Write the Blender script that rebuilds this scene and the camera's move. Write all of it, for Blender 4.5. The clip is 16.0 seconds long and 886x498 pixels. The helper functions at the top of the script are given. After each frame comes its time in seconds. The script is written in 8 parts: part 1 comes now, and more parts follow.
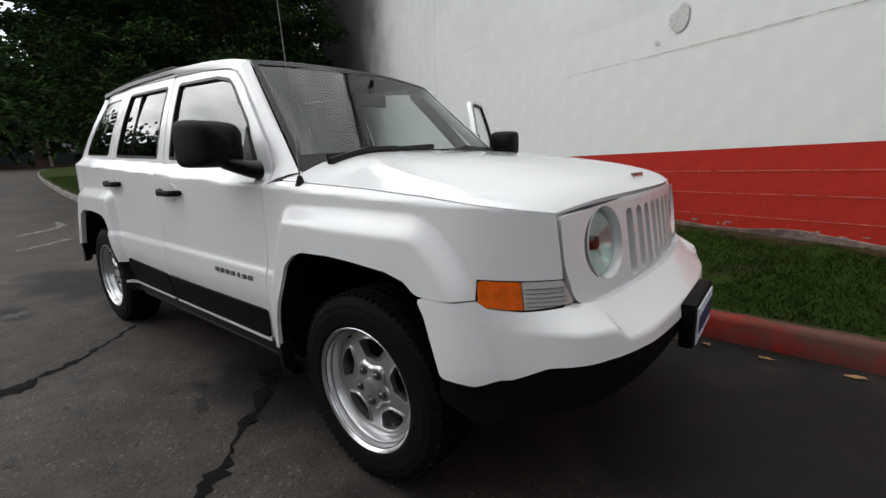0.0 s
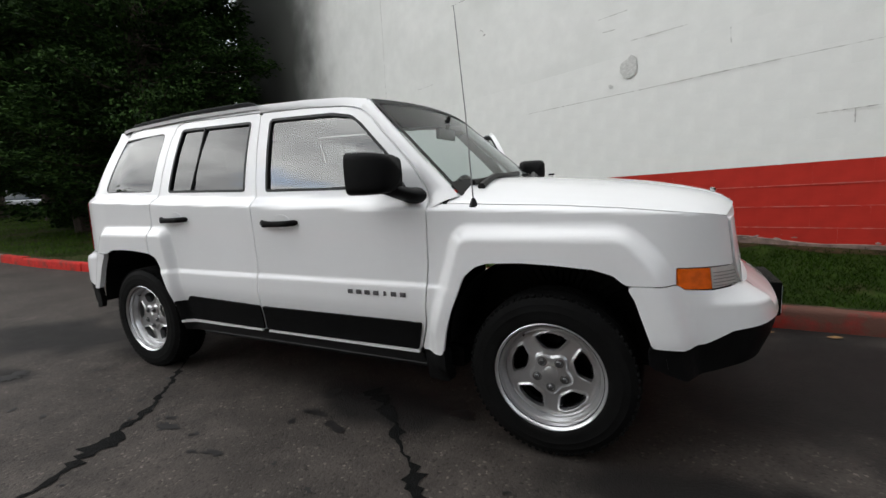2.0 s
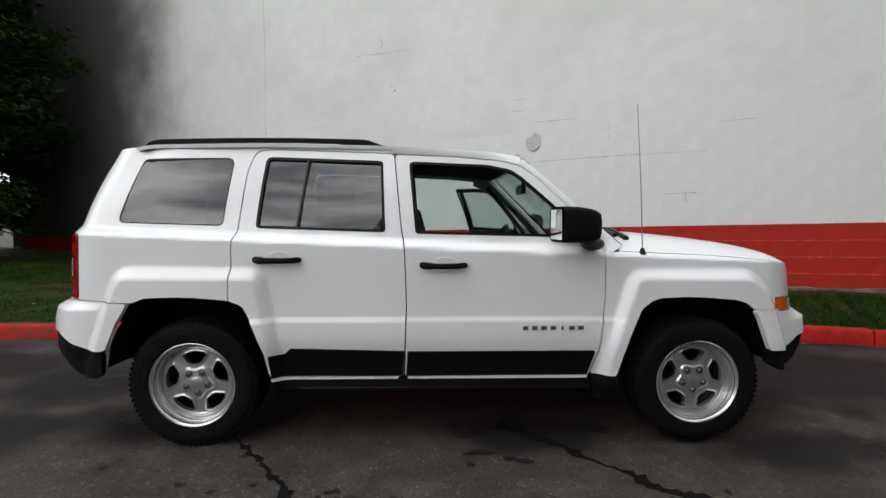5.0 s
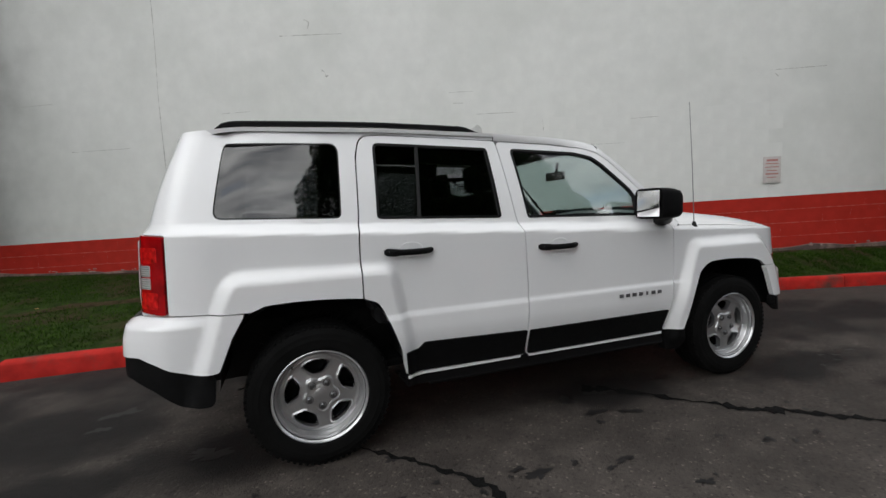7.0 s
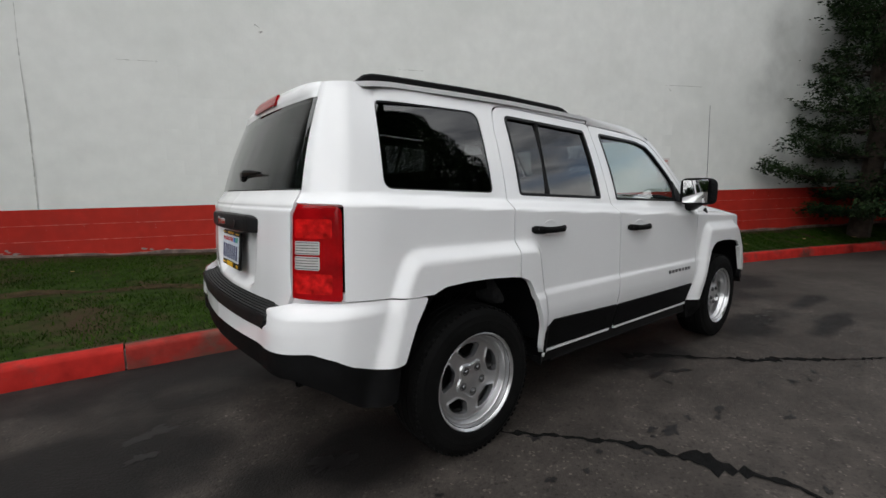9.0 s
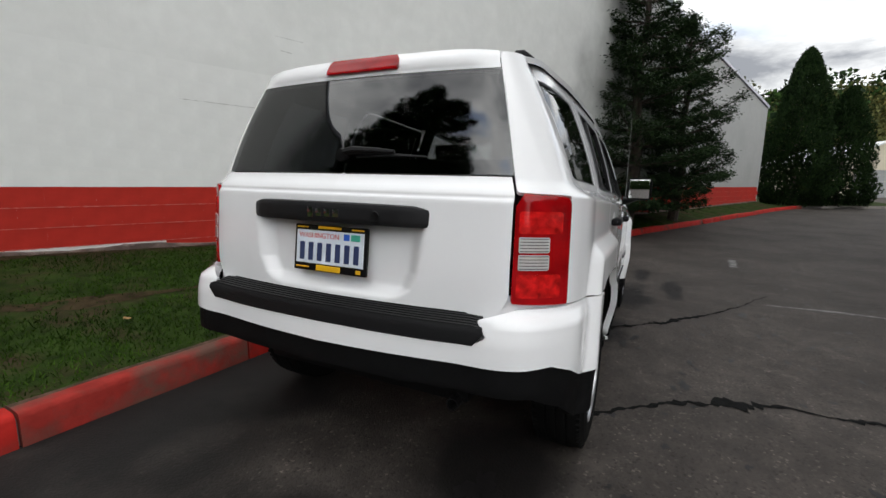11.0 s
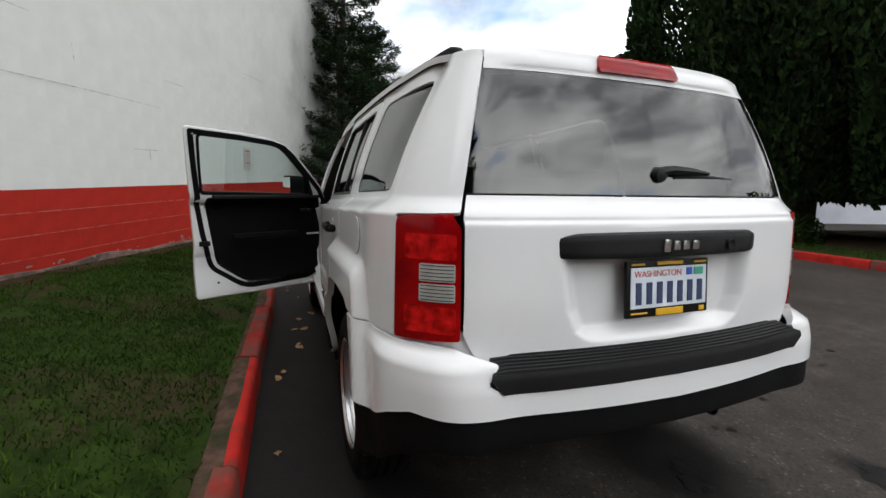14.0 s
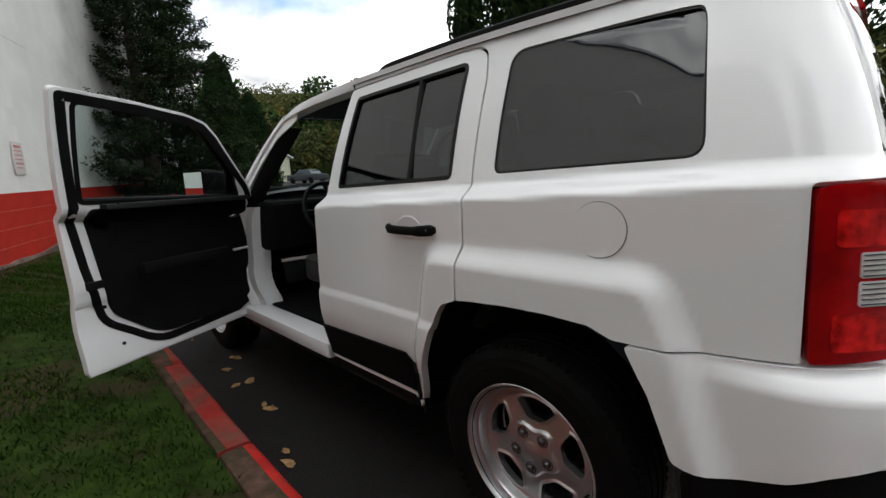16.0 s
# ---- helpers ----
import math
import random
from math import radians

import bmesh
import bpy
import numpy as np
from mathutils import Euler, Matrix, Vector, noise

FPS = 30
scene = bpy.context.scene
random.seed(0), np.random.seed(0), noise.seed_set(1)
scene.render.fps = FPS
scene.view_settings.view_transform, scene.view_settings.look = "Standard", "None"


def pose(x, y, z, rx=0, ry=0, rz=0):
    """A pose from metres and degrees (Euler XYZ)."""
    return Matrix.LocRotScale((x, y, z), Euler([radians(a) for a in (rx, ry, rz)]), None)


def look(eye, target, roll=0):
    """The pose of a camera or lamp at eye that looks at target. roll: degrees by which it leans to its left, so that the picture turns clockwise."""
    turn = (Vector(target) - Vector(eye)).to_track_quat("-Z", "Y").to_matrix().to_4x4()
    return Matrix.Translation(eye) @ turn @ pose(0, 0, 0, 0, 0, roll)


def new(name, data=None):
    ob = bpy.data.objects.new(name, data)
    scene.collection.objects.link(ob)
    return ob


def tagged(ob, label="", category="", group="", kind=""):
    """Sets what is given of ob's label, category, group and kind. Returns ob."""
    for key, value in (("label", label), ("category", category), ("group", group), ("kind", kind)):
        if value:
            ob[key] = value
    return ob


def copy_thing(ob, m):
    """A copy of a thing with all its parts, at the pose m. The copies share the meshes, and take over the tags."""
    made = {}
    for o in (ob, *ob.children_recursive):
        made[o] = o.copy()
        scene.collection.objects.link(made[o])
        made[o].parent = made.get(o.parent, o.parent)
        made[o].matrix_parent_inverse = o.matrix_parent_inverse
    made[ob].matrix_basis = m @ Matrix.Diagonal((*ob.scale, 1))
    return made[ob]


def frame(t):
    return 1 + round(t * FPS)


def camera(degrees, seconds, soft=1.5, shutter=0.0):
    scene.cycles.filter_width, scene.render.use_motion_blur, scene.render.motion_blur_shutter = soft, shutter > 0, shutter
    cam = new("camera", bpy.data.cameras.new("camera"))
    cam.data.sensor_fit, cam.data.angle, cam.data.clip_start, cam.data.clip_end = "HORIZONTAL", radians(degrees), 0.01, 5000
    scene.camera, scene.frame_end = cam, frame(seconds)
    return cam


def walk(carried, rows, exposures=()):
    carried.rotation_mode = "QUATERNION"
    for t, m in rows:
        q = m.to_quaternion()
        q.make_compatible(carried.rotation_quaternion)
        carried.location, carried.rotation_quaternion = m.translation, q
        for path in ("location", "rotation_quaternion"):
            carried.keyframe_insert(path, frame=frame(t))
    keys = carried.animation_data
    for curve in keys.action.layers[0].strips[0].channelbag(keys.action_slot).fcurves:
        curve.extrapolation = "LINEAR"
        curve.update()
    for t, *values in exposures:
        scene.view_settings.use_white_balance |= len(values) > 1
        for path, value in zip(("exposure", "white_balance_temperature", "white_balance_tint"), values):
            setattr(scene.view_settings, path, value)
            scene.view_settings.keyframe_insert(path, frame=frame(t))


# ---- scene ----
cam = camera(91.3, 16.0)
PATH = [
    (0, (2.362, -1.694, 1.094), (1.144, -0.163, 0.676), -1.5),
    (0.5, (2.224, -1.854, 1.113), (1.063, -0.258, 0.791), -4.6),
    (1, (2.081, -2.032, 1.105), (1.021, -0.368, 0.777), -3.7),
    (1.5, (1.906, -2.271, 1.121), (0.899, -0.572, 0.802), -3.6),
    (2, (1.684, -2.436, 1.101), (0.804, -0.665, 0.808), -3.1),
    (2.5, (1.447, -2.596, 1.145), (0.677, -0.769, 0.881), -2.6),
    (3, (1.177, -2.826, 1.168), (0.533, -0.946, 0.942), -2.8),
    (3.5, (0.915, -2.962, 1.155), (0.405, -1.04, 0.94), -1.1),
    (4, (0.595, -3.028, 1.173), (0.226, -1.073, 0.969), -1.9),
    (4.2, (0.472, -3.045, 1.173), (0.182, -1.075, 0.987), -1.1),
    (6.3, (-0.985, -3.034, 1.190), (-0.541, -1.087, 1.092), -1.5),
    (6.5, (-1.104, -3.001, 1.195), (-0.623, -1.064, 1.071), -1.4),
    (7, (-1.411, -2.86, 1.164), (-0.745, -0.982, 0.993), -2.3),
    (7.5, (-1.696, -2.717, 1.165), (-0.93, -0.882, 0.943), -1.1),
    (8, (-2.037, -2.593, 1.168), (-1.101, -0.841, 0.93), -2.3),
    (8.5, (-2.312, -2.394, 1.135), (-1.244, -0.721, 0.89), -2.0),
    (9, (-2.548, -2.161, 1.146), (-1.326, -0.597, 0.896), -0.1),
    (9.2, (-2.661, -2.055, 1.134), (-1.364, -0.552, 0.889), 0.1),
    (11.3, (-3.309, -0.788, 1.118), (-1.46, -0.077, 0.844), 0.9),
    (11.5, (-3.313, -0.649, 1.108), (-1.432, -0.024, 0.839), 0.2),
    (12, (-3.309, -0.31, 1.126), (-1.364, 0.087, 0.876), 1.3),
    (12.5, (-3.335, 0.067, 1.147), (-1.348, 0.121, 0.93), 1.4),
    (13, (-3.299, 0.397, 1.109), (-1.328, 0.177, 0.855), 1.9),
    (13.5, (-3.185, 0.727, 1.137), (-1.242, 0.343, 0.861), 1.1),
    (14, (-3.039, 1.066, 1.184), (-1.185, 0.375, 0.898), 1.0),
    (14.5, (-2.869, 1.324, 1.2), (-1.092, 0.455, 0.905), -0.0),
    (15, (-2.615, 1.539, 1.184), (-0.957, 0.46, 0.895), -1.2),
    (15.5, (-2.316, 1.724, 1.168), (-0.806, 0.441, 0.894), -2.1),
    (16, (-1.982, 1.794, 1.147), (-0.583, 0.402, 0.824), -2.4),
]
walk(cam, [(t, look(eye, target, roll)) for t, eye, target, roll in PATH], exposures=[(0.0, 0.10), (4.0, 0.20), (6.5, -0.08), (9.0, -0.08), (11.5, 0.02), (16.0, 0.10)])

# ---- light ----
world = bpy.data.worlds.new("sky")
scene.world = world
world.use_nodes = True
wn, wl = world.node_tree.nodes, world.node_tree.links
wn.clear()
SUN_AZ, SUN_EL = radians(242), radians(35)
w_out = wn.new("ShaderNodeOutputWorld")
w_bg = wn.new("ShaderNodeBackground")
w_sky = wn.new("ShaderNodeTexSky")
w_sky.sky_type, w_sky.sun_disc = "NISHITA", False
w_sky.sun_elevation, w_sky.sun_rotation = SUN_EL, SUN_AZ
w_sky.dust_density = 0.0
w_co = wn.new("ShaderNodeTexCoord")
w_map = wn.new("ShaderNodeMapping")
w_map.inputs["Scale"].default_value = (1.0, 1.0, 2.6)
w_n1 = wn.new("ShaderNodeTexNoise")
w_n1.inputs["Scale"].default_value, w_n1.inputs["Detail"].default_value, w_n1.inputs["Roughness"].default_value = 2.3, 8.0, 0.58
w_n1.inputs["Distortion"].default_value = 0.35
w_tone = wn.new("ShaderNodeValToRGB")
cr = w_tone.color_ramp
cr.elements[0].position, cr.elements[0].color = 0.36, (1.85, 1.95, 2.15, 1)
cr.elements[1].position, cr.elements[1].color = 0.66, (8.0, 8.1, 8.05, 1)
e = cr.elements.new(0.5)
e.color = (5.2, 5.3, 5.35, 1)
w_n2 = wn.new("ShaderNodeTexNoise")
w_n2.inputs["Scale"].default_value, w_n2.inputs["Detail"].default_value = 1.4, 5.0
w_cov = wn.new("ShaderNodeValToRGB")
w_cov.color_ramp.elements[0].position, w_cov.color_ramp.elements[1].position = 0.30, 0.42
w_mix = wn.new("ShaderNodeMix")
w_mix.data_type = "RGBA"
wl.new(w_co.outputs["Generated"], w_map.inputs["Vector"])
for n in (w_n1, w_n2):
    wl.new(w_map.outputs["Vector"], n.inputs["Vector"])
wl.new(w_n1.outputs["Fac"], w_tone.inputs["Fac"])
wl.new(w_n2.outputs["Fac"], w_cov.inputs["Fac"])
wl.new(w_cov.outputs["Color"], w_mix.inputs["Factor"])
wl.new(w_sky.outputs["Color"], w_mix.inputs["A"])
wl.new(w_tone.outputs["Color"], w_mix.inputs["B"])
# the overcast is brighter on the side where the sun stands behind it
w_dot = wn.new("ShaderNodeVectorMath")
w_dot.operation = "DOT_PRODUCT"
w_dot.inputs[1].default_value = Vector((-7.5, -4.0, 6.0)).normalized()
w_rng = wn.new("ShaderNodeMapRange")
w_rng.inputs["From Min"].default_value, w_rng.inputs["From Max"].default_value = -1.0, 1.0
w_rng.inputs["To Min"].default_value, w_rng.inputs["To Max"].default_value = 0.55, 1.38
w_mul = wn.new("ShaderNodeVectorMath")
w_mul.operation = "SCALE"
wl.new(w_co.outputs["Generated"], w_dot.inputs[0])
wl.new(w_dot.outputs["Value"], w_rng.inputs["Value"])
wl.new(w_mix.outputs["Result"], w_mul.inputs[0])
wl.new(w_rng.outputs["Result"], w_mul.inputs["Scale"])
wl.new(w_mul.outputs["Vector"], w_bg.inputs["Color"])
w_bg.inputs["Strength"].default_value = 0.275
wl.new(w_bg.outputs["Background"], w_out.inputs["Surface"])

sun = new("sun", bpy.data.lights.new("sun", "SUN"))
sun.data.energy, sun.data.angle, sun.data.color = 0.5, radians(100), (1.0, 0.97, 0.93)
sun.matrix_world = look((-7.5, -4.0, 6.0), (0, 0, 0))


# ---- materials ----
def mat(name, color, rough=0.6, metal=0.0, vary=0.0, scale=8.0, bump=0.0, bscale=60.0, coat=0.0, spec=0.5,
        stain=None, sscale=1.2, lo=0.5, hi=0.7, rvary=0.0):
    """A surface with two scales of change: fine grain and wide stains."""
    m = bpy.data.materials.new(name)
    m.use_nodes = True
    nt = m.node_tree
    N, L = nt.nodes, nt.links
    b = N["Principled BSDF"]
    b.inputs["Base Color"].default_value = (*color, 1)
    b.inputs["Roughness"].default_value, b.inputs["Metallic"].default_value = rough, metal
    b.inputs["Coat Weight"].default_value, b.inputs["Specular IOR Level"].default_value = coat, spec
    b.inputs["Coat Roughness"].default_value = 0.03
    co = N.new("ShaderNodeTexCoord")
    src = None
    if vary:
        n1 = N.new("ShaderNodeTexNoise")
        n1.inputs["Scale"].default_value, n1.inputs["Detail"].default_value = scale, 6
        L.new(co.outputs["Object"], n1.inputs["Vector"])
        r = N.new("ShaderNodeValToRGB")
        for el, k, p in ((r.color_ramp.elements[0], 1 - vary, 0.3), (r.color_ramp.elements[1], 1 + vary, 0.7)):
            el.position = p
            el.color = (*[min(1, c * k) for c in color], 1)
        L.new(n1.outputs["Fac"], r.inputs["Fac"])
        src = r.outputs["Color"]
        if rvary:
            mr = N.new("ShaderNodeMapRange")
            mr.inputs["To Min"].default_value, mr.inputs["To Max"].default_value = rough - rvary, rough + rvary
            L.new(n1.outputs["Fac"], mr.inputs["Value"])
            L.new(mr.outputs["Result"], b.inputs["Roughness"])
    if stain:
        n2 = N.new("ShaderNodeTexNoise")
        n2.inputs["Scale"].default_value, n2.inputs["Detail"].default_value, n2.inputs["Roughness"].default_value = sscale, 7, 0.62
        L.new(co.outputs["Object"], n2.inputs["Vector"])
        r2 = N.new("ShaderNodeValToRGB")
        r2.color_ramp.elements[0].position, r2.color_ramp.elements[1].position = lo, hi
        L.new(n2.outputs["Fac"], r2.inputs["Fac"])
        mx = N.new("ShaderNodeMix")
        mx.data_type = "RGBA"
        L.new(r2.outputs["Color"], mx.inputs["Factor"])
        if src:
            L.new(src, mx.inputs["A"])
        else:
            mx.inputs["A"].default_value = (*color, 1)
        mx.inputs["B"].default_value = (*stain, 1)
        src = mx.outputs["Result"]
    if src:
        L.new(src, b.inputs["Base Color"])
    if bump:
        n3 = N.new("ShaderNodeTexNoise")
        n3.inputs["Scale"].default_value, n3.inputs["Detail"].default_value = bscale, 5
        L.new(co.outputs["Object"], n3.inputs["Vector"])
        bp = N.new("ShaderNodeBump")
        bp.inputs["Strength"].default_value, bp.inputs["Distance"].default_value = bump, 0.01
        L.new(n3.outputs["Fac"], bp.inputs["Height"])
        L.new(bp.outputs["Normal"], b.inputs["Normal"])
    return m


def glass(name, color, rough=0.0, skin=0.05, edge=1.0):
    """Tinted pane: a clear sheet that lets part of the light pass, with a mirror-like skin."""
    m = bpy.data.materials.new(name)
    m.use_nodes = True
    N, L = m.node_tree.nodes, m.node_tree.links
    N.clear()
    out = N.new("ShaderNodeOutputMaterial")
    tr = N.new("ShaderNodeBsdfTransparent")
    tr.inputs["Color"].default_value = (*color, 1)
    gl = N.new("ShaderNodeBsdfGlossy")
    gl.inputs["Roughness"].default_value = rough
    gl.inputs["Color"].default_value = (1, 1, 1, 1)
    lw = N.new("ShaderNodeLayerWeight")
    lw.inputs["Blend"].default_value = 0.5
    pw = N.new("ShaderNodeMath")
    pw.operation = "POWER"
    pw.inputs[1].default_value = 5.0
    L.new(lw.outputs["Facing"], pw.inputs[0])
    fr = N.new("ShaderNodeMath")
    fr.operation = "MULTIPLY_ADD"
    fr.inputs[1].default_value, fr.inputs[2].default_value = edge - skin, skin
    L.new(pw.outputs["Value"], fr.inputs[0])
    ms = N.new("ShaderNodeMixShader")
    L.new(fr.outputs["Value"], ms.inputs["Fac"])
    L.new(tr.outputs["BSDF"], ms.inputs[1])
    L.new(gl.outputs["BSDF"], ms.inputs[2])
    L.new(ms.outputs["Shader"], out.inputs["Surface"])
    return m


PAINT = mat("white_car_paint", (0.83, 0.83, 0.84), 0.55, coat=1.0, vary=0.012, scale=3, spec=0.3)
BLACK = mat("black_bumper_plastic", (0.0045, 0.0045, 0.0048), 0.62, spec=0.10, bump=0.25, bscale=400, vary=0.2, scale=20)
TRIM = mat("satin_black_trim", (0.005, 0.005, 0.0055), 0.42, spec=0.22)
GREYP = mat("grey_grained_plastic", (0.010, 0.010, 0.011), 0.5, spec=0.22, bump=0.3, bscale=500)
CABIN = mat("dark_cabin_trim", (0.005, 0.005, 0.0055), 0.8, spec=0.10, vary=0.2, scale=12, bump=0.2, bscale=300)
CLOTH = mat("dark_grey_seat_cloth", (0.028, 0.028, 0.03), 0.9, vary=0.25, scale=40, bump=0.4, bscale=600)
RUBBER = mat("tyre_rubber", (0.005, 0.005, 0.005), 0.75, spec=0.10, vary=0.3, scale=14, bump=0.15, bscale=200)
STEEL = mat("silver_wheel_paint", (0.60, 0.60, 0.61), 0.30, metal=0.85, vary=0.05, scale=20, coat=0.3)
CHROME = mat("chrome", (0.75, 0.75, 0.76), 0.18, metal=1.0)
NUT = mat("dull_lug_nut", (0.16, 0.16, 0.165), 0.35, metal=0.9)
REDL = mat("red_lamp_lens", (0.50, 0.008, 0.008), 0.14, spec=0.25, coat=0.30, vary=0.55, scale=34)
REDD = mat("deep_red_lamp_lens", (0.30, 0.003, 0.005), 0.12, spec=0.2, coat=0.22, vary=0.3, scale=12)
CLEARL = mat("clear_lamp_reflector", (0.82, 0.81, 0.79), 0.15, metal=0.35, vary=0.10, scale=30, coat=1.0)
AMBER = mat("amber_lamp_lens", (0.80, 0.13, 0.006), 0.15, coat=1.0, vary=0.15, scale=40)
TINT = glass("privacy_glass", (0.135, 0.142, 0.148), skin=0.085)
CLEARG = glass("light_glass", (0.73, 0.82, 0.80), skin=0.13)
SCREENG = glass("windscreen_glass", (0.62, 0.70, 0.69), skin=0.05, edge=0.8)
INNER = glass("glass_inner_face", (0.96, 0.97, 0.97), skin=0.0, edge=0.03)
MIRROR = mat("mirror_glass", (0.9, 0.9, 0.9), 0.01, metal=1.0)
PLATE = mat("plate_white_blue", (0.70, 0.76, 0.82), 0.4, vary=0.12, scale=14)
PLATE_T = mat("plate_dark_blue_bars", (0.03, 0.045, 0.12), 0.45)
PLATE_R = mat("plate_red_letters", (0.55, 0.03, 0.03), 0.45)
YELLOW = mat("yellow_frame_strip", (0.75, 0.42, 0.01), 0.45)
STICK_B = mat("blue_sticker", (0.03, 0.12, 0.55), 0.4)
STICK_G = mat("green_sticker", (0.06, 0.40, 0.28), 0.4)
BADGE = mat("grey_metal_badge", (0.20, 0.20, 0.21), 0.35, metal=0.8)



def asphalt():
    """Worn road surface: bound stones of several greys, wide damp and dusty patches, painted shade by the car, rough
    relief.
    """
    m = mat("worn_asphalt", (0.054, 0.0460, 0.0405), 0.75, vary=0.34, scale=7, spec=0.22, stain=(0.030, 0.0252, 0.0220), sscale=0.8, lo=0.42, hi=0.66, rvary=0.08)
    N, L = m.node_tree.nodes, m.node_tree.links
    b = N["Principled BSDF"]
    co = N.new("ShaderNodeTexCoord")
    vo = N.new("ShaderNodeTexVoronoi")
    vo.inputs["Scale"].default_value = 95
    L.new(co.outputs["Object"], vo.inputs["Vector"])
    r = N.new("ShaderNodeValToRGB")
    for el, p, c in ((r.color_ramp.elements[0], 0.0, 0.50), (r.color_ramp.elements[1], 1.0, 2.3)):
        el.position, el.color = p, (c, c, c, 1)
    for p, c in ((0.10, 0.86), (0.55, 1.0), (0.95, 1.10), (0.975, 1.6)):
        e1 = r.color_ramp.elements.new(p)
        e1.color = (c, c, c, 1)
    sep = N.new("ShaderNodeSeparateColor")
    L.new(vo.outputs["Color"], sep.inputs["Color"])
    L.new(sep.outputs["Red"], r.inputs["Fac"])
    mx = N.new("ShaderNodeMix")
    mx.data_type, mx.blend_type = "RGBA", "MULTIPLY"
    mx.inputs["Factor"].default_value = 1.0
    old = b.inputs["Base Color"].links[0].from_socket
    L.new(old, mx.inputs["A"])
    L.new(r.outputs["Color"], mx.inputs["B"])
    L.new(mx.outputs["Result"], b.inputs["Base Color"])
    # damp areas and painted shade beside the car, soft and ragged at their edges
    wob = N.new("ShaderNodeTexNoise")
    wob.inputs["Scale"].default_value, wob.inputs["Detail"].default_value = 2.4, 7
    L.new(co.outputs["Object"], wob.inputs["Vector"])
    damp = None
    # the long second ellipse paints the shade between car and kerb
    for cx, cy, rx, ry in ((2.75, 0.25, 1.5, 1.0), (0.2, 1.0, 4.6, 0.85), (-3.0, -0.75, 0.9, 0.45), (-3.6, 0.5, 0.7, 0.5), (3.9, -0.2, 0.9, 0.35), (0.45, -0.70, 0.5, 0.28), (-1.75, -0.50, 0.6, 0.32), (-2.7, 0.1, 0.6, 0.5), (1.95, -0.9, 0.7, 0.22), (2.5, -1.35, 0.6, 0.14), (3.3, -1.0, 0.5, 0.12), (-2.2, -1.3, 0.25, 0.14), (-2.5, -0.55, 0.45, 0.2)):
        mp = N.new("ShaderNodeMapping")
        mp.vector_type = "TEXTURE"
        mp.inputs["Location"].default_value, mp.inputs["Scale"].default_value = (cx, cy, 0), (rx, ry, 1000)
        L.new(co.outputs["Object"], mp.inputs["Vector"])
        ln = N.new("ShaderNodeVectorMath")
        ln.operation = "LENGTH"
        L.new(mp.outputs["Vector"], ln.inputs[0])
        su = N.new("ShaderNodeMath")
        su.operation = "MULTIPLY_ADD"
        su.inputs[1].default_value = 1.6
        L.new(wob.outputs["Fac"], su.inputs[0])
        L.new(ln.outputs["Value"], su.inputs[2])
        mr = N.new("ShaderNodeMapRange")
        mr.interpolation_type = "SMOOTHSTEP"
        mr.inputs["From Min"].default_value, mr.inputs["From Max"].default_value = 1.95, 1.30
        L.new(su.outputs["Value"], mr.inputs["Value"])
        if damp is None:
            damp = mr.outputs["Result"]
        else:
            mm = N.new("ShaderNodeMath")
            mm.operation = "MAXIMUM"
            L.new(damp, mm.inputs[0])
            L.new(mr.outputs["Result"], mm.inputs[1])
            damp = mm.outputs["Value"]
    damp_shade = N.new("ShaderNodeMix")
    damp_shade.data_type = "RGBA"
    L.new(damp, damp_shade.inputs["Factor"])
    L.new(mx.outputs["Result"], damp_shade.inputs["A"])
    damp_shade.inputs["B"].default_value = (0.0095, 0.0083, 0.0078, 1)
    L.new(damp_shade.outputs["Result"], b.inputs["Base Color"])
    nf = N.new("ShaderNodeTexNoise")
    nf.inputs["Scale"].default_value, nf.inputs["Detail"].default_value = 240, 4
    L.new(co.outputs["Object"], nf.inputs["Vector"])
    ad = N.new("ShaderNodeMath")
    ad.operation = "SUBTRACT"
    L.new(nf.outputs["Fac"], ad.inputs[0])
    L.new(vo.outputs["Distance"], ad.inputs[1])
    bp = N.new("ShaderNodeBump")
    bp.inputs["Strength"].default_value, bp.inputs["Distance"].default_value = 0.45, 0.005
    L.new(ad.outputs["Value"], bp.inputs["Height"])
    L.new(bp.outputs["Normal"], b.inputs["Normal"])
    return m


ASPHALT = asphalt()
CRACK = mat("dark_crack_fill", (0.005, 0.005, 0.005), 0.9, spec=0.1, vary=0.4, scale=30, bump=0.5, bscale=120)
DAMP = mat("damp_asphalt", (0.010, 0.009, 0.0088), 0.6, spec=0.25, vary=0.35, scale=14, bump=0.5, bscale=200)
DAMP2 = mat("drying_asphalt", (0.020, 0.018, 0.017), 0.65, spec=0.25, vary=0.35, scale=14, bump=0.5, bscale=200)
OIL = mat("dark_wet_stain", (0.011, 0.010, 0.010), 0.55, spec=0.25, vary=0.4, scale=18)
CHALK = mat("pale_road_scuff", (0.20, 0.195, 0.19), 0.8, vary=0.4, scale=25, stain=(0.06, 0.057, 0.055), sscale=9, lo=0.42, hi=0.6)
REDPAINT = mat("red_kerb_paint", (0.40, 0.020, 0.015), 0.7, spec=0.12, vary=0.22, scale=9, bump=0.2, bscale=90,
               stain=(0.10, 0.045, 0.035), sscale=2.6, lo=0.52, hi=0.68)
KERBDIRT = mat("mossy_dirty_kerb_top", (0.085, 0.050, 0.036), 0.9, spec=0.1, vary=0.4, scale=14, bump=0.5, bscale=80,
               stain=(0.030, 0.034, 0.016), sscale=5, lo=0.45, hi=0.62)
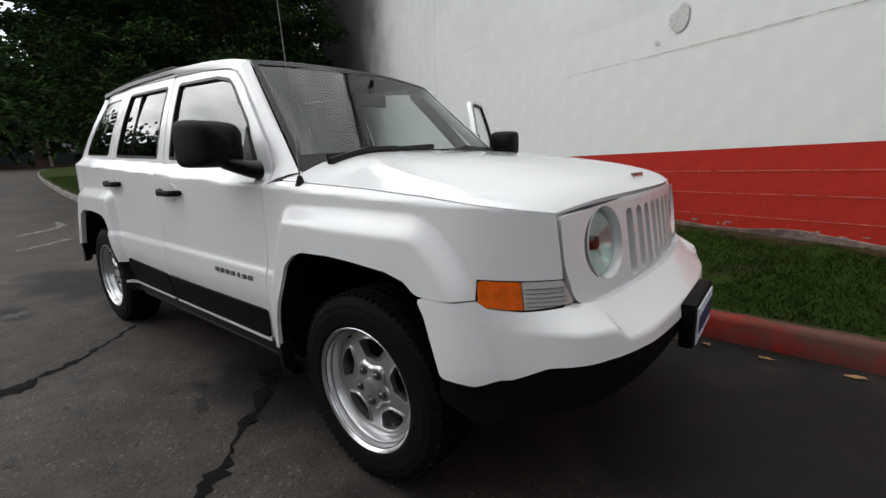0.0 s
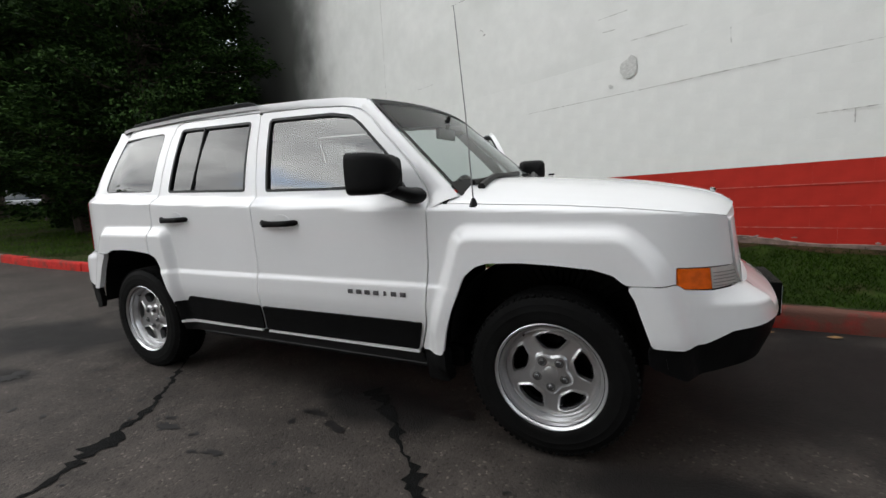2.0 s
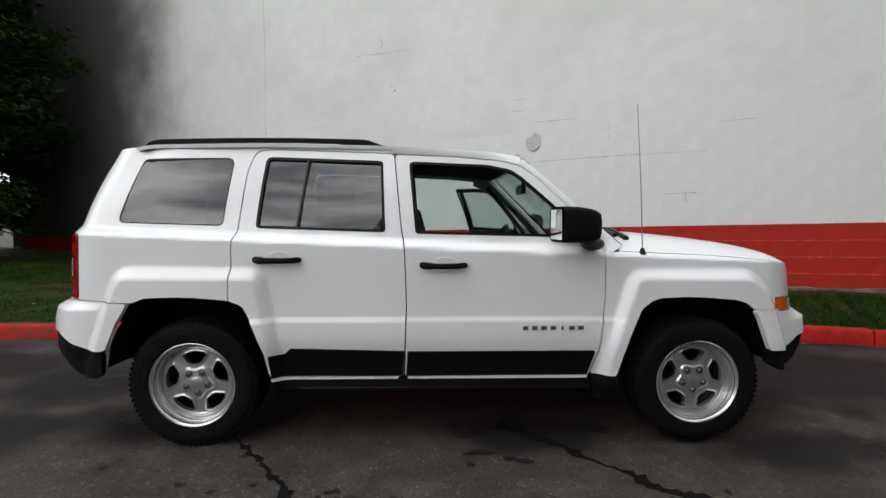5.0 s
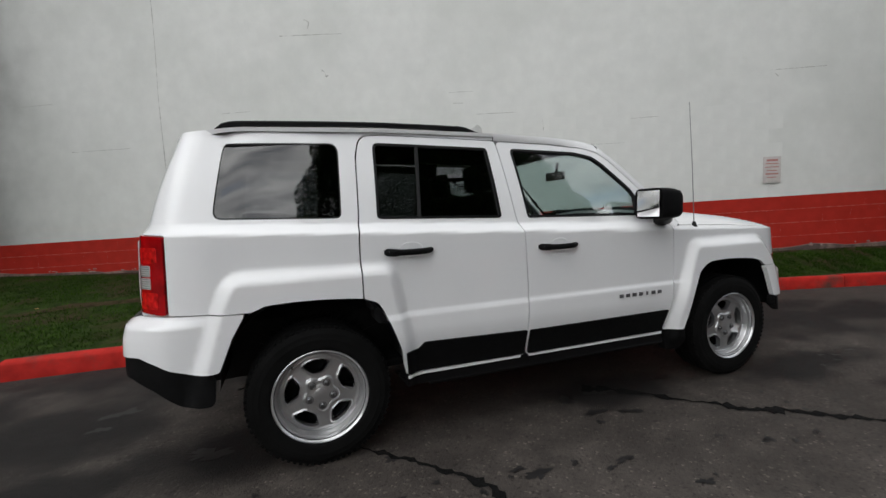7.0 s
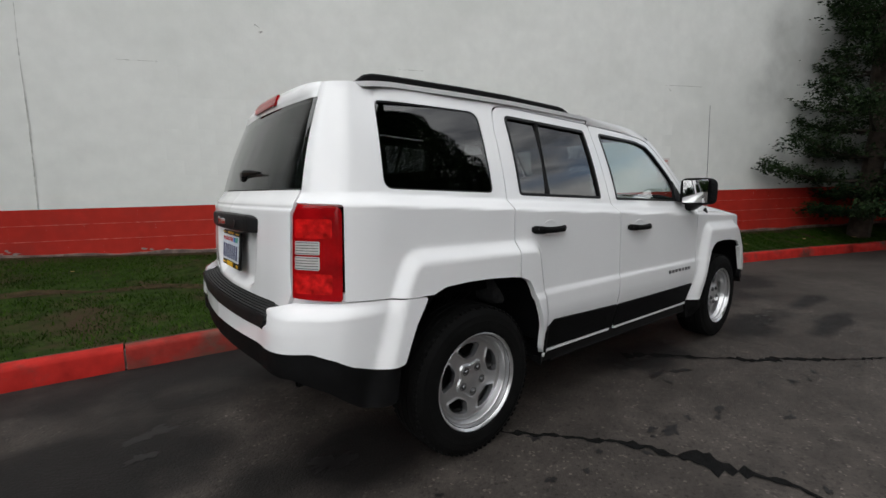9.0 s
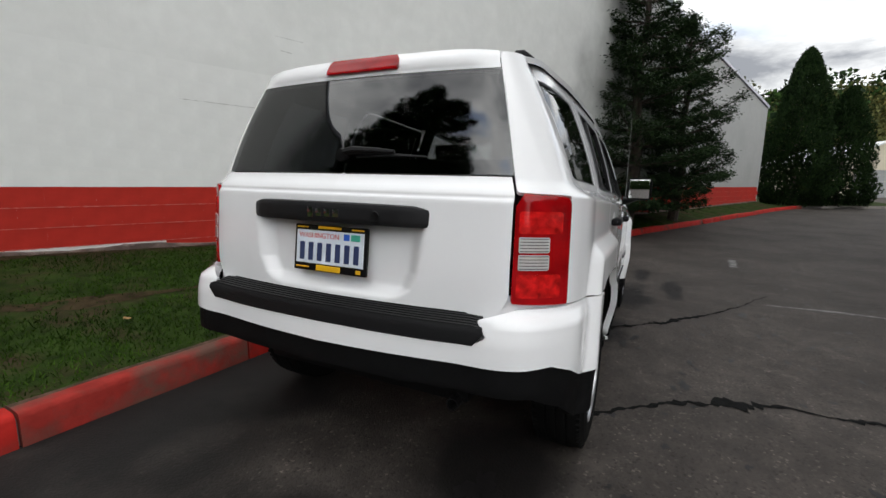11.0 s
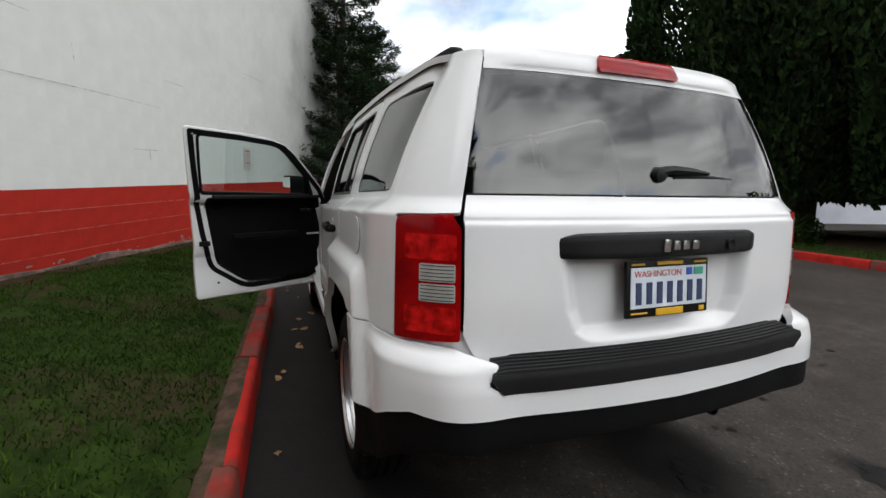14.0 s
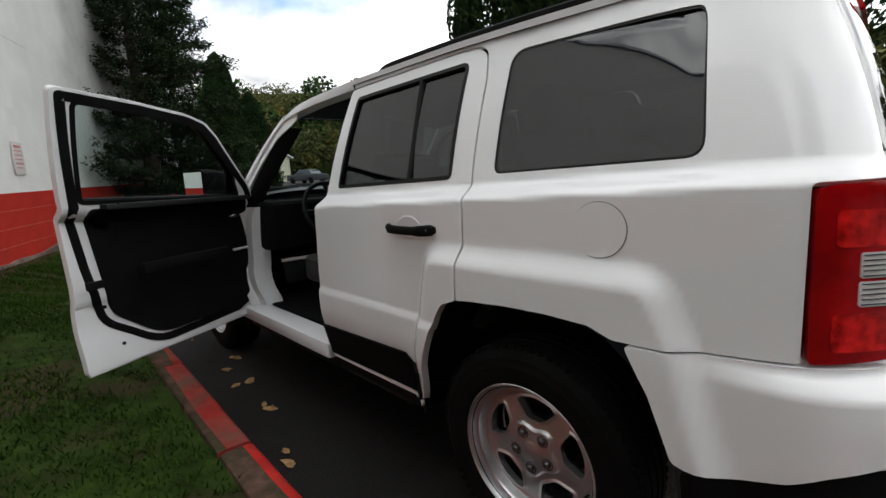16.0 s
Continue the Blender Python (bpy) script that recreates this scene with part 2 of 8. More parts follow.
KERBGREY = mat("bare_kerb_concrete", (0.20, 0.18, 0.16), 0.8, vary=0.25, scale=14, bump=0.5, bscale=90,
               stain=(0.08, 0.07, 0.06), sscale=3, lo=0.48, hi=0.7)
WHITEWALL = mat("white_masonry_paint", (0.78, 0.785, 0.76), 0.75, vary=0.035, scale=5, bump=0.10, bscale=40,
                stain=(0.68, 0.69, 0.66), sscale=0.7, lo=0.45, hi=0.75)


def dark_ends(m):
    """Grey-black tone laid over the paint at both planted ends of the wall, with ragged edges."""
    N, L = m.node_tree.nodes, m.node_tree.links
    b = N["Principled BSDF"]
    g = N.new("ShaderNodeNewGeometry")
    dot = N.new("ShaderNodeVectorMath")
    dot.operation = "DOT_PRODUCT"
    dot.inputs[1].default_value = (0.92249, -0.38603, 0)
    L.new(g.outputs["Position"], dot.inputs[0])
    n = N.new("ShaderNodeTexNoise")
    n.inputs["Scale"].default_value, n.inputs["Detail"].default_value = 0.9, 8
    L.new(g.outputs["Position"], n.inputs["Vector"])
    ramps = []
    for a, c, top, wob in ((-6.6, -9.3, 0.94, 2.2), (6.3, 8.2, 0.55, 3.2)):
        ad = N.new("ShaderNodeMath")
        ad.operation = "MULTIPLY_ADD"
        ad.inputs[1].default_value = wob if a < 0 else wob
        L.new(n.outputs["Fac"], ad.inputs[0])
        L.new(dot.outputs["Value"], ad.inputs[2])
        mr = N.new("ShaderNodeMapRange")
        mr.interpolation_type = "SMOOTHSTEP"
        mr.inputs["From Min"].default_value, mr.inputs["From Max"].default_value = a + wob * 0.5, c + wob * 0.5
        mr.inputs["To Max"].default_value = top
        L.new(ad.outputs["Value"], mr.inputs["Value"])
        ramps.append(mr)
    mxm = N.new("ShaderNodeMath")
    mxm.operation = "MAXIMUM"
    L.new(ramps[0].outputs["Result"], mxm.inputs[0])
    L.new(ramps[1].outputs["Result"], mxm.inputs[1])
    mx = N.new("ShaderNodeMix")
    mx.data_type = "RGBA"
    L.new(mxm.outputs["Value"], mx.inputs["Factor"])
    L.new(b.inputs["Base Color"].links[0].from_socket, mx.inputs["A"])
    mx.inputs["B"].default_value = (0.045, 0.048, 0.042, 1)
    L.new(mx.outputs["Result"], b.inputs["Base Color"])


dark_ends(WHITEWALL)
HAIRLINE = mat("hairline_crack", (0.46, 0.455, 0.43), 0.85, vary=0.3, scale=20)
JOINTRED = mat("pale_red_mortar_line", (0.50, 0.11, 0.085), 0.8, vary=0.25, scale=20)
PLASTER = mat("grey_plaster_patch", (0.60, 0.60, 0.58), 0.9, vary=0.12, scale=30, bump=0.8, bscale=50)
REDWALL = mat("red_masonry_paint", (0.44, 0.028, 0.018), 0.7, spec=0.15, vary=0.10, scale=7, bump=0.12, bscale=40,
              stain=(0.33, 0.03, 0.022), sscale=1.5, lo=0.5, hi=0.75)
FOOTING = mat("flaking_concrete_footing", (0.20, 0.14, 0.12), 0.85, vary=0.4, scale=10, bump=0.7, bscale=40,
              stain=(0.10, 0.07, 0.06), sscale=4, lo=0.45, hi=0.6)
SOIL = mat("turf_soil", (0.020, 0.036, 0.006), 0.95, spec=0.08, vary=0.5, scale=9, bump=0.6, bscale=60,
           stain=(0.045, 0.030, 0.018), sscale=1.6, lo=0.5, hi=0.66)


def leafy(name, c1, c2, rough=0.6):
    """Foliage whose leaves differ from one another."""
    m = bpy.data.materials.new(name)
    m.use_nodes = True
    N, L = m.node_tree.nodes, m.node_tree.links
    b = N["Principled BSDF"]
    g = N.new("ShaderNodeNewGeometry")
    r = N.new("ShaderNodeValToRGB")
    r.color_ramp.elements[0].color, r.color_ramp.elements[1].color = (*c1, 1), (*c2, 1)
    L.new(g.outputs["Random Per Island"], r.inputs["Fac"])
    co = N.new("ShaderNodeTexCoord")
    n = N.new("ShaderNodeTexNoise")
    n.inputs["Scale"].default_value = 1.1
    L.new(co.outputs["Object"], n.inputs["Vector"])
    mp = N.new("ShaderNodeMapRange")
    mp.inputs["From Min"].default_value, mp.inputs["From Max"].default_value = 0.3, 0.7
    mp.inputs["To Min"].default_value, mp.inputs["To Max"].default_value = 0.55, 1.35
    L.new(n.outputs["Fac"], mp.inputs["Value"])
    v = N.new("ShaderNodeVectorMath")
    v.operation = "SCALE"
    L.new(r.outputs["Color"], v.inputs[0])
    L.new(mp.outputs["Result"], v.inputs["Scale"])
    L.new(v.outputs["Vector"], b.inputs["Base Color"])
    b.inputs["Roughness"].default_value, b.inputs["Specular IOR Level"].default_value = rough, 0.08
    return m


NEEDLE = leafy("conifer_needles", (0.006, 0.014, 0.005), (0.042, 0.085, 0.020), 0.85)
NEEDLE2 = leafy("spruce_needles", (0.009, 0.018, 0.009), (0.038, 0.066, 0.025), 0.85)
CEDAR = leafy("cedar_sprays", (0.007, 0.015, 0.006), (0.021, 0.041, 0.011), 0.9)
SHRUB = leafy("hedge_leaves", (0.016, 0.034, 0.008), (0.05, 0.085, 0.02))
AUTUMN = leafy("autumn_leaves", (0.055, 0.060, 0.012), (0.16, 0.12, 0.03))
FARWOOD = leafy("far_wood_leaves", (0.045, 0.052, 0.018), (0.120, 0.120, 0.042), 0.9)
RUST = leafy("rusty_leaves", (0.14, 0.045, 0.008), (0.22, 0.10, 0.015))
GRASS = leafy("grass_blades", (0.010, 0.028, 0.0025), (0.036, 0.072, 0.007), 0.85)
VERGE = leafy("verge_blades", (0.022, 0.055, 0.004), (0.070, 0.125, 0.014), 0.85)
DEADLEAF = mat("fallen_leaf", (0.30, 0.17, 0.07), 0.8, vary=0.4, scale=30)
BARK = mat("dark_bark", (0.045, 0.033, 0.025), 0.9, vary=0.4, scale=12, bump=0.9, bscale=30)
MULCH = mat("brown_needle_mulch", (0.042, 0.029, 0.015), 0.95, spec=0.08, vary=0.5, scale=12, bump=0.8, bscale=50)
METALWALL = mat("pale_grey_metal_siding", (0.60, 0.62, 0.69), 0.5, vary=0.05, scale=4, stain=(0.42, 0.44, 0.49), sscale=0.5)
ROLLDOOR = mat("white_rollup_door", (0.62, 0.63, 0.64), 0.5, vary=0.05, scale=6)
DARKMETAL = mat("dark_metal", (0.06, 0.06, 0.065), 0.5, metal=0.5)
CREAM = mat("cream_siding", (0.55, 0.50, 0.38), 0.7, vary=0.06, scale=6)
GREYDOOR = mat("grey_garage_door", (0.30, 0.31, 0.31), 0.6, vary=0.05, scale=6)
TRUCKRED = mat("dark_red_truck_paint", (0.115, 0.004, 0.005), 0.38, spec=0.12, coat=0.06, vary=0.08, scale=4)
CONE = mat("orange_cone_plastic", (0.42, 0.085, 0.03), 0.7, vary=0.25, scale=12, stain=(0.36, 0.20, 0.13), sscale=5, lo=0.45, hi=0.6)
SIGNW = mat("faded_sign_face", (0.62, 0.58, 0.56), 0.6, vary=0.08, scale=20)
SIGNR = mat("faded_red_print", (0.50, 0.22, 0.20), 0.6)
GALV = mat("galvanised_post", (0.22, 0.22, 0.22), 0.5, metal=0.7)
WOODP = mat("weathered_post", (0.10, 0.07, 0.05), 0.85, vary=0.3, scale=14)
REDPOST = mat("red_post_paint", (0.42, 0.05, 0.03), 0.6, vary=0.2, scale=10)
SHOPWALL = mat("shop_front_brick", (0.16, 0.08, 0.06), 0.8, vary=0.3, scale=6)
SHOPGLASS = mat("dark_shop_glass", (0.05, 0.06, 0.07), 0.1, coat=0.6)
SILVERCAR = mat("silver_car_paint", (0.45, 0.46, 0.47), 0.3, metal=0.4, coat=1.0)


# ---- mesh tools ----
def mesh_of(name, verts, faces, mats, midx=None, smooth=True, sharp=35.0, loopn=None):
    me = bpy.data.meshes.new(name)
    me.from_pydata([tuple(map(float, v)) for v in verts], [], faces)
    for m in mats if isinstance(mats, (list, tuple)) else (mats,):
        me.materials.append(m)
    if midx is not None:
        me.polygons.foreach_set("material_index", np.asarray(midx, np.int32))
    me.polygons.foreach_set("use_smooth", np.full(len(me.polygons), smooth, bool))
    if loopn is not None:
        me.normals_split_custom_set(loopn)
    elif smooth and sharp:
        me.set_sharp_from_angle(angle=radians(sharp))
    me.update()
    return me


def piece(name, me, parent=None, label="", m=None):
    ob = new(name, me)
    if parent is not None:
        ob.parent = parent
    if m is not None:
        ob.matrix_basis = m
    return tagged(ob, label)


def bm_piece(name, bm, mats, parent=None, label="", smooth=True, sharp=35.0, m=None):
    me = bpy.data.meshes.new(name)
    bmesh.ops.recalc_face_normals(bm, faces=bm.faces)
    bm.to_mesh(me)
    bm.free()
    for x in mats if isinstance(mats, (list, tuple)) else (mats,):
        me.materials.append(x)
    me.polygons.foreach_set("use_smooth", np.full(len(me.polygons), smooth, bool))
    if smooth:
        me.set_sharp_from_angle(angle=radians(sharp))
    return piece(name, me, parent, label, m)


def add_box(bm, c, s, bevel=0.0, rot=None, seg=2):
    """A box round c of the size s, bevelled, turned by rot."""
    r = bmesh.ops.create_cube(bm, size=1.0)
    vs = r["verts"]
    bmesh.ops.scale(bm, verts=vs, vec=s)
    if bevel:
        es = list({e for v in vs for e in v.link_edges})
        g = bmesh.ops.bevel(bm, geom=es, offset=bevel, segments=seg, profile=0.7, affect="EDGES", clamp_overlap=True)
        vs = list({v for f in g["faces"] for v in f.verts} | {v for v in vs if v.is_valid})
    M = Matrix.Translation(c) @ (rot.to_4x4() if rot is not None else Matrix())
    bmesh.ops.transform(bm, verts=vs, matrix=M)
    return vs


def add_lathe(bm, prof, n=48, m=None, closed=False):
    """Turns (radius, height) points round z."""
    rows = []
    for r, h in prof:
        row = []
        for k in range(n):
            a = 2 * math.pi * k / n
            p = Vector((r * math.cos(a), r * math.sin(a), h))
            row.append(bm.verts.new(m @ p if m else p))
        rows.append(row)
    pairs = list(zip(rows, rows[1:])) + ([(rows[-1], rows[0])] if closed else [])
    for a, b in pairs:
        for k in range(n):
            bm.faces.new((a[k], a[(k + 1) % n], b[(k + 1) % n], b[k]))
    return rows


def add_tube(bm, pts, r, n=8, cap=True):
    """A tube along points; r is one radius or one for each point."""
    pts = [Vector(p) for p in pts]
    rs = r if isinstance(r, (list, tuple)) else [r] * len(pts)
    rows = []
    up = Vector((0, 0, 1))
    for i, p in enumerate(pts):
        d = (pts[min(i + 1, len(pts) - 1)] - pts[max(i - 1, 0)]).normalized()
        a = d.cross(up if abs(d.z) < 0.95 else Vector((1, 0, 0))).normalized()
        b = d.cross(a)
        rows.append([bm.verts.new(p + rs[i] * (math.cos(t) * a + math.sin(t) * b)) for t in (2 * math.pi * k / n for k in range(n))])
    for a, b in zip(rows, rows[1:]):
        for k in range(n):
            bm.faces.new((a[k], a[(k + 1) % n], b[(k + 1) % n], b[k]))
    if cap:
        bm.faces.new(rows[0])
        bm.faces.new(rows[-1])


def rounded(poly, r, n=5):
    """A polygon with its corners rounded; r: one radius, or a third number at each corner."""
    out, k = [], len(poly)
    for i in range(k):
        p = np.array(poly[i][:2], float)
        a, b = np.array(poly[i - 1][:2], float), np.array(poly[(i + 1) % k][:2], float)
        rad = poly[i][2] if len(poly[i]) > 2 else r
        da, db = a - p, b - p
        la, lb = np.linalg.norm(da), np.linalg.norm(db)
        da, db = da / la, db / lb
        ang = math.acos(np.clip(da @ db, -1, 1))
        if rad <= 0 or ang > 3.05:
            out.append(p)
            continue
        t = min(rad / math.tan(ang / 2), 0.48 * la, 0.48 * lb)
        s, e = p + da * t, p + db * t
        for j in range(n + 1):
            f = j / n
            out.append((1 - f) ** 2 * s + 2 * f * (1 - f) * p + f * f * e)
    return np.array(out)


def dense(poly, step):
    out = []
    for i in range(len(poly)):
        a, b = poly[i], poly[(i + 1) % len(poly)]
        k = max(1, int(math.ceil(np.linalg.norm(b - a) / step)))
        out += [a + (b - a) * j / k for j in range(k)]
    return np.array(out)


def inside(pts, poly):
    x, y = pts[:, 0], pts[:, 1]
    c = np.zeros(len(pts), bool)
    for i in range(len(poly)):
        (x1, y1), (x2, y2) = poly[i - 1], poly[i]
        hit = (y1 > y) != (y2 > y)
        if y1 != y2:
            c ^= hit & (x < (x2 - x1) * (y - y1) / (y2 - y1) + x1)
    return c


def off_edge(pts, poly):
    best = np.full(len(pts), 9e9)
    for i in range(len(poly)):
        a, b = poly[i - 1], poly[i]
        d = b - a
        t = np.clip(((pts - a) @ d) / max(d @ d, 1e-12), 0, 1)
        best = np.minimum(best, np.linalg.norm(pts - a - t[:, None] * d, axis=1))
    return best


def panel_mesh(name, outer, holes, P, out, mats, step=0.03, thick=0.015, rim=0):
    """A sheet with thickness: a polygon with holes in two parameters, laid on the surface P, which swells to the side that out gives."""
    from mathutils.geometry import delaunay_2d_cdt
    loops = [dense(np.asarray(l, float), step) for l in [outer, *holes]]
    lo, hi = loops[0].min(0), loops[0].max(0)
    gx, gy = np.meshgrid(np.arange(lo[0] + step / 2, hi[0], step), np.arange(lo[1] + step / 2, hi[1], step))
    grid = np.stack([gx.ravel(), gy.ravel()], 1)
    ok = inside(grid, loops[0]) & (off_edge(grid, loops[0]) > 0.45 * step)
    for h in loops[1:]:
        ok &= ~inside(grid, h) & (off_edge(grid, h) > 0.45 * step)
    grid = grid[ok]
    pts, edges, n0 = [], [], 0
    for l in loops:
        edges += [(n0 + i, n0 + (i + 1) % len(l)) for i in range(len(l))]
        pts.append(l)
        n0 += len(l)
    allp = np.concatenate(pts + [grid])
    vs, _, fs, _, _, _ = delaunay_2d_cdt([Vector(p) for p in allp], edges, [], 0, 1e-7)
    q = np.array([tuple(v) for v in vs])
    tri = np.array([f for f in fs if len(f) == 3])
    cen = q[tri].mean(1)
    ok = inside(cen, loops[0])
    for h in loops[1:]:
        ok &= ~inside(cen, h)
    p0, p1, p2 = q[tri[:, 0]], q[tri[:, 1]], q[tri[:, 2]]
    ok &= np.abs((p1[:, 0] - p0[:, 0]) * (p2[:, 1] - p0[:, 1]) - (p1[:, 1] - p0[:, 1]) * (p2[:, 0] - p0[:, 0])) > 4e-3 * step * step
    tri = tri[ok]
    e = 2e-4
    A = P(q[:, 0], q[:, 1])
    du = P(q[:, 0] + e, q[:, 1]) - P(q[:, 0] - e, q[:, 1])
    dv = P(q[:, 0], q[:, 1] + e) - P(q[:, 0], q[:, 1] - e)
    nrm = np.cross(du, dv)
    nrm /= np.maximum(np.linalg.norm(nrm, axis=1, keepdims=True), 1e-12)
    o = out(A) if callable(out) else np.broadcast_to(np.asarray(out, float), A.shape)
    flip = (nrm * o).sum(1) < 0
    nrm[flip] *= -1
    t3 = A[tri]
    fn = np.cross(t3[:, 1] - t3[:, 0], t3[:, 2] - t3[:, 0])
    rev = (fn * nrm[tri[:, 0]]).sum(1) < 0
    tri[rev] = tri[rev][:, ::-1]
    n = len(A)
    cnt = {}
    for a, b, c in tri.tolist():
        for i, j in ((a, b), (b, c), (c, a)):
            cnt[(i, j)] = cnt.get((i, j), 0) + 1
    bd = [(i, j) for (i, j) in cnt if (j, i) not in cnt]
    B = A - thick * nrm
    verts = np.concatenate([A, B])
    faces = tri.tolist() + (tri[:, ::-1] + n).tolist()
    midx = [0] * len(tri) + [1] * len(tri)
    ln = nrm[tri].reshape(-1, 3).tolist() + (-nrm[tri[:, ::-1]]).reshape(-1, 3).tolist()
    for i, j in bd:
        faces.append([j, i, i + n, j + n])
        midx.append(rim)
        d = A[j] - A[i]
        fnr = np.cross(d, nrm[i])
        fnr /= max(np.linalg.norm(fnr), 1e-12)
        ln += [fnr.tolist()] * 4
    return mesh_of(name, verts, faces, mats, midx, True, None, ln)


def loft_mesh(name, rows, mats, close_v=False, sharp=40.0):
    """Quads between rows of points."""
    k = len(rows[0])
    verts = [p for r in rows for p in r]
    faces = []
    for i in range(len(rows) - 1):
        for j in range(k if close_v else k - 1):
            a, b = i * k + j, i * k + (j + 1) % k
            faces.append((a, b, b + k, a + k))
    return mesh_of(name, verts, faces, mats, None, True, sharp)


def hermite(k, v, u):
    """Smooth curve through values v at the knots k."""
    k, v = np.asarray(k, float), np.asarray(v, float)
    h = np.diff(k)
    d = np.diff(v, axis=0) / h[:, None]
    m = np.zeros_like(v)
    m[0], m[-1] = d[0], d[-1]
    m[1:-1] = (h[1:, None] * d[:-1] + h[:-1, None] * d[1:]) / (h[1:] + h[:-1])[:, None]
    i = np.clip(np.searchsorted(k, u) - 1, 0, len(k) - 2)
    t = ((u - k[i]) / h[i])[:, None]
    hh = h[i][:, None]
    return (2 * t**3 - 3 * t**2 + 1) * v[i] + (t**3 - 2 * t**2 + t) * hh * m[i] + (3 * t**2 - 2 * t**3) * v[i + 1] + (t**3 - t**2) * hh * m[i + 1]


def sstep(a, b, x):
    t = np.clip((x - a) / (b - a), 0, 1)
    return t * t * (3 - 2 * t)


# ---- ground, kerbs, walls ----
rng = np.random.default_rng(7)


def lie(x):
    """Height of the road at x: level by the car, rising gently at both ends."""
    x = np.asarray(x, float)
    a, b = x - 3.0, -x - 5.0
    ra = np.where(a > 0, a * a / (np.abs(a) + 5.0), 0)
    rb = np.where(b > 0, b * b / (np.abs(b) + 6.0), 0)
    return 0.036 * ra + 0.024 * rb


def smooth_path(pts, step):
    """Evenly spaced points on a soft curve through pts."""
    p = np.array(pts, float)
    k = np.r_[0, np.cumsum(np.linalg.norm(np.diff(p, axis=0), axis=1))]
    s = np.arange(0, k[-1], step)
    return hermite(k, p, s)


xs = np.unique(np.concatenate([np.linspace(-9, 12, 60), -9 - np.geomspace(0.5, 900, 36), 12 + np.geomspace(0.5, 900, 36)]))
ys = np.unique(np.concatenate([np.linspace(-10, 8, 40), -10 - np.geomspace(0.5, 900, 30), 8 + np.geomspace(0.5, 900, 30)]))
gx, gy = np.meshgrid(xs, ys, indexing="ij")
gz = lie(gx) + 0.006 * np.sin(gx * 1.7 + 0.6 * gy) * np.sin(gy * 1.3) * (np.abs(gy + 3) > 2.2)
verts = np.stack([gx.ravel(), gy.ravel(), gz.ravel()], 1)
ny = len(ys)
faces = [(i * ny + j, (i + 1) * ny + j, (i + 1) * ny + j + 1, i * ny + j + 1) for i in range(len(xs) - 1) for j in range(ny - 1)]
tagged(piece("ground", mesh_of("ground", verts, faces, ASPHALT)), "dark worn asphalt with cracks, damp patches and painted shade", "road", kind="structure")


def ribbon(name, pts, widths, mt, z=0.004, label="", cat="", rag=0.35, seed=1):
    """A thin ragged strip lying on the road."""
    r = np.random.default_rng(seed)
    p = smooth_path(pts, 0.025)
    w = np.interp(np.linspace(0, 1, len(p)), np.linspace(0, 1, len(widths)), widths)
    t = np.gradient(p, axis=0)
    n = np.stack([-t[:, 1], t[:, 0]], 1)
    n /= np.linalg.norm(n, axis=1, keepdims=True)
    wob = np.convolve(r.normal(0, 1, len(p) + 8), np.ones(4) / 4, "same")[4:-4] * (0.018 if rag > 0.4 else 0.012)
    w = w * np.clip(0.75 + 0.55 * np.convolve(r.normal(0, 1, len(p) + 8), np.ones(6) / 2.4, "same")[4:-4], 0.25, 1.7) if rag > 0.4 else w
    p = p + n * wob[:, None]
    L = p + n * (w * (1 + rag * r.normal(0, 1, len(p))))[:, None]
    R = p - n * (w * (1 + rag * r.normal(0, 1, len(p))))[:, None]
    row = lambda q: [(a, b, float(lie(a)) + z) for a, b in q]
    mid = [(a, b, float(lie(a)) + z + 0.001) for a, b in p]
    ob = piece(name, loft_mesh(name, [row(L), mid, row(R)], mt))
    return tagged(ob, label, cat, kind="stuff")


def blot(name, x, y, rx, ry, mt, seed, z=0.003, label="", cat="stain"):
    """A flat irregular patch on the road."""
    r = np.random.default_rng(seed)
    n = 72
    ph = r.uniform(0, 6.28, 14)
    verts, faces = [(x, y, float(lie(x)) + z)], []
    for k in range(n):
        a = 2 * math.pi * k / n
        f = max(0.2, 0.9 + sum(0.42 / (j + 1.2) ** 0.8 * math.sin((j + 2) * a + ph[j]) for j in range(14)) * 0.75 + r.normal(0, 0.07))
        verts.append((x + rx * f * math.cos(a), y + ry * f * math.sin(a), float(lie(x)) + z))
    faces = [(0, 1 + k, 1 + (k + 1) % n) for k in range(n)]
    return tagged(piece(name, mesh_of(name, verts, faces, mt)), label, cat, kind="stuff")


ribbon("road_crack", [(0.30, -0.60), (0.45, -0.72), (0.56, -0.82), (0.68, -0.98), (0.83, -1.10), (0.95, -1.23), (1.10, -1.33), (1.50, -1.64), (2.0, -1.95), (2.7, -2.3)], [0.040, 0.026, 0.021, 0.018, 0.017, 0.016, 0.012, 0.009, 0.007], CRACK, label="dark jagged crack in the asphalt", cat="crack", rag=0.5, seed=3)
ribbon("road_crack", [(-1.30, -0.62), (-1.12, -0.78), (-0.88, -1.02), (-0.74, -1.20), (-0.66, -1.34), (-0.58, -1.53), (-0.51, -1.70), (-0.50, -2.0), (-0.35, -2.5), (-0.3, -3.2)], [0.014, 0.018, 0.022, 0.032, 0.022, 0.018, 0.013, 0.007, 0.003], CRACK, label="dark jagged crack in the asphalt", cat="crack", rag=0.5, seed=4)
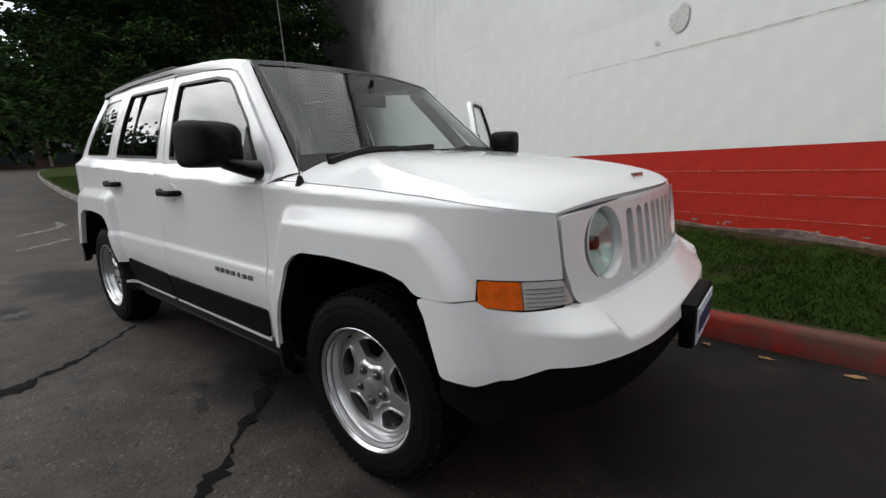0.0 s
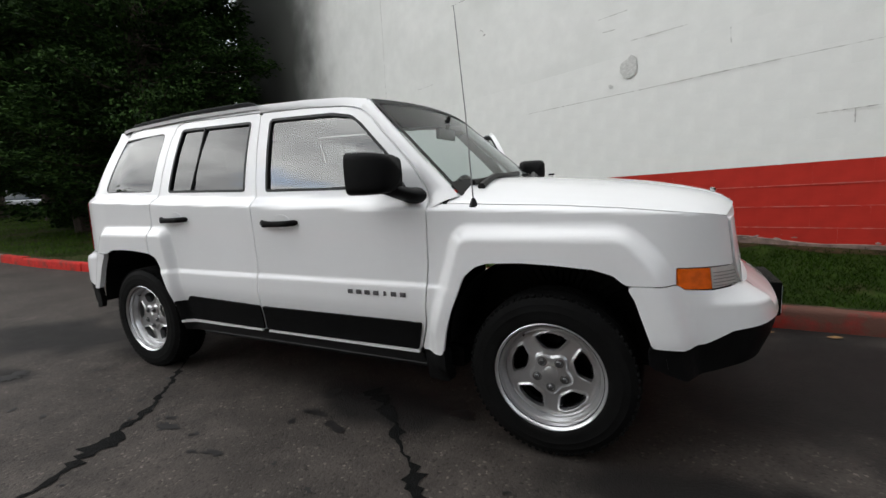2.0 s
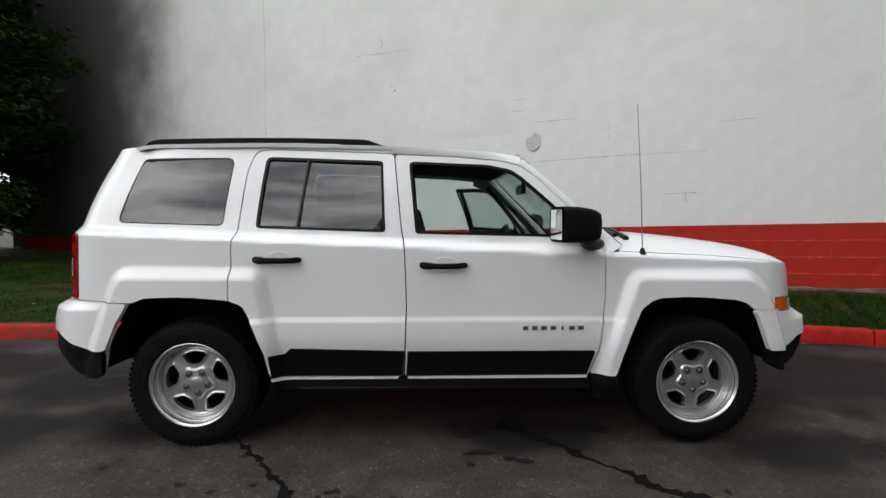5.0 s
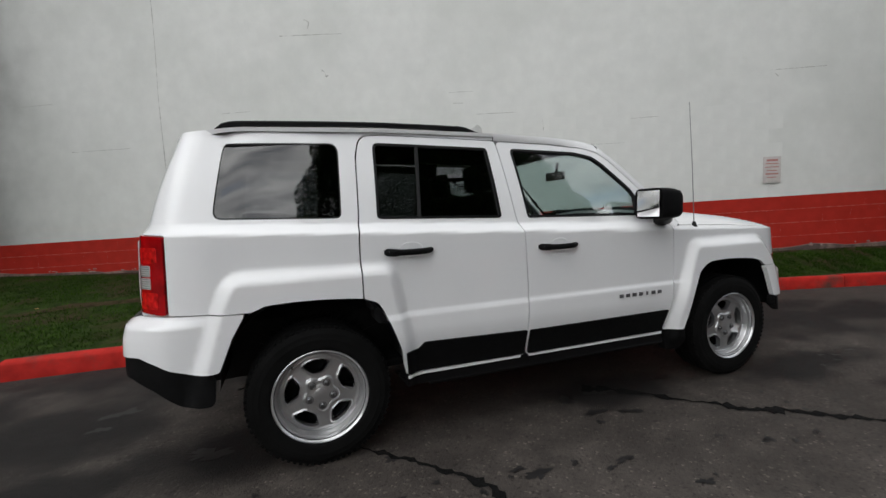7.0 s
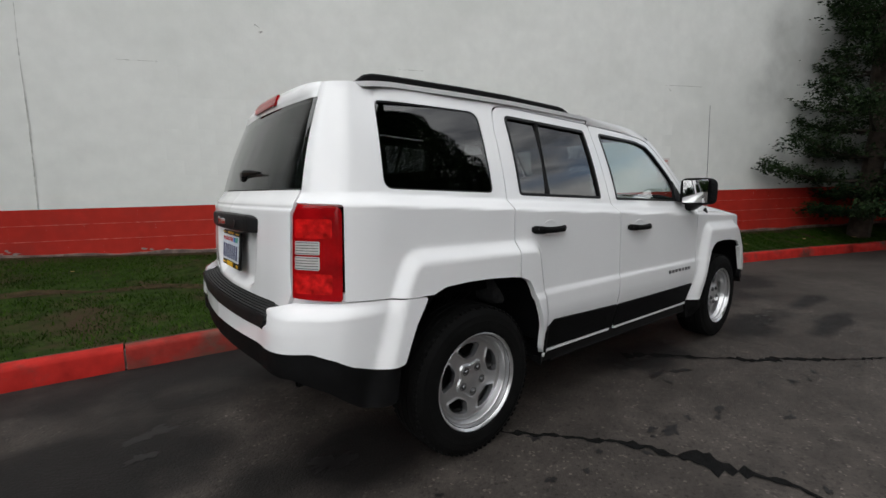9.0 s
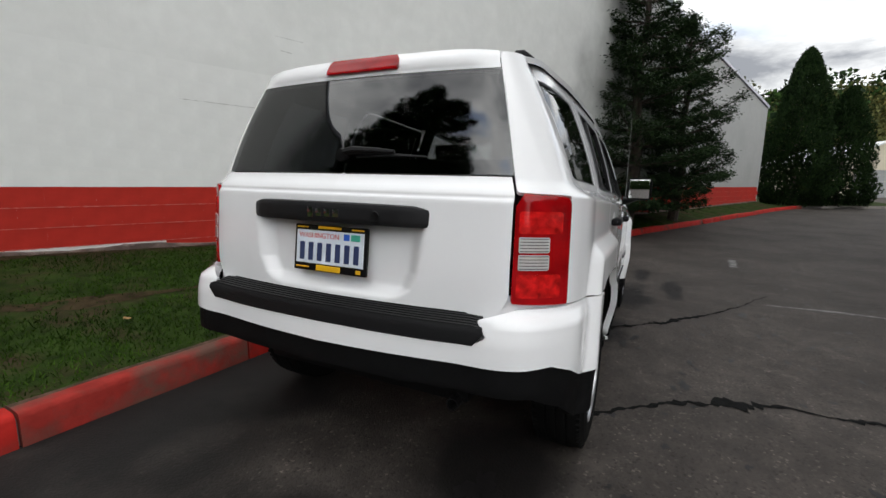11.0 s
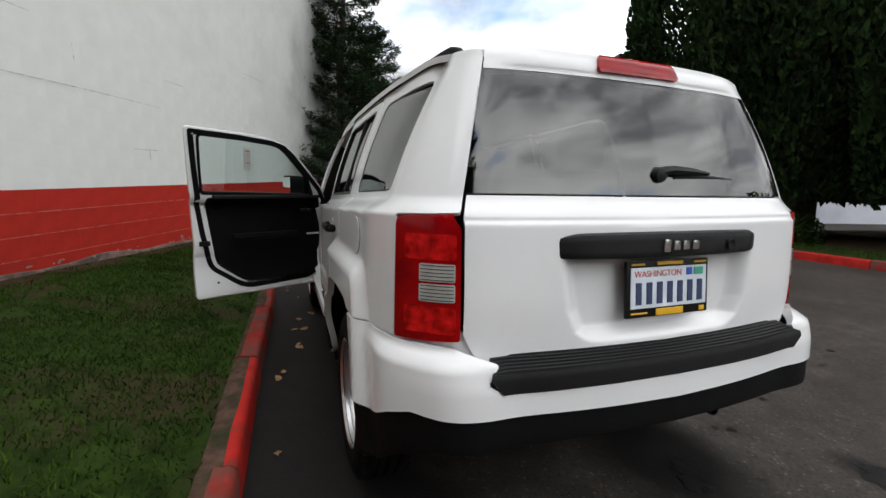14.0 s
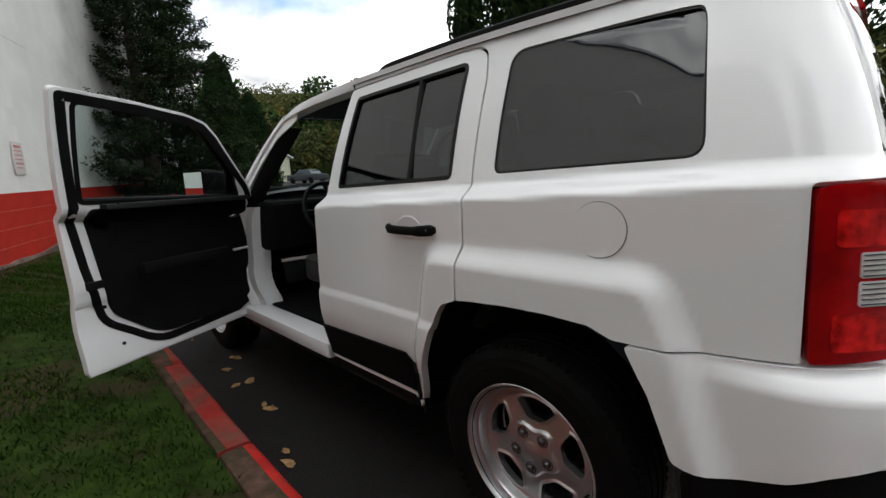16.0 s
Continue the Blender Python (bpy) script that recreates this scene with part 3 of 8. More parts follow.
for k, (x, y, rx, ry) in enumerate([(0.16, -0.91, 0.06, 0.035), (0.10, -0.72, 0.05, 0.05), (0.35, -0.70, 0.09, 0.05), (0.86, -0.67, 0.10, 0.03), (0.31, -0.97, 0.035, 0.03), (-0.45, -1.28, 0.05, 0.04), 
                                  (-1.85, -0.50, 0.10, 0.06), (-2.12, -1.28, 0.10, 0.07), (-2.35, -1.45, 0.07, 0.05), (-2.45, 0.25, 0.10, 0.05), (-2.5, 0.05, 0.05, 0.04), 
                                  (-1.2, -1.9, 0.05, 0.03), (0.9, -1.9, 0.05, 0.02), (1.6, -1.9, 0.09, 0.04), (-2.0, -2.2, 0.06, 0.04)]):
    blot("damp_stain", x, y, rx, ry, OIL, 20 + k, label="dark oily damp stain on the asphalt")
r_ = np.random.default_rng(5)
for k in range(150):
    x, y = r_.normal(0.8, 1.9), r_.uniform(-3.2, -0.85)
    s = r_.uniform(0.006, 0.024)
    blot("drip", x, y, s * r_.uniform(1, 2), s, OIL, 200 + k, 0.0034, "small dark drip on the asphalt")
for k, (pts, w) in enumerate([([(2.2, -2.2), (2.25, -2.8), (2.2, -3.4)], [0.015, 0.03, 0.015]), ([(4.8, -2.3), (5.6, -2.4)], [0.05, 0.06]), ([(14, -8.6), (17, -10.2)], [0.06, 0.06]), ([(-3.6, -2.9), (-4.6, -1.6), (-6.0, -1.0)], [0.03, 0.04, 0.02]),
                              ([(-7.2, -0.6), (-7.9, 0.1), (-8.8, 0.2)], [0.05, 0.06, 0.04]), ([(-5.6, -0.8), (-6.2, -0.1)], [0.04, 0.05])]):
    ribbon("chalk_mark", pts, w, CHALK, label="pale scuffed mark on the asphalt", cat="road mark", seed=40 + k)

# wall line
WA, WD = np.array([-0.73, 4.18]), np.array([0.92249, -0.38603])
WN = np.array([-WD[1], WD[0]])          # away from the road
S0, S1 = -11.2, 26.2


def wall_at(s, back=0.0):
    return WA + WD * s + WN * back


def red_top(s):
    return 1.03 + 0.024 * s


def wall_foot(s):
    return 0.36 + float(lie(WA[0] + WD[0] * s)) + 0.004 * np.maximum(0, -s)


KERB = smooth_path([(-46, 6.6), (-36, 4.4), (-28, 3.2), (-20, 2.2), (-14, 1.55), (-10, 1.28), (-6.4, 1.20), (-4.8, 1.27), (-3.4, 1.29), (-2.3, 1.26), (-0.4, 1.22), (1.0, 1.17), (2.4, 1.15), (3.4, 1.06), (4.8, 0.62), (6.8, -0.12), (9.0, -1.0), (12, -2.3), (18, -4.85), (22, -6.6), (24.5, -8.0), (27, -11), (29, -15)], 0.25)
kt = np.gradient(KERB, axis=0)
KN = np.stack([-kt[:, 1], kt[:, 0]], 1)
KN /= np.linalg.norm(KN, axis=1, keepdims=True)


def kerb_stones(owner, path, nrm, first, last, mt_of, length, seed):
    """Kerb stones end to end with open joints, each one an object."""
    r = np.random.default_rng(seed)
    k = np.r_[0, np.cumsum(np.linalg.norm(np.diff(path, axis=0), axis=1))]
    s = first
    while s < last:
        ln = length * r.uniform(0.92, 1.08)
        ss = np.linspace(s + 0.006, min(s + ln, last) - 0.006, 5)
        rows = []
        jit = r.normal(0, 0.004, 2)
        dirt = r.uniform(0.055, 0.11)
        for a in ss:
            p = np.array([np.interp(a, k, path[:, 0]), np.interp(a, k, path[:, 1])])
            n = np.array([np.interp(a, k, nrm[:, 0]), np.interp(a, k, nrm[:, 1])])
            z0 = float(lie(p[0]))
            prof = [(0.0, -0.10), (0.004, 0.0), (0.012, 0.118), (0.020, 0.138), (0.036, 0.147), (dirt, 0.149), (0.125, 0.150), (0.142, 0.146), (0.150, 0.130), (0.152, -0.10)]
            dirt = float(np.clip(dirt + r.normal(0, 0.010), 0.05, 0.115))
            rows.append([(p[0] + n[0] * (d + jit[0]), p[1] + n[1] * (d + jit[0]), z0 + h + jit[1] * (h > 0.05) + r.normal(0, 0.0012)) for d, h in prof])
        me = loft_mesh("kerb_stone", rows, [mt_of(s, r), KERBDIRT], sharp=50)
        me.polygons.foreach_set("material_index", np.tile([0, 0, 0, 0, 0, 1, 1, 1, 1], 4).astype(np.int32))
        bm = bmesh.new()
        bm.from_mesh(me)
        bm.verts.ensure_lookup_table()
        for o in (0, 40):
            bm.faces.new([bm.verts[o + j] for j in range(10)])
        bmesh.ops.recalc_face_normals(bm, faces=bm.faces)
        bm.to_mesh(me)
        bm.free()
        piece("kerb_stone", me, owner)
        s += ln


def kerb_base(name, path, nrm, label):
    """Concrete bed below a row of kerb stones."""
    rows = [[(p[0] + n[0] * d, p[1] + n[1] * d, float(lie(p[0])) + h) for p, n in zip(path, nrm)] for d, h in ((0.034, -0.1), (0.038, 0.10), (0.05, 0.118), (0.115, 0.118), (0.128, 0.10), (0.130, -0.1))]
    return tagged(piece(name, loft_mesh(name, rows, KERBGREY)), label, "kerb", kind="structure")


def patched(s, r):
    x = float(np.interp(s, KS, KERB[:, 0]))
    if x < -10.0:
        return KERBGREY
    return WORNRED if r.random() < (0.4 if -0.6 < x < 2.2 else 0.05) else REDPAINT


WORNRED = mat("worn_red_kerb_paint", (0.27, 0.026, 0.020), 0.75, spec=0.12, vary=0.3, scale=9, bump=0.25, bscale=70, stain=(0.13, 0.065, 0.05), sscale=3.2, lo=0.42, hi=0.60)
KS = np.r_[0, np.cumsum(np.linalg.norm(np.diff(KERB, axis=0), axis=1))]
kb = kerb_base("kerb_near_wall", KERB, KN, "red painted concrete kerb, paint worn off in places")
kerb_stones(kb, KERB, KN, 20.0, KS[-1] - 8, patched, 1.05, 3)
FK = smooth_path([(-26, -9.5), (-14, -8.2), (-6, -7.75), (-0.5, -7.62), (2.2, -7.62), (4.2, -8.0), (5.9, -8.6), (6.7, -9.3), (7.0, -10.6)], 0.3)
ft = np.gradient(FK, axis=0)
FN = np.stack([ft[:, 1], -ft[:, 0]], 1)
FN /= np.linalg.norm(FN, axis=1, keepdims=True)
FS = np.r_[0, np.cumsum(np.linalg.norm(np.diff(FK, axis=0), axis=1))]
kb2 = kerb_base("kerb_across_road", FK, FN, "red painted kerb along the far side of the road")
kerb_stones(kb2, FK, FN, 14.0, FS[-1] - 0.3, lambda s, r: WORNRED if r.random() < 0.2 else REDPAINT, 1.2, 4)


# turf between kerb and wall
def turf_rows():
    rows = []
    for p, n in zip(KERB, KN):
        a = p + n * 0.13
        s = float(np.clip((a - WA) @ WD, S0 - 30, S1 + 6))
        if S0 - 1 < s < S1:
            b = wall_at(s, 0.05)
            zb = wall_foot(s)
        else:
            b = a + n * 7.0
            zb = float(lie(a[0])) + 0.55
        rows.append((a, b, float(lie(a[0])) + 0.132, zb))
    return rows


TR = turf_rows()
NV = 15


def turf_point(i, f):
    a, b, za, zb = TR[i]
    p = a + (b - a) * f
    z = za + (zb - za) * (f ** 1.25) + 0.018 * math.sin(p[0] * 3.1) * math.sin(p[1] * 4.3) * math.sin(math.pi * f) + 0.012 * math.sin(p[0] * 7.7 + 2 * p[1])* math.sin(math.pi * f)
    return (p[0], p[1], z)


rows = [[turf_point(i, j / (NV - 1)) for j in range(NV)] for i in range(len(TR))]
tagged(piece("grass_bank", loft_mesh("grass_bank", rows, SOIL)), "damp green grass bank with bare brown patches", "grass", kind="structure")


def blades(name, pts, h0, h1, mt, seed, label, spread=0.5):
    """Many bent grass blades, one mesh."""
    r = np.random.default_rng(seed)
    n = len(pts)
    h = r.uniform(h0, h1, n)
    a = r.uniform(0, 2 * math.pi, n)
    w = r.uniform(0.0022, 0.0045, n)
    lean = r.normal(0, spread, (n, 2)) * h[:, None]
    side = np.stack([np.cos(a) * w, np.sin(a) * w, 0 * a], 1)
    mid = pts + np.stack([lean[:, 0] * 0.35, lean[:, 1] * 0.35, h * 0.6], 1)
    tip = pts + np.stack([lean[:, 0], lean[:, 1], h], 1)
    v = np.stack([pts - side, pts + side, mid + side * 0.7, mid - side * 0.7, tip], 1).reshape(-1, 3)
    f = []
    for k in range(n):
        o = 5 * k
        f += [(o, o + 1, o + 2, o + 3), (o + 3, o + 2, o + 4)]
    return tagged(piece(name, mesh_of(name, v, f, mt, None, True, None)), label, "grass", kind="stuff")


bare_rows = []
for i in [i for i in range(len(TR)) if -7.0 < TR[i][0][0] < -1.0]:
    x = TR[i][0][0]
    w_ = 0.026 * min(1, (x + 7.0) / 1.5, (-1.0 - x) / 0.8) * (1 + 0.5 * math.sin(5.1 * x) * math.sin(2.3 * x))
    c_ = 0.47 + 0.05 * math.sin(x * 1.3)
    bare_rows.append([(p[0], p[1], p[2] + 0.006) for p in (turf_point(i, c_ + k * w_) for k in (-1, -0.5, 0, 0.5, 1))])
tagged(piece("bare_track", loft_mesh("bare_track", bare_rows, MULCH)), "bare brown track worn through the grass", "soil", kind="stuff")
soil_rows = []
for i in [i for i in range(len(TR)) if -6.0 < TR[i][0][0] < 11.0]:
    x = TR[i][0][0]
    w_ = (0.05 + 0.10 * sstep(0.0, 2.5, x)) * (1 + 0.45 * math.sin(3.7 * x) * math.sin(1.9 * x + 1) + 0.25 * math.sin(11 * x))
    soil_rows.append([(p[0], p[1], p[2] + 0.007) for p in (turf_point(i, 1 - w_ * k) for k in (1, 0.66, 0.33, 0.0))])
tagged(piece("bare_soil", loft_mesh("bare_soil", soil_rows, MULCH)), "bare brown soil along the foot of the wall", "soil", kind="stuff")
gp_pts = []
r_ = np.random.default_rng(11)
near = [i for i in range(len(TR)) if -9.0 < TR[i][0][0] < 10.5]
while len(gp_pts) < 115000:
    i = near[r_.integers(len(near))]
    f = r_.uniform(0.02, 0.985)
    p = turf_point(i, f)
    q = p[0] + r_.uniform(-0.13, 0.13), p[1] + r_.uniform(-0.05, 0.05)
    bare = noise.noise(Vector((q[0] * 0.9, q[1] * 1.6, 3.0))) + 0.35 * noise.noise(Vector((q[0] * 4, q[1] * 4, 1.0)))
    if bare > 0.30 and r_.random() < 0.85:
        continue
    if abs(f - 0.47 - 0.05 * math.sin(q[0] * 1.3)) < 0.05 and q[0] < -1.0 and r_.random() < 0.85:
        continue
    if f > 0.93 - 0.07 * float(sstep(0.0, 2.5, q[0])) and r_.random() < 0.75:
        continue
    gp_pts.append((q[0], q[1], p[2] - 0.004))
blades("grass_tufts", np.array(gp_pts), 0.014, 0.040, GRASS, 12, "short damp green grass with bare patches", 0.75)

far_turf = [i for i in range(len(TR)) if -27.0 < TR[i][0][0] < -8.8]
r_ = np.random.default_rng(14)
gf = []
for _ in range(26000):
    p = turf_point(far_turf[r_.integers(len(far_turf))], r_.uniform(0.02, 0.75))
    gf.append((p[0] + r_.uniform(-0.13, 0.13), p[1] + r_.uniform(-0.1, 0.1), p[2]))
blades("verge_grass", np.array(gf), 0.05, 0.10, VERGE, 13, "bright green grass verge along the road behind", 0.6)

# fallen leaves
r_ = np.random.default_rng(15)


def fallen(name, x, y, z, s, seed):
    r = np.random.default_rng(seed)
    n = 9
    a0 = r.uniform(0, 6.28)
    v = [(0, 0, 0.012 * s / 0.04)]
    for k in range(n):
        a = 2 * math.pi * k / n
        rr = s * (0.80 + 0.28 * math.cos(2 * a) + 0.10 * math.cos(5 * a) + r.normal(0, 0.07))
        v.append((rr * math.cos(a + a0), 0.7 * rr * math.sin(a + a0), r.uniform(0, 0.012)))
    me = mesh_of(name, [(x + p[0], y + p[1], z + p[2]) for p in v], [(0, 1 + k, 1 + (k + 1) % n) for k in range(n)], DEADLEAF)
    return tagged(piece(name, me), "curled brown fallen leaf", "leaf", "fallen leaves")


for k in range(26):
    if k % 2:
        i = near[r_.integers(len(near))]
        p = turf_point(i, r_.uniform(0.05, 0.8))
        fallen("fallen_leaf", p[0], p[1], p[2] + 0.03, r_.uniform(0.025, 0.05), 300 + k)
    else:
        x = r_.uniform(-1.5, 3.5)
        y = float(np.interp(x, KERB[:, 0], KERB[:, 1])) - abs(r_.normal(0, 0.12)) - 0.03
        fallen("fallen_leaf", x, y, float(lie(x)) + 0.004, r_.uniform(0.02, 0.045), 300 + k)
for k, (x, y) in enumerate([(0.55, 0.93), (0.15, 0.98), (1.0, 0.85), (-2.4, -1.6)]):
    fallen("fallen_leaf", x, y, 0.005, 0.05, 340 + k)

# the long painted block wall
wall_rows = []
for s in np.linspace(S0, S1, 40):
    x = WA[0] + WD[0] * s
    zt = 7.2 if s < 8 else 7.2 - 0.095 * (s - 8)
    a, b = wall_at(s, 0.012), wall_at(s, 0.30)
    z0 = wall_foot(s) - 0.5
    wall_rows.append([(*a, z0), (*a, zt), (*b, zt), (*b, z0)])
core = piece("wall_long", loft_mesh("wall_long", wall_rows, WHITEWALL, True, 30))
tagged(core, "long block wall painted white above a red band", "wall", kind="structure")
# return walls close the building
for nm, s in (("wall_return_near", S0), ("wall_return_far", S1)):
    a, b = wall_at(s, 0.02), wall_at(s, 14.0)
    d = WD * (0.15 if s < 0 else -0.15)
    zt = 7.2 if s < 0 else 5.5
    z0 = wall_foot(s) - 0.6
    bm = bmesh.new()
    v = [bm.verts.new((*p, z)) for z in (z0, zt) for p in (a, b, b + d * 2, a + d * 2)]
    for f in ((0, 1, 2, 3), (4, 5, 6, 7), (0, 1, 5, 4), (1, 2, 6, 5), (2, 3, 7, 6), (3, 0, 4, 7)):
        bm.faces.new([v[i] for i in f])
    tagged(bm_piece(nm, bm, WHITEWALL), "end wall of the white building", "wall", kind="structure")
bm = bmesh.new()
v = [bm.verts.new((*wall_at(s, bck), z)) for s, bck, z in ((S0, -0.05, 7.21), (8, -0.05, 7.21), (S1, -0.05, 5.49), (S1, 14, 5.49), (8, 14, 7.21), (S0, 14, 7.21))]
w = [bm.verts.new(p.co + Vector((0, 0, 0.12))) for p in v]
bm.faces.new(v)
bm.faces.new(w)
for i in range(6):
    bm.faces.new((v[i], v[(i + 1) % 6], w[(i + 1) % 6], w[i]))
tagged(bm_piece("wall_coping", bm, METALWALL), "metal coping along the wall's top", "roof edge", kind="structure")

# footing strip of flaking concrete
rows = []
for s in np.linspace(S0, S1, 240):
    a, b = wall_at(s, -0.015 - 0.012 * noise.noise(Vector((s * 3, 0, 0)))), wall_at(s, 0.02)
    z = wall_foot(s)
    t = 0.030 + 0.05 * noise.noise(Vector((s * 1.3, 5, 0))) + 0.02 * noise.noise(Vector((s * 9, 2, 0)))
    rows.append([(*a, z - 0.2), (*a, z + t), (*b, z + t + 0.01)])
tagged(piece("wall_footing", loft_mesh("wall_footing", rows, FOOTING, sharp=60)), "flaking concrete footing below the red band", "wall base", kind="structure")


# ---- trees and plants ----
def cards(centers, dirs, lens, wids, up, r):
    """Small folded leaf cards, each an island of its own."""
    d = dirs / np.maximum(np.linalg.norm(dirs, axis=1, keepdims=True), 1e-9)
    s = np.cross(d, up + r.normal(0, 0.6, d.shape))
    s /= np.maximum(np.linalg.norm(s, axis=1, keepdims=True), 1e-9)
    n = np.cross(s, d)
    L, W = lens[:, None], wids[:, None]
    base = centers - d * L * 0.5
    tip = centers + d * L * 0.5
    m = centers + n * W * 0.35
    return np.stack([base, m - s * W, tip, m + s * W], 1).reshape(-1, 3)


def card_faces(n):
    i = 4 * np.arange(n)
    return np.concatenate([np.stack([i, i + 1, i + 2], 1), np.stack([i, i + 2, i + 3], 1)]).tolist()


def conifer(x, y, z0, h, rad, seed, mt, clear=0.4, droop=0.15, tiers=26, dense_k=1.0, name="conifer_tree", label="", power=0.8, leaf=0.11, ragged=0.35, clump=0.16):
    """A tapered trunk, tiers of limbs and a crown of many small needle sprays."""
    r = np.random.default_rng(seed)
    tree = new(name)
    tree.location = (x, y, z0)
    tagged(tree, label, "tree")
    bm = bmesh.new()
    kk = 9
    pts = [Vector((0.06 * math.sin(2.1 * j + seed), 0.06 * math.cos(1.7 * j), h * j / (kk - 1) - (0.15 if j == 0 else 0))) for j in range(kk)]
    r0 = 0.018 * h + 0.05
    add_tube(bm, pts, [r0 * (1 - 0.93 * j / (kk - 1)) for j in range(kk)], 10)
    cen, dr, ln = [], [], []
    limbs = []
    for t in range(tiers):
        f = (t + r.uniform(0, 0.7)) / tiers
        z = clear + (h - clear) * f
        reach = rad * ((1 - f) ** power) * (0.35 + 0.65 * min(1, f * 6 + 0.25)) + 0.08
        nb = 5 + int(3 * (1 - f))
        for b in range(nb):
            a = 2 * math.pi * (b + r.uniform(-0.3, 0.3)) / nb + t * 1.9
            L = reach * r.uniform(1 - ragged, 1 + ragged * 0.55)
            lift = -droop * L + (0.35 * L if f > 0.7 else 0.12 * L)
            e = np.array([L * math.cos(a), L * math.sin(a), z + lift])
            s = np.array([0, 0, z - 0.05])
            m = s + (e - s) * 0.55 + np.array([0, 0, -0.05 * L])
            limbs.append((s, m, e, 0.012 + 0.012 * L))
            k = max(4, int(dense_k * 24 * L))
            for _ in range(k):
                g = r.uniform(0.18, 1.04) ** 0.75
                c = (1 - g) ** 2 * s + 2 * g * (1 - g) * m + g * g * e
                side = np.array([-math.sin(a), math.cos(a), 0]) * r.normal(0, 0.22 * L * (1.15 - g) + 0.05)
                c = c + side + np.array([0, 0, r.normal(0, 0.05)])
                out = np.array([math.cos(a), math.sin(a), -0.1]) + side * 1.5 / max(L, 0.3)
                cl = r.normal(0, clump * 0.5, (7, 3)) * [1, 1, 0.6]
                for q in cl:
                    cen.append(c + q)
                    dr.append(out + r.normal(0, 0.45, 3))
    for s, m, e, w in limbs:
        add_tube(bm, [s, m, e], [w, w * 0.6, w * 0.15], 5, False)
    bm_piece("trunk", bm, BARK, tree)
    cen, dr = np.array(cen), np.array(dr)
    n = len(cen)
    v = cards(cen, dr, r.uniform(0.7, 1.4, n) * leaf, r.uniform(0.14, 0.26, n) * leaf, np.array([0, 0, 1.0]), r)
    piece("crown", mesh_of("crown", v, card_faces(n), mt, None, False, None), tree)
    return tree


def column_tree(x, y, z0, h, rad, seed, mt, name="cedar_tree", label="", clear=0.15, n=26000, leaf=0.13, cone=0.55):
    """A dense upright evergreen: trunk, hidden limbs and a ragged skin of upright sprays."""
    r = np.random.default_rng(seed)
    tree = new(name)
    tree.location = (x, y, z0)
    tagged(tree, label, "tree")
    bm = bmesh.new()
    add_tube(bm, [(0, 0, -0.15), (0.03, 0.02, h * 0.4), (0, 0, h * 0.92)], [0.05 + 0.014 * h, 0.03 + 0.008 * h, 0.01], 10)
    for k in range(40):
        f = r.uniform(0.04, 0.9)
        a = r.uniform(0, 6.28)
        R = rad * (1 - f) ** cone * 0.8
        add_tube(bm, [(0, 0, clear + f * (h - clear)), (R * math.cos(a), R * math.sin(a), clear + f * (h - clear) + 0.5 * R)], [0.025, 0.005], 5, False)
    bm_piece("trunk", bm, BARK, tree)
    f = r.uniform(0, 1, n) ** 1.25
    a = r.uniform(0, 2 * math.pi, n)
    lump = 1 + 0.13 * np.sin(3 * a + 9 * f + seed) + 0.10 * np.sin(7 * a - 15 * f) + 0.07 * np.sin(13 * a + 31 * f)
    R = rad * (1 - f) ** cone * (0.72 + 0.28 * np.minimum(1, f * 9)) * lump * (1 - 0.35 * r.uniform(0, 1, n) ** 2.5)
    c = np.stack([R * np.cos(a), R * np.sin(a), clear + f * (h - clear) + r.normal(0, 0.06, n)], 1)
    d = np.stack([0.55 * np.cos(a), 0.55 * np.sin(a), 0.9 + 0 * a], 1) + r.normal(0, 0.4, (n, 3))
    v = cards(c, d, r.uniform(0.7, 1.7, n) * leaf, r.uniform(0.22, 0.40, n) * leaf, np.stack([np.cos(a), np.sin(a), 0 * a], 1), r)
    piece("crown", mesh_of("crown", v, card_faces(n), mt, None, False, None), tree)
    return tree


def bush(x, y, z0, rx, ry, h, seed, mt, name="shrub", label="", n=5000, leaf=0.07):
    r = np.random.default_rng(seed)
    t = new(name)
    t.location = (x, y, z0)
    tagged(t, label, "shrub")
    bm = bmesh.new()
    for k in range(14):
        a = r.uniform(0, 6.28)
        add_tube(bm, [(0, 0, -0.05), (0.5 * rx * math.cos(a), 0.5 * ry * math.sin(a), h * r.uniform(0.4, 0.8))], [0.02, 0.006], 5, False)
    bm_piece("stems", bm, BARK, t)
    u = r.normal(0, 1, (n, 3))
    u /= np.linalg.norm(u, axis=1, keepdims=True)
    u[:, 2] = np.abs(u[:, 2])
    rr = (1 - 0.4 * r.uniform(0, 1, n) ** 2) * (1 + 0.15 * np.sin(5 * u[:, 0] + seed) * np.cos(6 * u[:, 1]))
    c = u * rr[:, None] * [rx, ry, h]
    v = cards(c, u + r.normal(0, 0.7, (n, 3)), r.uniform(0.6, 1.4, n) * leaf, r.uniform(0.2, 0.4, n) * leaf, np.array([0, 0, 1.0]), r)
    piece("leaves", mesh_of("leaves", v, card_faces(n), mt, None, False, None), t)
    return t


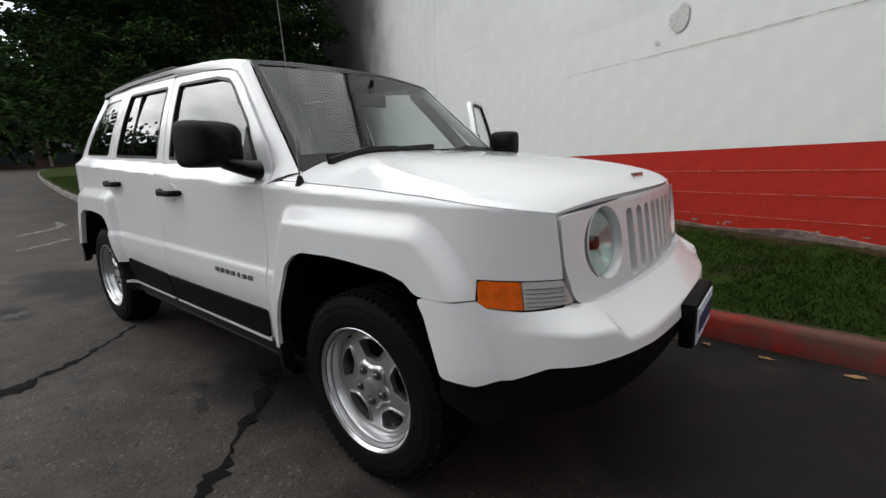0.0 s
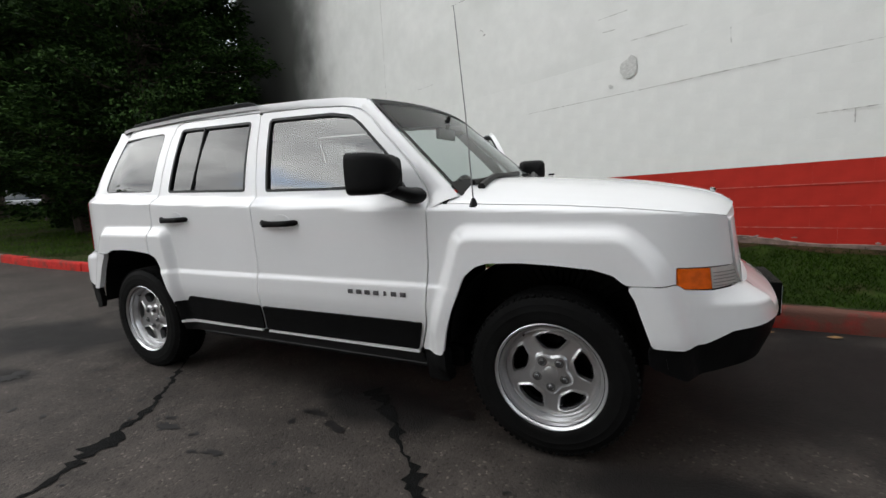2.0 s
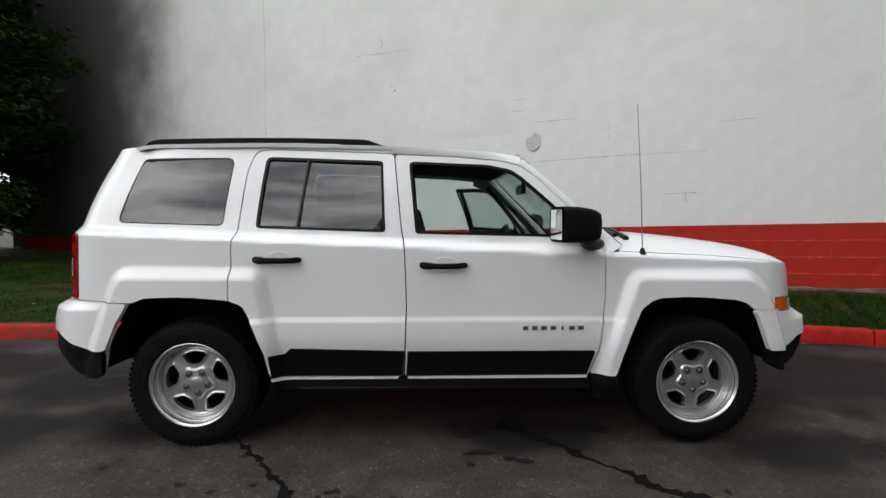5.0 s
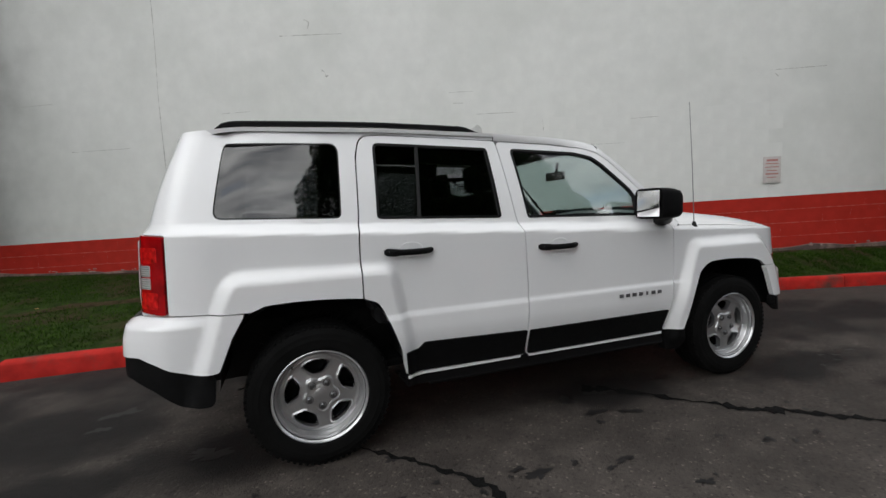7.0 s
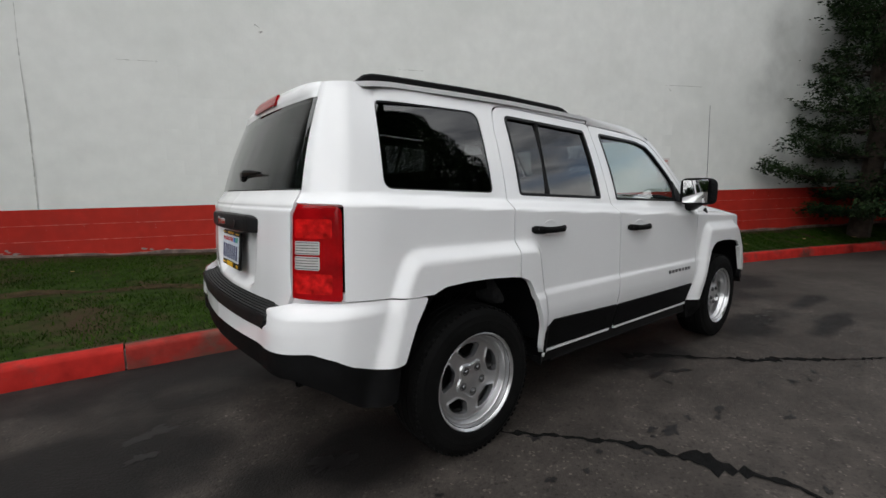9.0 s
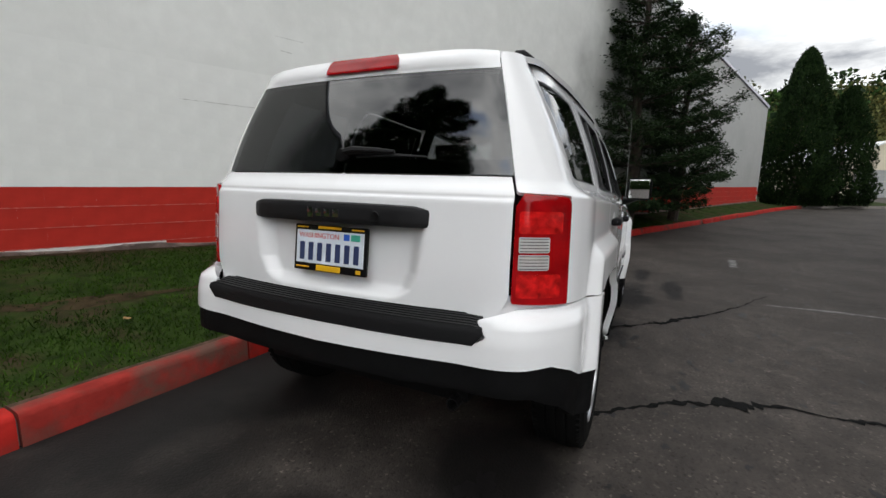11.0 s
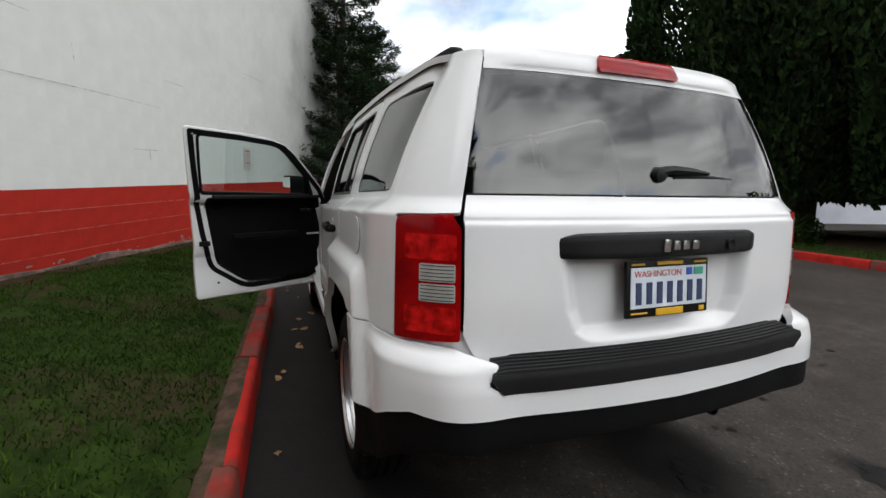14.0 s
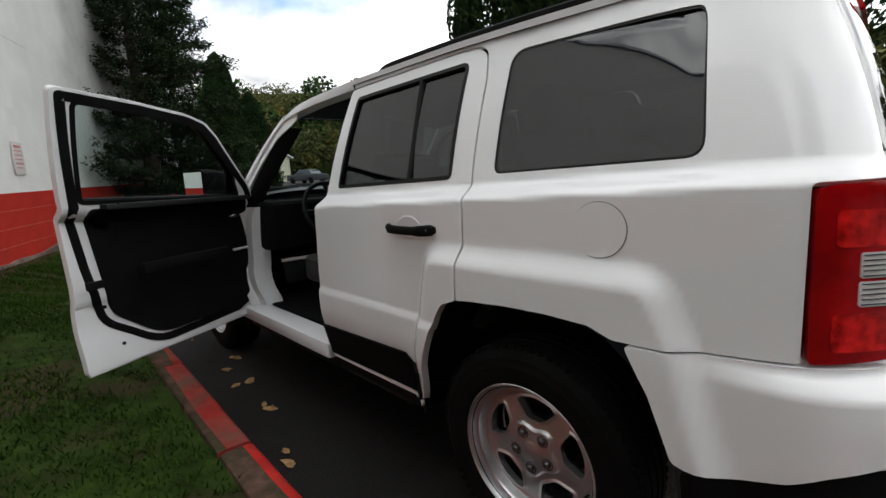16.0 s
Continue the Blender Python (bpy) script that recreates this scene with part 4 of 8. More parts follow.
# behind the car, at the wall's near end
conifer(-9.9, 4.5, 0.55, 13.5, 3.0, 1, NEEDLE, 0.3, 0.10, 34, 1.6, label="dense dark green conifer at the wall's end", leaf=0.125, clump=0.26, power=0.55)
# extra tree, added behind the first to shade the wall's end
conifer(-10.3, 6.7, 0.6, 10.5, 1.5, 9, NEEDLE, 0.4, 0.10, 24, 2.0, label="dark conifer added close to the white wall to shade it", leaf=0.14, clump=0.28, power=0.4)
conifer(-12.8, 4.1, 0.45, 15.5, 3.6, 2, NEEDLE, 0.5, 0.12, 30, 1.3, label="tall dark conifer beside the road", leaf=0.15, clump=0.34, power=0.55)
conifer(-15.5, 6.6, 0.6, 13.0, 3.8, 3, NEEDLE, 1.2, 0.12, 28, 1.1, label="tall dark conifer behind others", leaf=0.18, clump=0.36, power=0.55)
conifer(-19.0, 5.9, 0.5, 13.0, 3.6, 4, NEEDLE, 1.6, 0.12, 26, 0.9, label="dark conifer further along the road", leaf=0.2, clump=0.36, power=0.6)
conifer(-24.5, 6.2, 0.6, 15.0, 4.4, 10, NEEDLE, 2.2, 0.12, 30, 1.2, label="broad dark conifer far along the road", leaf=0.24, clump=0.42, power=0.5)
# shrubs added to fill the space below the crowns with dark
for x, y, rx, h in ((-11.2, 5.2, 1.5, 1.5), (-13.2, 4.9, 1.7, 1.7), (-15.2, 5.6, 1.8, 1.6)):
    bush(x, y, 0.45, rx, 1.1, h, int(-x * 7), NEEDLE, label="low evergreen shrub added to darken the space under the conifers", n=9000, leaf=0.10)
# in front of the car, in the narrow bed by the wall
conifer(9.2, -0.55, 0.42, 7.6, 2.2, 5, NEEDLE2, 0.12, 0.02, 17, 4.2, name="spruce_tree", label="dark ragged spruce growing against the white wall", leaf=0.075, ragged=0.45, power=0.8, clump=0.10)
conifer(11.6, -1.75, 0.5, 5.4, 1.8, 6, NEEDLE2, 0.4, -0.25, 19, 1.8, name="juniper_tree", label="dark ragged juniper with upswept branches", leaf=0.08, ragged=0.6, power=0.55, clump=0.13)
column_tree(25.5, -7.8, 0.75, 7.9, 1.75, 7, CEDAR, label="tall pointed green cedar", n=34000, leaf=0.12)
column_tree(27.2, -10.2, 0.8, 6.2, 1.6, 8, CEDAR, label="smaller pointed green cedar", n=24000, leaf=0.11)
# across the road
for k, (x, y, h, rd) in enumerate([(6.5, -10.3, 25.0, 2.2), (3.6, -10.1, 26.5, 2.2), (0.8, -10.2, 25.5, 2.2), (5.0, -12.4, 26.0, 2.4), (2.2, -12.4, 26.0, 2.4)]):
    column_tree(x, y, float(lie(x)) + 0.2, h, rd, 20 + k, CEDAR, label="tall dark hedge cedar across the road", clear=1.5 if x > 6 else 0.9, n=90000 if y > -11 else 24000, leaf=0.15 if y > -11 else 0.26, cone=0.26)
for k, (x, y) in enumerate([(4.8, -9.2), (6.0, -9.5), (3.2, -9.0)]):
    bush(x, y, float(lie(x)) + 0.12, 0.8, 0.55, 0.75, 50 + k, SHRUB, label="low clipped green shrub")
# bed across the road
rows = []
for p, n in zip(FK, FN):
    a, b = p + n * 0.14, p + n * 5.5
    z = float(lie(p[0]))
    rows.append([(*(a + (b - a) * f), z + 0.132 + 0.10 * f) for f in (0, 0.06, 0.14, 0.22, 0.4, 1.0)])
bed = mesh_of("planting_bed", [p for r0 in rows for p in r0], [(i * 6 + j, i * 6 + j + 1, (i + 1) * 6 + j + 1, (i + 1) * 6 + j) for i in range(len(rows) - 1) for j in range(5)], [SOIL, MULCH],
              [0 if j < 3 else 1 for i in range(len(rows) - 1) for j in range(5)])
tagged(piece("planting_bed", bed), "strip of grass and brown mulch under the cedars", "planting bed", kind="structure")
r_ = np.random.default_rng(31)
fp = []
for _ in range(16000):
    i = r_.integers(len(FK))
    if not -8 < FK[i][0] < 7:
        continue
    q = FK[i] + FN[i] * r_.uniform(0.15, 1.2) + r_.normal(0, 0.12, 2)
    fp.append((q[0], q[1], float(lie(q[0])) + 0.13))
blades("far_grass", np.array(fp), 0.04, 0.10, GRASS, 32, "strip of bright green grass", 0.6)


# far hill and woods
def wood(name, x0, x1, y0, y1, zf, n, mt, seed, label, leaf=0.48, hh=(4, 9)):
    r = np.random.default_rng(seed)
    cs, ds = [], []
    for _ in range(n):
        x, y = r.uniform(x0, x1), r.uniform(y0, y1)
        h = r.uniform(*hh)
        rd = h * r.uniform(0.25, 0.42)
        k = 210
        u = r.normal(0, 1, (k, 3))
        u /= np.linalg.norm(u, axis=1, keepdims=True)
        c = u * (r.uniform(0.55, 1, (k, 1))) * [rd, rd, h * 0.48] + [x, y, zf(x, y) + h * 0.5]
        cs.append(c)
        ds.append(u + r.normal(0, 0.6, (k, 3)))
    c, d = np.concatenate(cs), np.concatenate(ds)
    v = cards(c, d, r.uniform(0.6, 1.4, len(c)) * leaf, r.uniform(0.35, 0.65, len(c)) * leaf, np.array([0, 0, 1.0]), r)
    return tagged(piece(name, mesh_of(name, v, card_faces(len(c)), mt, None, False, None)), label, "woods", kind="stuff")


def hill(x, y):
    return 1.2 + 0.34 * max(0, x - 62) + 0.10 * max(0, -y - 30) * (x > 50)


hx, hy = np.linspace(58, 140, 22), np.linspace(-130, 40, 34)
verts = [(x, y, hill(x, y) - 0.5 + 1.0 * math.sin(x * 0.2) * math.sin(y * 0.13)) for x in hx for y in hy]
faces = [(i * 34 + j, (i + 1) * 34 + j, (i + 1) * 34 + j + 1, i * 34 + j + 1) for i in range(21) for j in range(33)]
tagged(piece("hillside", mesh_of("hillside", verts, faces, SOIL)), "wooded hillside beyond the road's end", "hill", kind="structure")
wood("hill_woods", 62, 110, -105, 10, hill, 420, FARWOOD, 61, "green mixed woods on the hillside")
wood("autumn_woods", 64, 100, -100, -20, hill, 110, AUTUMN, 62, "yellowing trees on the hillside", hh=(3, 8))
wood("hill_conifers", 70, 112, -100, 0, hill, 60, NEEDLE, 63, "dark firs on the hillside", hh=(7, 11), leaf=0.9)
wood("woods_behind", -75, -48, -40, 45, lambda x, y: 1.0, 260, NEEDLE, 64, "dark trees beyond the road behind", hh=(9, 16), leaf=0.7)
wood("woods_far_side", -40, 40, -62, -38, lambda x, y: 1.0, 150, FARWOOD, 65, "trees beyond the building across the road", hh=(7, 11), leaf=0.9)
wood("rusty_tree", -36, -33, 7.0, 9.5, lambda x, y: 2.4, 4, RUST, 66, "tree with rusty autumn leaves", hh=(5, 7), leaf=0.5)


# ---- other buildings ----
def slab(bm, p, q, z0, z1, t):
    """An upright slab from p to q, t thick to its right."""
    p, q = np.array(p), np.array(q)
    d = (q - p) / np.linalg.norm(q - p)
    n = np.array([d[1], -d[0]]) * t
    v = [bm.verts.new((*c, z)) for z in (z0, z1) for c in (p, q, q + n, p + n)]
    for f in ((0, 1, 2, 3), (4, 5, 6, 7), (0, 1, 5, 4), (1, 2, 6, 5), (2, 3, 7, 6), (3, 0, 4, 7)):
        bm.faces.new([v[i] for i in f])


BA, BB = np.array([17.0, -11.6]), np.array([7.5, -9.3])
BL = 8.2
bd = (BB - BA) / np.linalg.norm(BB - BA)
warehouse = new("warehouse")
tagged(warehouse, "pale grey metal warehouse with white roll-up doors", "building")
bn = np.array([-bd[1], bd[0]])
if bn[1] > 0:
    bn = -bn
for nm, s0, s1, z0, z1 in (("front_wall", 0.0, 4.0, 0, 5.4), ("front_wall", 7.8, BL, 0, 5.4), ("front_wall", 4.0, 7.8, 3.3, 5.4)):
    bm = bmesh.new()
    slab(bm, BA + bd * s0, BA + bd * s1, z0, z1, -0.25)
    bm_piece(nm, bm, METALWALL, warehouse, smooth=False)
for e_ in (0.0, BL):
    bm = bmesh.new()
    slab(bm, BA + bd * e_, BA + bd * e_ + bn * 16, 0, 5.4, 0.25 if e_ == 0 else -0.25)
    bm_piece("end_wall", bm, METALWALL, warehouse, smooth=False)
bm = bmesh.new()
a, b = BA - bd * 0.2 - bn * 0.25, BA + bd * (BL + 0.2) - bn * 0.25
v = [bm.verts.new((*p, z)) for p, z in ((a, 5.4), (b, 5.4), (b + bn * 16.5, 5.5), (a + bn * 16.5, 5.5), (a, 5.56), (b, 5.56), (b + bn * 16.5, 5.64), (a + bn * 16.5, 5.64))]
for f in ((0, 1, 2, 3), (4, 5, 6, 7), (0, 1, 5, 4), (1, 2, 6, 5), (2, 3, 7, 6), (3, 0, 4, 7)):
    bm.faces.new([v[i] for i in f])
bm_piece("roof", bm, DARKMETAL, warehouse, smooth=False)
for s in (5.9,):
    for j in range(10):
        c = BA + bd * s + bn * 0.10
        bm = bmesh.new()
        add_box(bm, (c[0], c[1], 0.20 + 0.315 * j), (3.75, 0.04, 0.30), 0.01, Matrix.Rotation(math.atan2(bd[1], bd[0]), 3, "Z"), 1)
        bm_piece("door_slat", bm, ROLLDOOR, warehouse, "white roll-up door slat")
    bm = bmesh.new()
    for ds in (-1.92, 1.92):
        c = BA + bd * (s + ds)
        add_box(bm, (c[0], c[1], 1.65), (0.10, 0.3, 3.3), 0, Matrix.Rotation(math.atan2(bd[1], bd[0]), 3, "Z"))
    c = BA + bd * s
    add_box(bm, (c[0], c[1], 3.33), (4.0, 0.34, 0.12), 0, Matrix.Rotation(math.atan2(bd[1], bd[0]), 3, "Z"))
    bm_piece("door_frame", bm, METALWALL, warehouse)
bm = bmesh.new()
c = BA + bd * 2.6 - bn * 0.22
add_box(bm, (c[0], c[1], 3.2), (0.35, 0.4, 0.14), 0.03)
add_tube(bm, [(c[0], c[1] - 0.3, 3.25), (c[0], c[1], 3.22)], 0.03, 6)
tagged(bm_piece("wall_floodlight", bm, DARKMETAL), "dark floodlight on the metal wall", "lamp")

# cream garage at the road's end
garage = new("garage")
tagged(garage, "small cream gabled garage with a grey door", "building")
gc, gdir = np.array([47.9, -19.2]), np.array([0.40, -0.92])
gdir /= np.linalg.norm(gdir)
gback = np.array([0.92, 0.40])
gz0 = 1.15
L, R = gc - gdir * 4.2, gc + gdir * 4.9
for nm, u0, u1, z0, z1 in (("front_wall", -4.2, -2.2, 0, 3.3), ("front_wall", 1.0, 4.9, 0, 3.3), ("front_wall", -2.2, 1.0, 2.9, 3.3)):
    bm = bmesh.new()
    slab(bm, gc + gdir * u0, gc + gdir * u1, gz0 + z0 - 0.2, gz0 + z1, -0.2)
    bm_piece(nm, bm, CREAM, garage, smooth=False)
bm = bmesh.new()
v = [bm.verts.new((*(p + gback * k), z)) for k in (0, 0.2) for p, z in ((L, gz0 + 3.3), (R, gz0 + 3.3), (gc, gz0 + 5.0))]
bm.faces.new(v[:3])
bm.faces.new(v[3:])
for i in range(3):
    bm.faces.new((v[i], v[(i + 1) % 3], v[3 + (i + 1) % 3], v[3 + i]))
bm_piece("gable", bm, CREAM, garage, smooth=False)
bm = bmesh.new()
slab(bm, L, L + gback * 9, gz0 - 0.2, gz0 + 3.3, 0.2)
bm_piece("side_wall", bm, CREAM, garage, smooth=False)
bm = bmesh.new()
slab(bm, R, R + gback * 9, gz0 - 0.2, gz0 + 3.3, -0.2)
bm_piece("side_wall", bm, CREAM, garage, smooth=False)
for e, s in ((L - gdir * 0.4, -1), (R + gdir * 0.4, 1)):
    bm = bmesh.new()
    v = [bm.verts.new((*p, z)) for dz in (0, 0.15) for p, z in ((e - gback * 0.3, gz0 + 3.15 + dz), (gc - gback * 0.3, gz0 + 5.05 + dz), (gc + gback * 9.2, gz0 + 5.05 + dz), (e + gback * 9.2, gz0 + 3.15 + dz))]
    for f in ((0, 1, 2, 3), (4, 5, 6, 7), (0, 1, 5, 4), (1, 2, 6, 5), (2, 3, 7, 6), (3, 0, 4, 7)):
        bm.faces.new([v[i] for i in f])
    bm_piece("roof", bm, ROLLDOOR, garage, smooth=False)
for j in range(5):
    bm = bmesh.new()
    c = gc - gdir * 0.6 + gback * 0.12
    add_box(bm, (c[0], c[1], gz0 + 0.29 + 0.575 * j), (3.15, 0.05, 0.56), 0.02, Matrix.Rotation(math.atan2(gdir[1], gdir[0]), 3, "Z"), 1)
    bm_piece("door_panel", bm, GREYDOOR, garage, "grey garage door panel")

# shop far behind
shop = new("shop")
tagged(shop, "low far-off shop front with dark windows", "building")
bm = bmesh.new()
add_box(bm, (-58, 10, 2.8), (8, 22, 4.2), 0)
bm_piece("wall", bm, SHOPWALL, shop, smooth=False)
bm = bmesh.new()
add_box(bm, (-58, 10, 5.1), (10, 24, 0.7), 0.05)
bm_piece("roof", bm, DARKMETAL, shop, smooth=False)
for j in range(5):
    bm = bmesh.new()
    add_box(bm, (-53.9, 2 + 4 * j, 2.4), (0.2, 2.8, 2.2), 0.03)
    wp = bm_piece("window", bm, SHOPGLASS, shop)
    bm = bmesh.new()
    add_box(bm, (-53.85, 2 + 4 * j - 1.55, 2.4), (0.25, 0.25, 2.6), 0.02)
    bm_piece("window_post", bm, CREAM, shop)


# ---- things about the place ----
def pickup(x, y, z, yaw):
    """A red pickup truck seen from behind: cab, bed, tailgate, bumper, wheels."""
    t = new("pickup_truck")
    t.matrix_basis = pose(x, y, z, 0, 0, yaw)
    tagged(t, "dark red pickup truck parked across the road", "truck")
    bm = bmesh.new()
    vs = add_box(bm, (0.0, 0, 0.88), (5.1, 1.82, 0.62), 0.07, seg=3)
    for v in vs:
        if v.co.z > 0.95:
            v.co.y *= 0.96
        if v.co.x > 1.2 and v.co.z > 1.0:
            v.co.z -= 0.07 * (v.co.x - 1.2)
    body = bm_piece("body", bm, TRUCKRED, t)
    bm = bmesh.new()
    vs = add_box(bm, (0.35, 0, 1.45), (1.75, 1.62, 0.62), 0.09, seg=3)
    for v in vs:
        if v.co.z > 1.45:
            k = (v.co.z - 1.45) / 0.31
            v.co.y *= 1 - 0.14 * k
            v.co.x = 0.35 + (v.co.x - 0.35) * (1 - 0.22 * k) - 0.06 * k
    bm_piece("cab", bm, TRUCKRED, t)
    bm = bmesh.new()
    add_box(bm, (-0.495, 0, 1.47), (0.05, 1.25, 0.36), 0.03, Matrix.Rotation(radians(12), 3, "Y"))
    bm_piece("rear_window", bm, SHOPGLASS, t)
    for s in (1, -1):
        bm = bmesh.new()
        add_box(bm, (0.35, s * 0.755, 1.50), (1.15, 0.04, 0.34), 0.03, Matrix.Rotation(radians(s * 13), 3, "X"))
        bm_piece("side_window", bm, SHOPGLASS, t)
        bm = bmesh.new()
        add_box(bm, (0.95, s * 1.0, 1.30), (0.09, 0.18, 0.16), 0.03)
        bm_piece("door_mirror", bm, TRIM, t)
        bm = bmesh.new()
        add_box(bm, (-2.53, s * 0.83, 0.95), (0.06, 0.13, 0.32), 0.02)
        bm_piece("tail_lamp", bm, REDD, t)
        for xx in (1.65, -1.50):
            bm = bmesh.new()
            add_lathe(bm, [(0.20, -0.12), (0.33, -0.12), (0.365, -0.09), (0.37, 0.0), (0.365, 0.09), (0.33, 0.12), (0.21, 0.11)], 32, Matrix.Translation((xx, s * 0.80, 0.37)) @ Matrix.Rotation(radians(90), 4, "X"))
            wh = bm_piece("wheel", bm, RUBBER, t)
            bm = bmesh.new()
            add_lathe(bm, [(0.21, 0.10), (0.19, 0.07), (0.07, 0.09), (0.0, 0.10)], 24, Matrix.Translation((xx, s * 0.80, 0.37)) @ Matrix.Rotation(radians(-90 * s), 4, "X"))
            bm_piece("rim", bm, STEEL, wh)
            bm = bmesh.new()
            add_tube(bm, [(xx + 0.47 * math.cos(a), s * 0.90, 0.40 + 0.47 * math.sin(a)) for a in np.linspace(0, math.pi, 14)], 0.035, 6)
            bm_piece("wheel_flare", bm, TRUCKRED, t)
    bm = bmesh.new()
    add_box(bm, (-2.565, 0, 0.98), (0.05, 1.50, 0.46), 0.03)
    tgp = bm_piece("tailgate", bm, TRUCKRED, t)
    bm = bmesh.new()
    add_box(bm, (-2.60, 0.0, 1.10), (0.03, 0.22, 0.07), 0.01)
    bm_piece("tailgate_handle", bm, TRIM, tgp)
    bm = bmesh.new()
    add_box(bm, (-2.66, 0, 0.60), (0.18, 1.78, 0.17), 0.03)
    bp = bm_piece("rear_bumper", bm, DARKMETAL, t)
    bm = bmesh.new()
    add_box(bm, (-2.755, 0, 0.62), (0.012, 0.32, 0.15), 0.004)
    bm_piece("plate", bm, PLATE, bp)
    bm = bmesh.new()
    add_box(bm, (0, 0, 0.52), (4.6, 1.3, 0.2), 0.05)
    bm_piece("underbody", bm, TRIM, t)


pickup(7.25, -7.15, float(lie(7.25)), -25)


def parked_car(x, y, z, yaw, mt, label):
    t = new("parked_car")
    t.matrix_basis = pose(x, y, z, 0, 0, yaw)
    tagged(t, label, "car")
    bm = bmesh.new()
    add_box(bm, (0, 0, 0.62), (4.4, 1.75, 0.62), 0.16, seg=4)
    bm_piece("body", bm, mt, t)
    bm = bmesh.new()
    vs = add_box(bm, (-0.2, 0, 1.13), (2.4, 1.5, 0.55), 0.14, seg=4)
    for v in vs:
        if v.co.z > 1.13:
            v.co.x = -0.2 + (v.co.x + 0.2) * 0.72
            v.co.y *= 0.88
    bm_piece("cabin", bm, SHOPGLASS, t)
    for s in (1, -1):
        for xx in (1.35, -1.35):
            bm = bmesh.new()
            add_lathe(bm, [(0.0, -0.1), (0.29, -0.1), (0.32, 0), (0.29, 0.1), (0.0, 0.1)], 24, Matrix.Translation((xx, s * 0.8, 0.32)) @ Matrix.Rotation(radians(90), 4, "X"))
            bm_piece("wheel", bm, RUBBER, t)


parked_car(40.5, -20.9, float(lie(40.5)), 15, DARKMETAL, "dark car parked by the garage")
parked_car(-41, 12.5, float(lie(-41)), 80, SILVERCAR, "silver car parked far behind")

# traffic cone
bm = bmesh.new()
cone_ = new("traffic_cone")
cone_.location = (1.55, -5.05, 0.0)
tagged(cone_, "faded orange traffic cone on the asphalt", "cone")
add_lathe(bm, [(0.0, 0.47), (0.028, 0.47), (0.034, 0.455), (0.085, 0.15), (0.118, 0.03), (0.12, 0.02)], 28)
bm_piece("cone", bm, CONE, cone_)
bm = bmesh.new()
add_box(bm, (0, 0, 0.014), (0.30, 0.30, 0.028), 0.01)
bm_piece("base", bm, CONE, cone_)

# sign on a post across the road
sp = new("post_sign")
sp.location = (4.0, -8.75, float(lie(4.0)) + 0.14)
tagged(sp, "weathered post with a small white plate, beside the cedars", "sign")
bm = bmesh.new()
add_box(bm, (0, 0, 0.9), (0.07, 0.07, 2.0), 0.008)
bm_piece("post", bm, WOODP, sp)
bm = bmesh.new()
add_box(bm, (-0.05, 0.02, 1.68), (0.012, 0.24, 0.38), 0.004, Matrix.Rotation(radians(-35), 3, "Z"))
bm_piece("plate", bm, SIGNW, sp)

# faded notice on the wall
SG = wall_at(6.64, -0.002)
notice = new("wall_notice")
notice.matrix_basis = Matrix.Translation((SG[0], SG[1], 1.59)) @ Matrix.Rotation(math.atan2(WD[1], WD[0]), 4, "Z")
tagged(notice, "faded red and white notice on the wall", "sign")
bm = bmesh.new()
add_box(bm, (0, -0.012, 0), (0.25, 0.006, 0.385), 0.002)
bm_piece("plate", bm, SIGNW, notice)
bm = bmesh.new()
for k, (w, h) in enumerate(((0.16, 0.03), (0.18, 0.012), (0.19, 0.012), (0.15, 0.012), (0.18, 0.02), (0.13, 0.012))):
    add_box(bm, (0, -0.0165, 0.14 - 0.05 * k), (w, 0.002, h), 0)
bm_piece("print_bars", bm, SIGNR, notice)


# marks on the wall's paint
def wall_strip(name, pts, w, mt, label, cat, seed, out=0.006):
    """A thin ragged strip lying on the wall, through points given along it and up it."""
    r = np.random.default_rng(seed)
    p = smooth_path(pts, 0.03)
    t = np.gradient(p, axis=0)
    n = np.stack([-t[:, 1], t[:, 0]], 1)
    n /= np.linalg.norm(n, axis=1, keepdims=True)
    ww = w * np.clip(1 + 0.6 * r.normal(0, 1, len(p)), 0.15, 2.5)
    row = lambda sg: [(*wall_at(a, -out), c) for a, c in p + sg * n * ww[:, None]]
    return tagged(piece(name, loft_mesh(name, [row(-1), row(1)], mt)), label, cat, kind="stuff")


HL = [([(0.8, 2.03), (1.4, 2.04), (2.6, 2.06), (3.2, 2.075), (4.5, 2.09)], 0.0028), ([(2.3, 2.62), (2.9, 2.62)], 0.003), ([(1.9, 2.96), (2.28, 2.965)], 0.003), ([(1.96, 2.80), (2.12, 2.795)], 0.003),
      ([(-0.27, 4.16), (-0.20, 4.12), (-0.22, 4.02)], 0.006), ([(-0.66, 3.94), (-0.1, 3.93), (0.32, 3.92)], 0.003), ([(-0.04, 3.40), (0.02, 3.35), (0.01, 3.30), (0.06, 3.32)], 0.006),
      ([(-2.66, 0.96), (-2.655, 2.0), (-2.67, 3.0), (-2.65, 4.0), (-2.66, 5.4)], 0.004), ([(6.6, 3.03), (7.4, 3.05)], 0.003), ([(6.66, 2.98), (6.72, 2.93)], 0.007),
      ([(4.0, 1.55), (4.5, 1.565)], 0.003), ([(4.25, 1.56), (4.255, 1.44)], 0.003), ([(4.6, 2.44), (5.0, 2.45)], 0.0025), ([(3.3, 2.48), (3.31, 2.32)], 0.002), ([(-1.7, 2.83), (-1.2, 2.84)], 0.002), ([(-4.2, 2.35), (-3.2, 2.37)], 0.0025), ([(-5.0, 3.1), (-4.4, 3.12)], 0.002)]
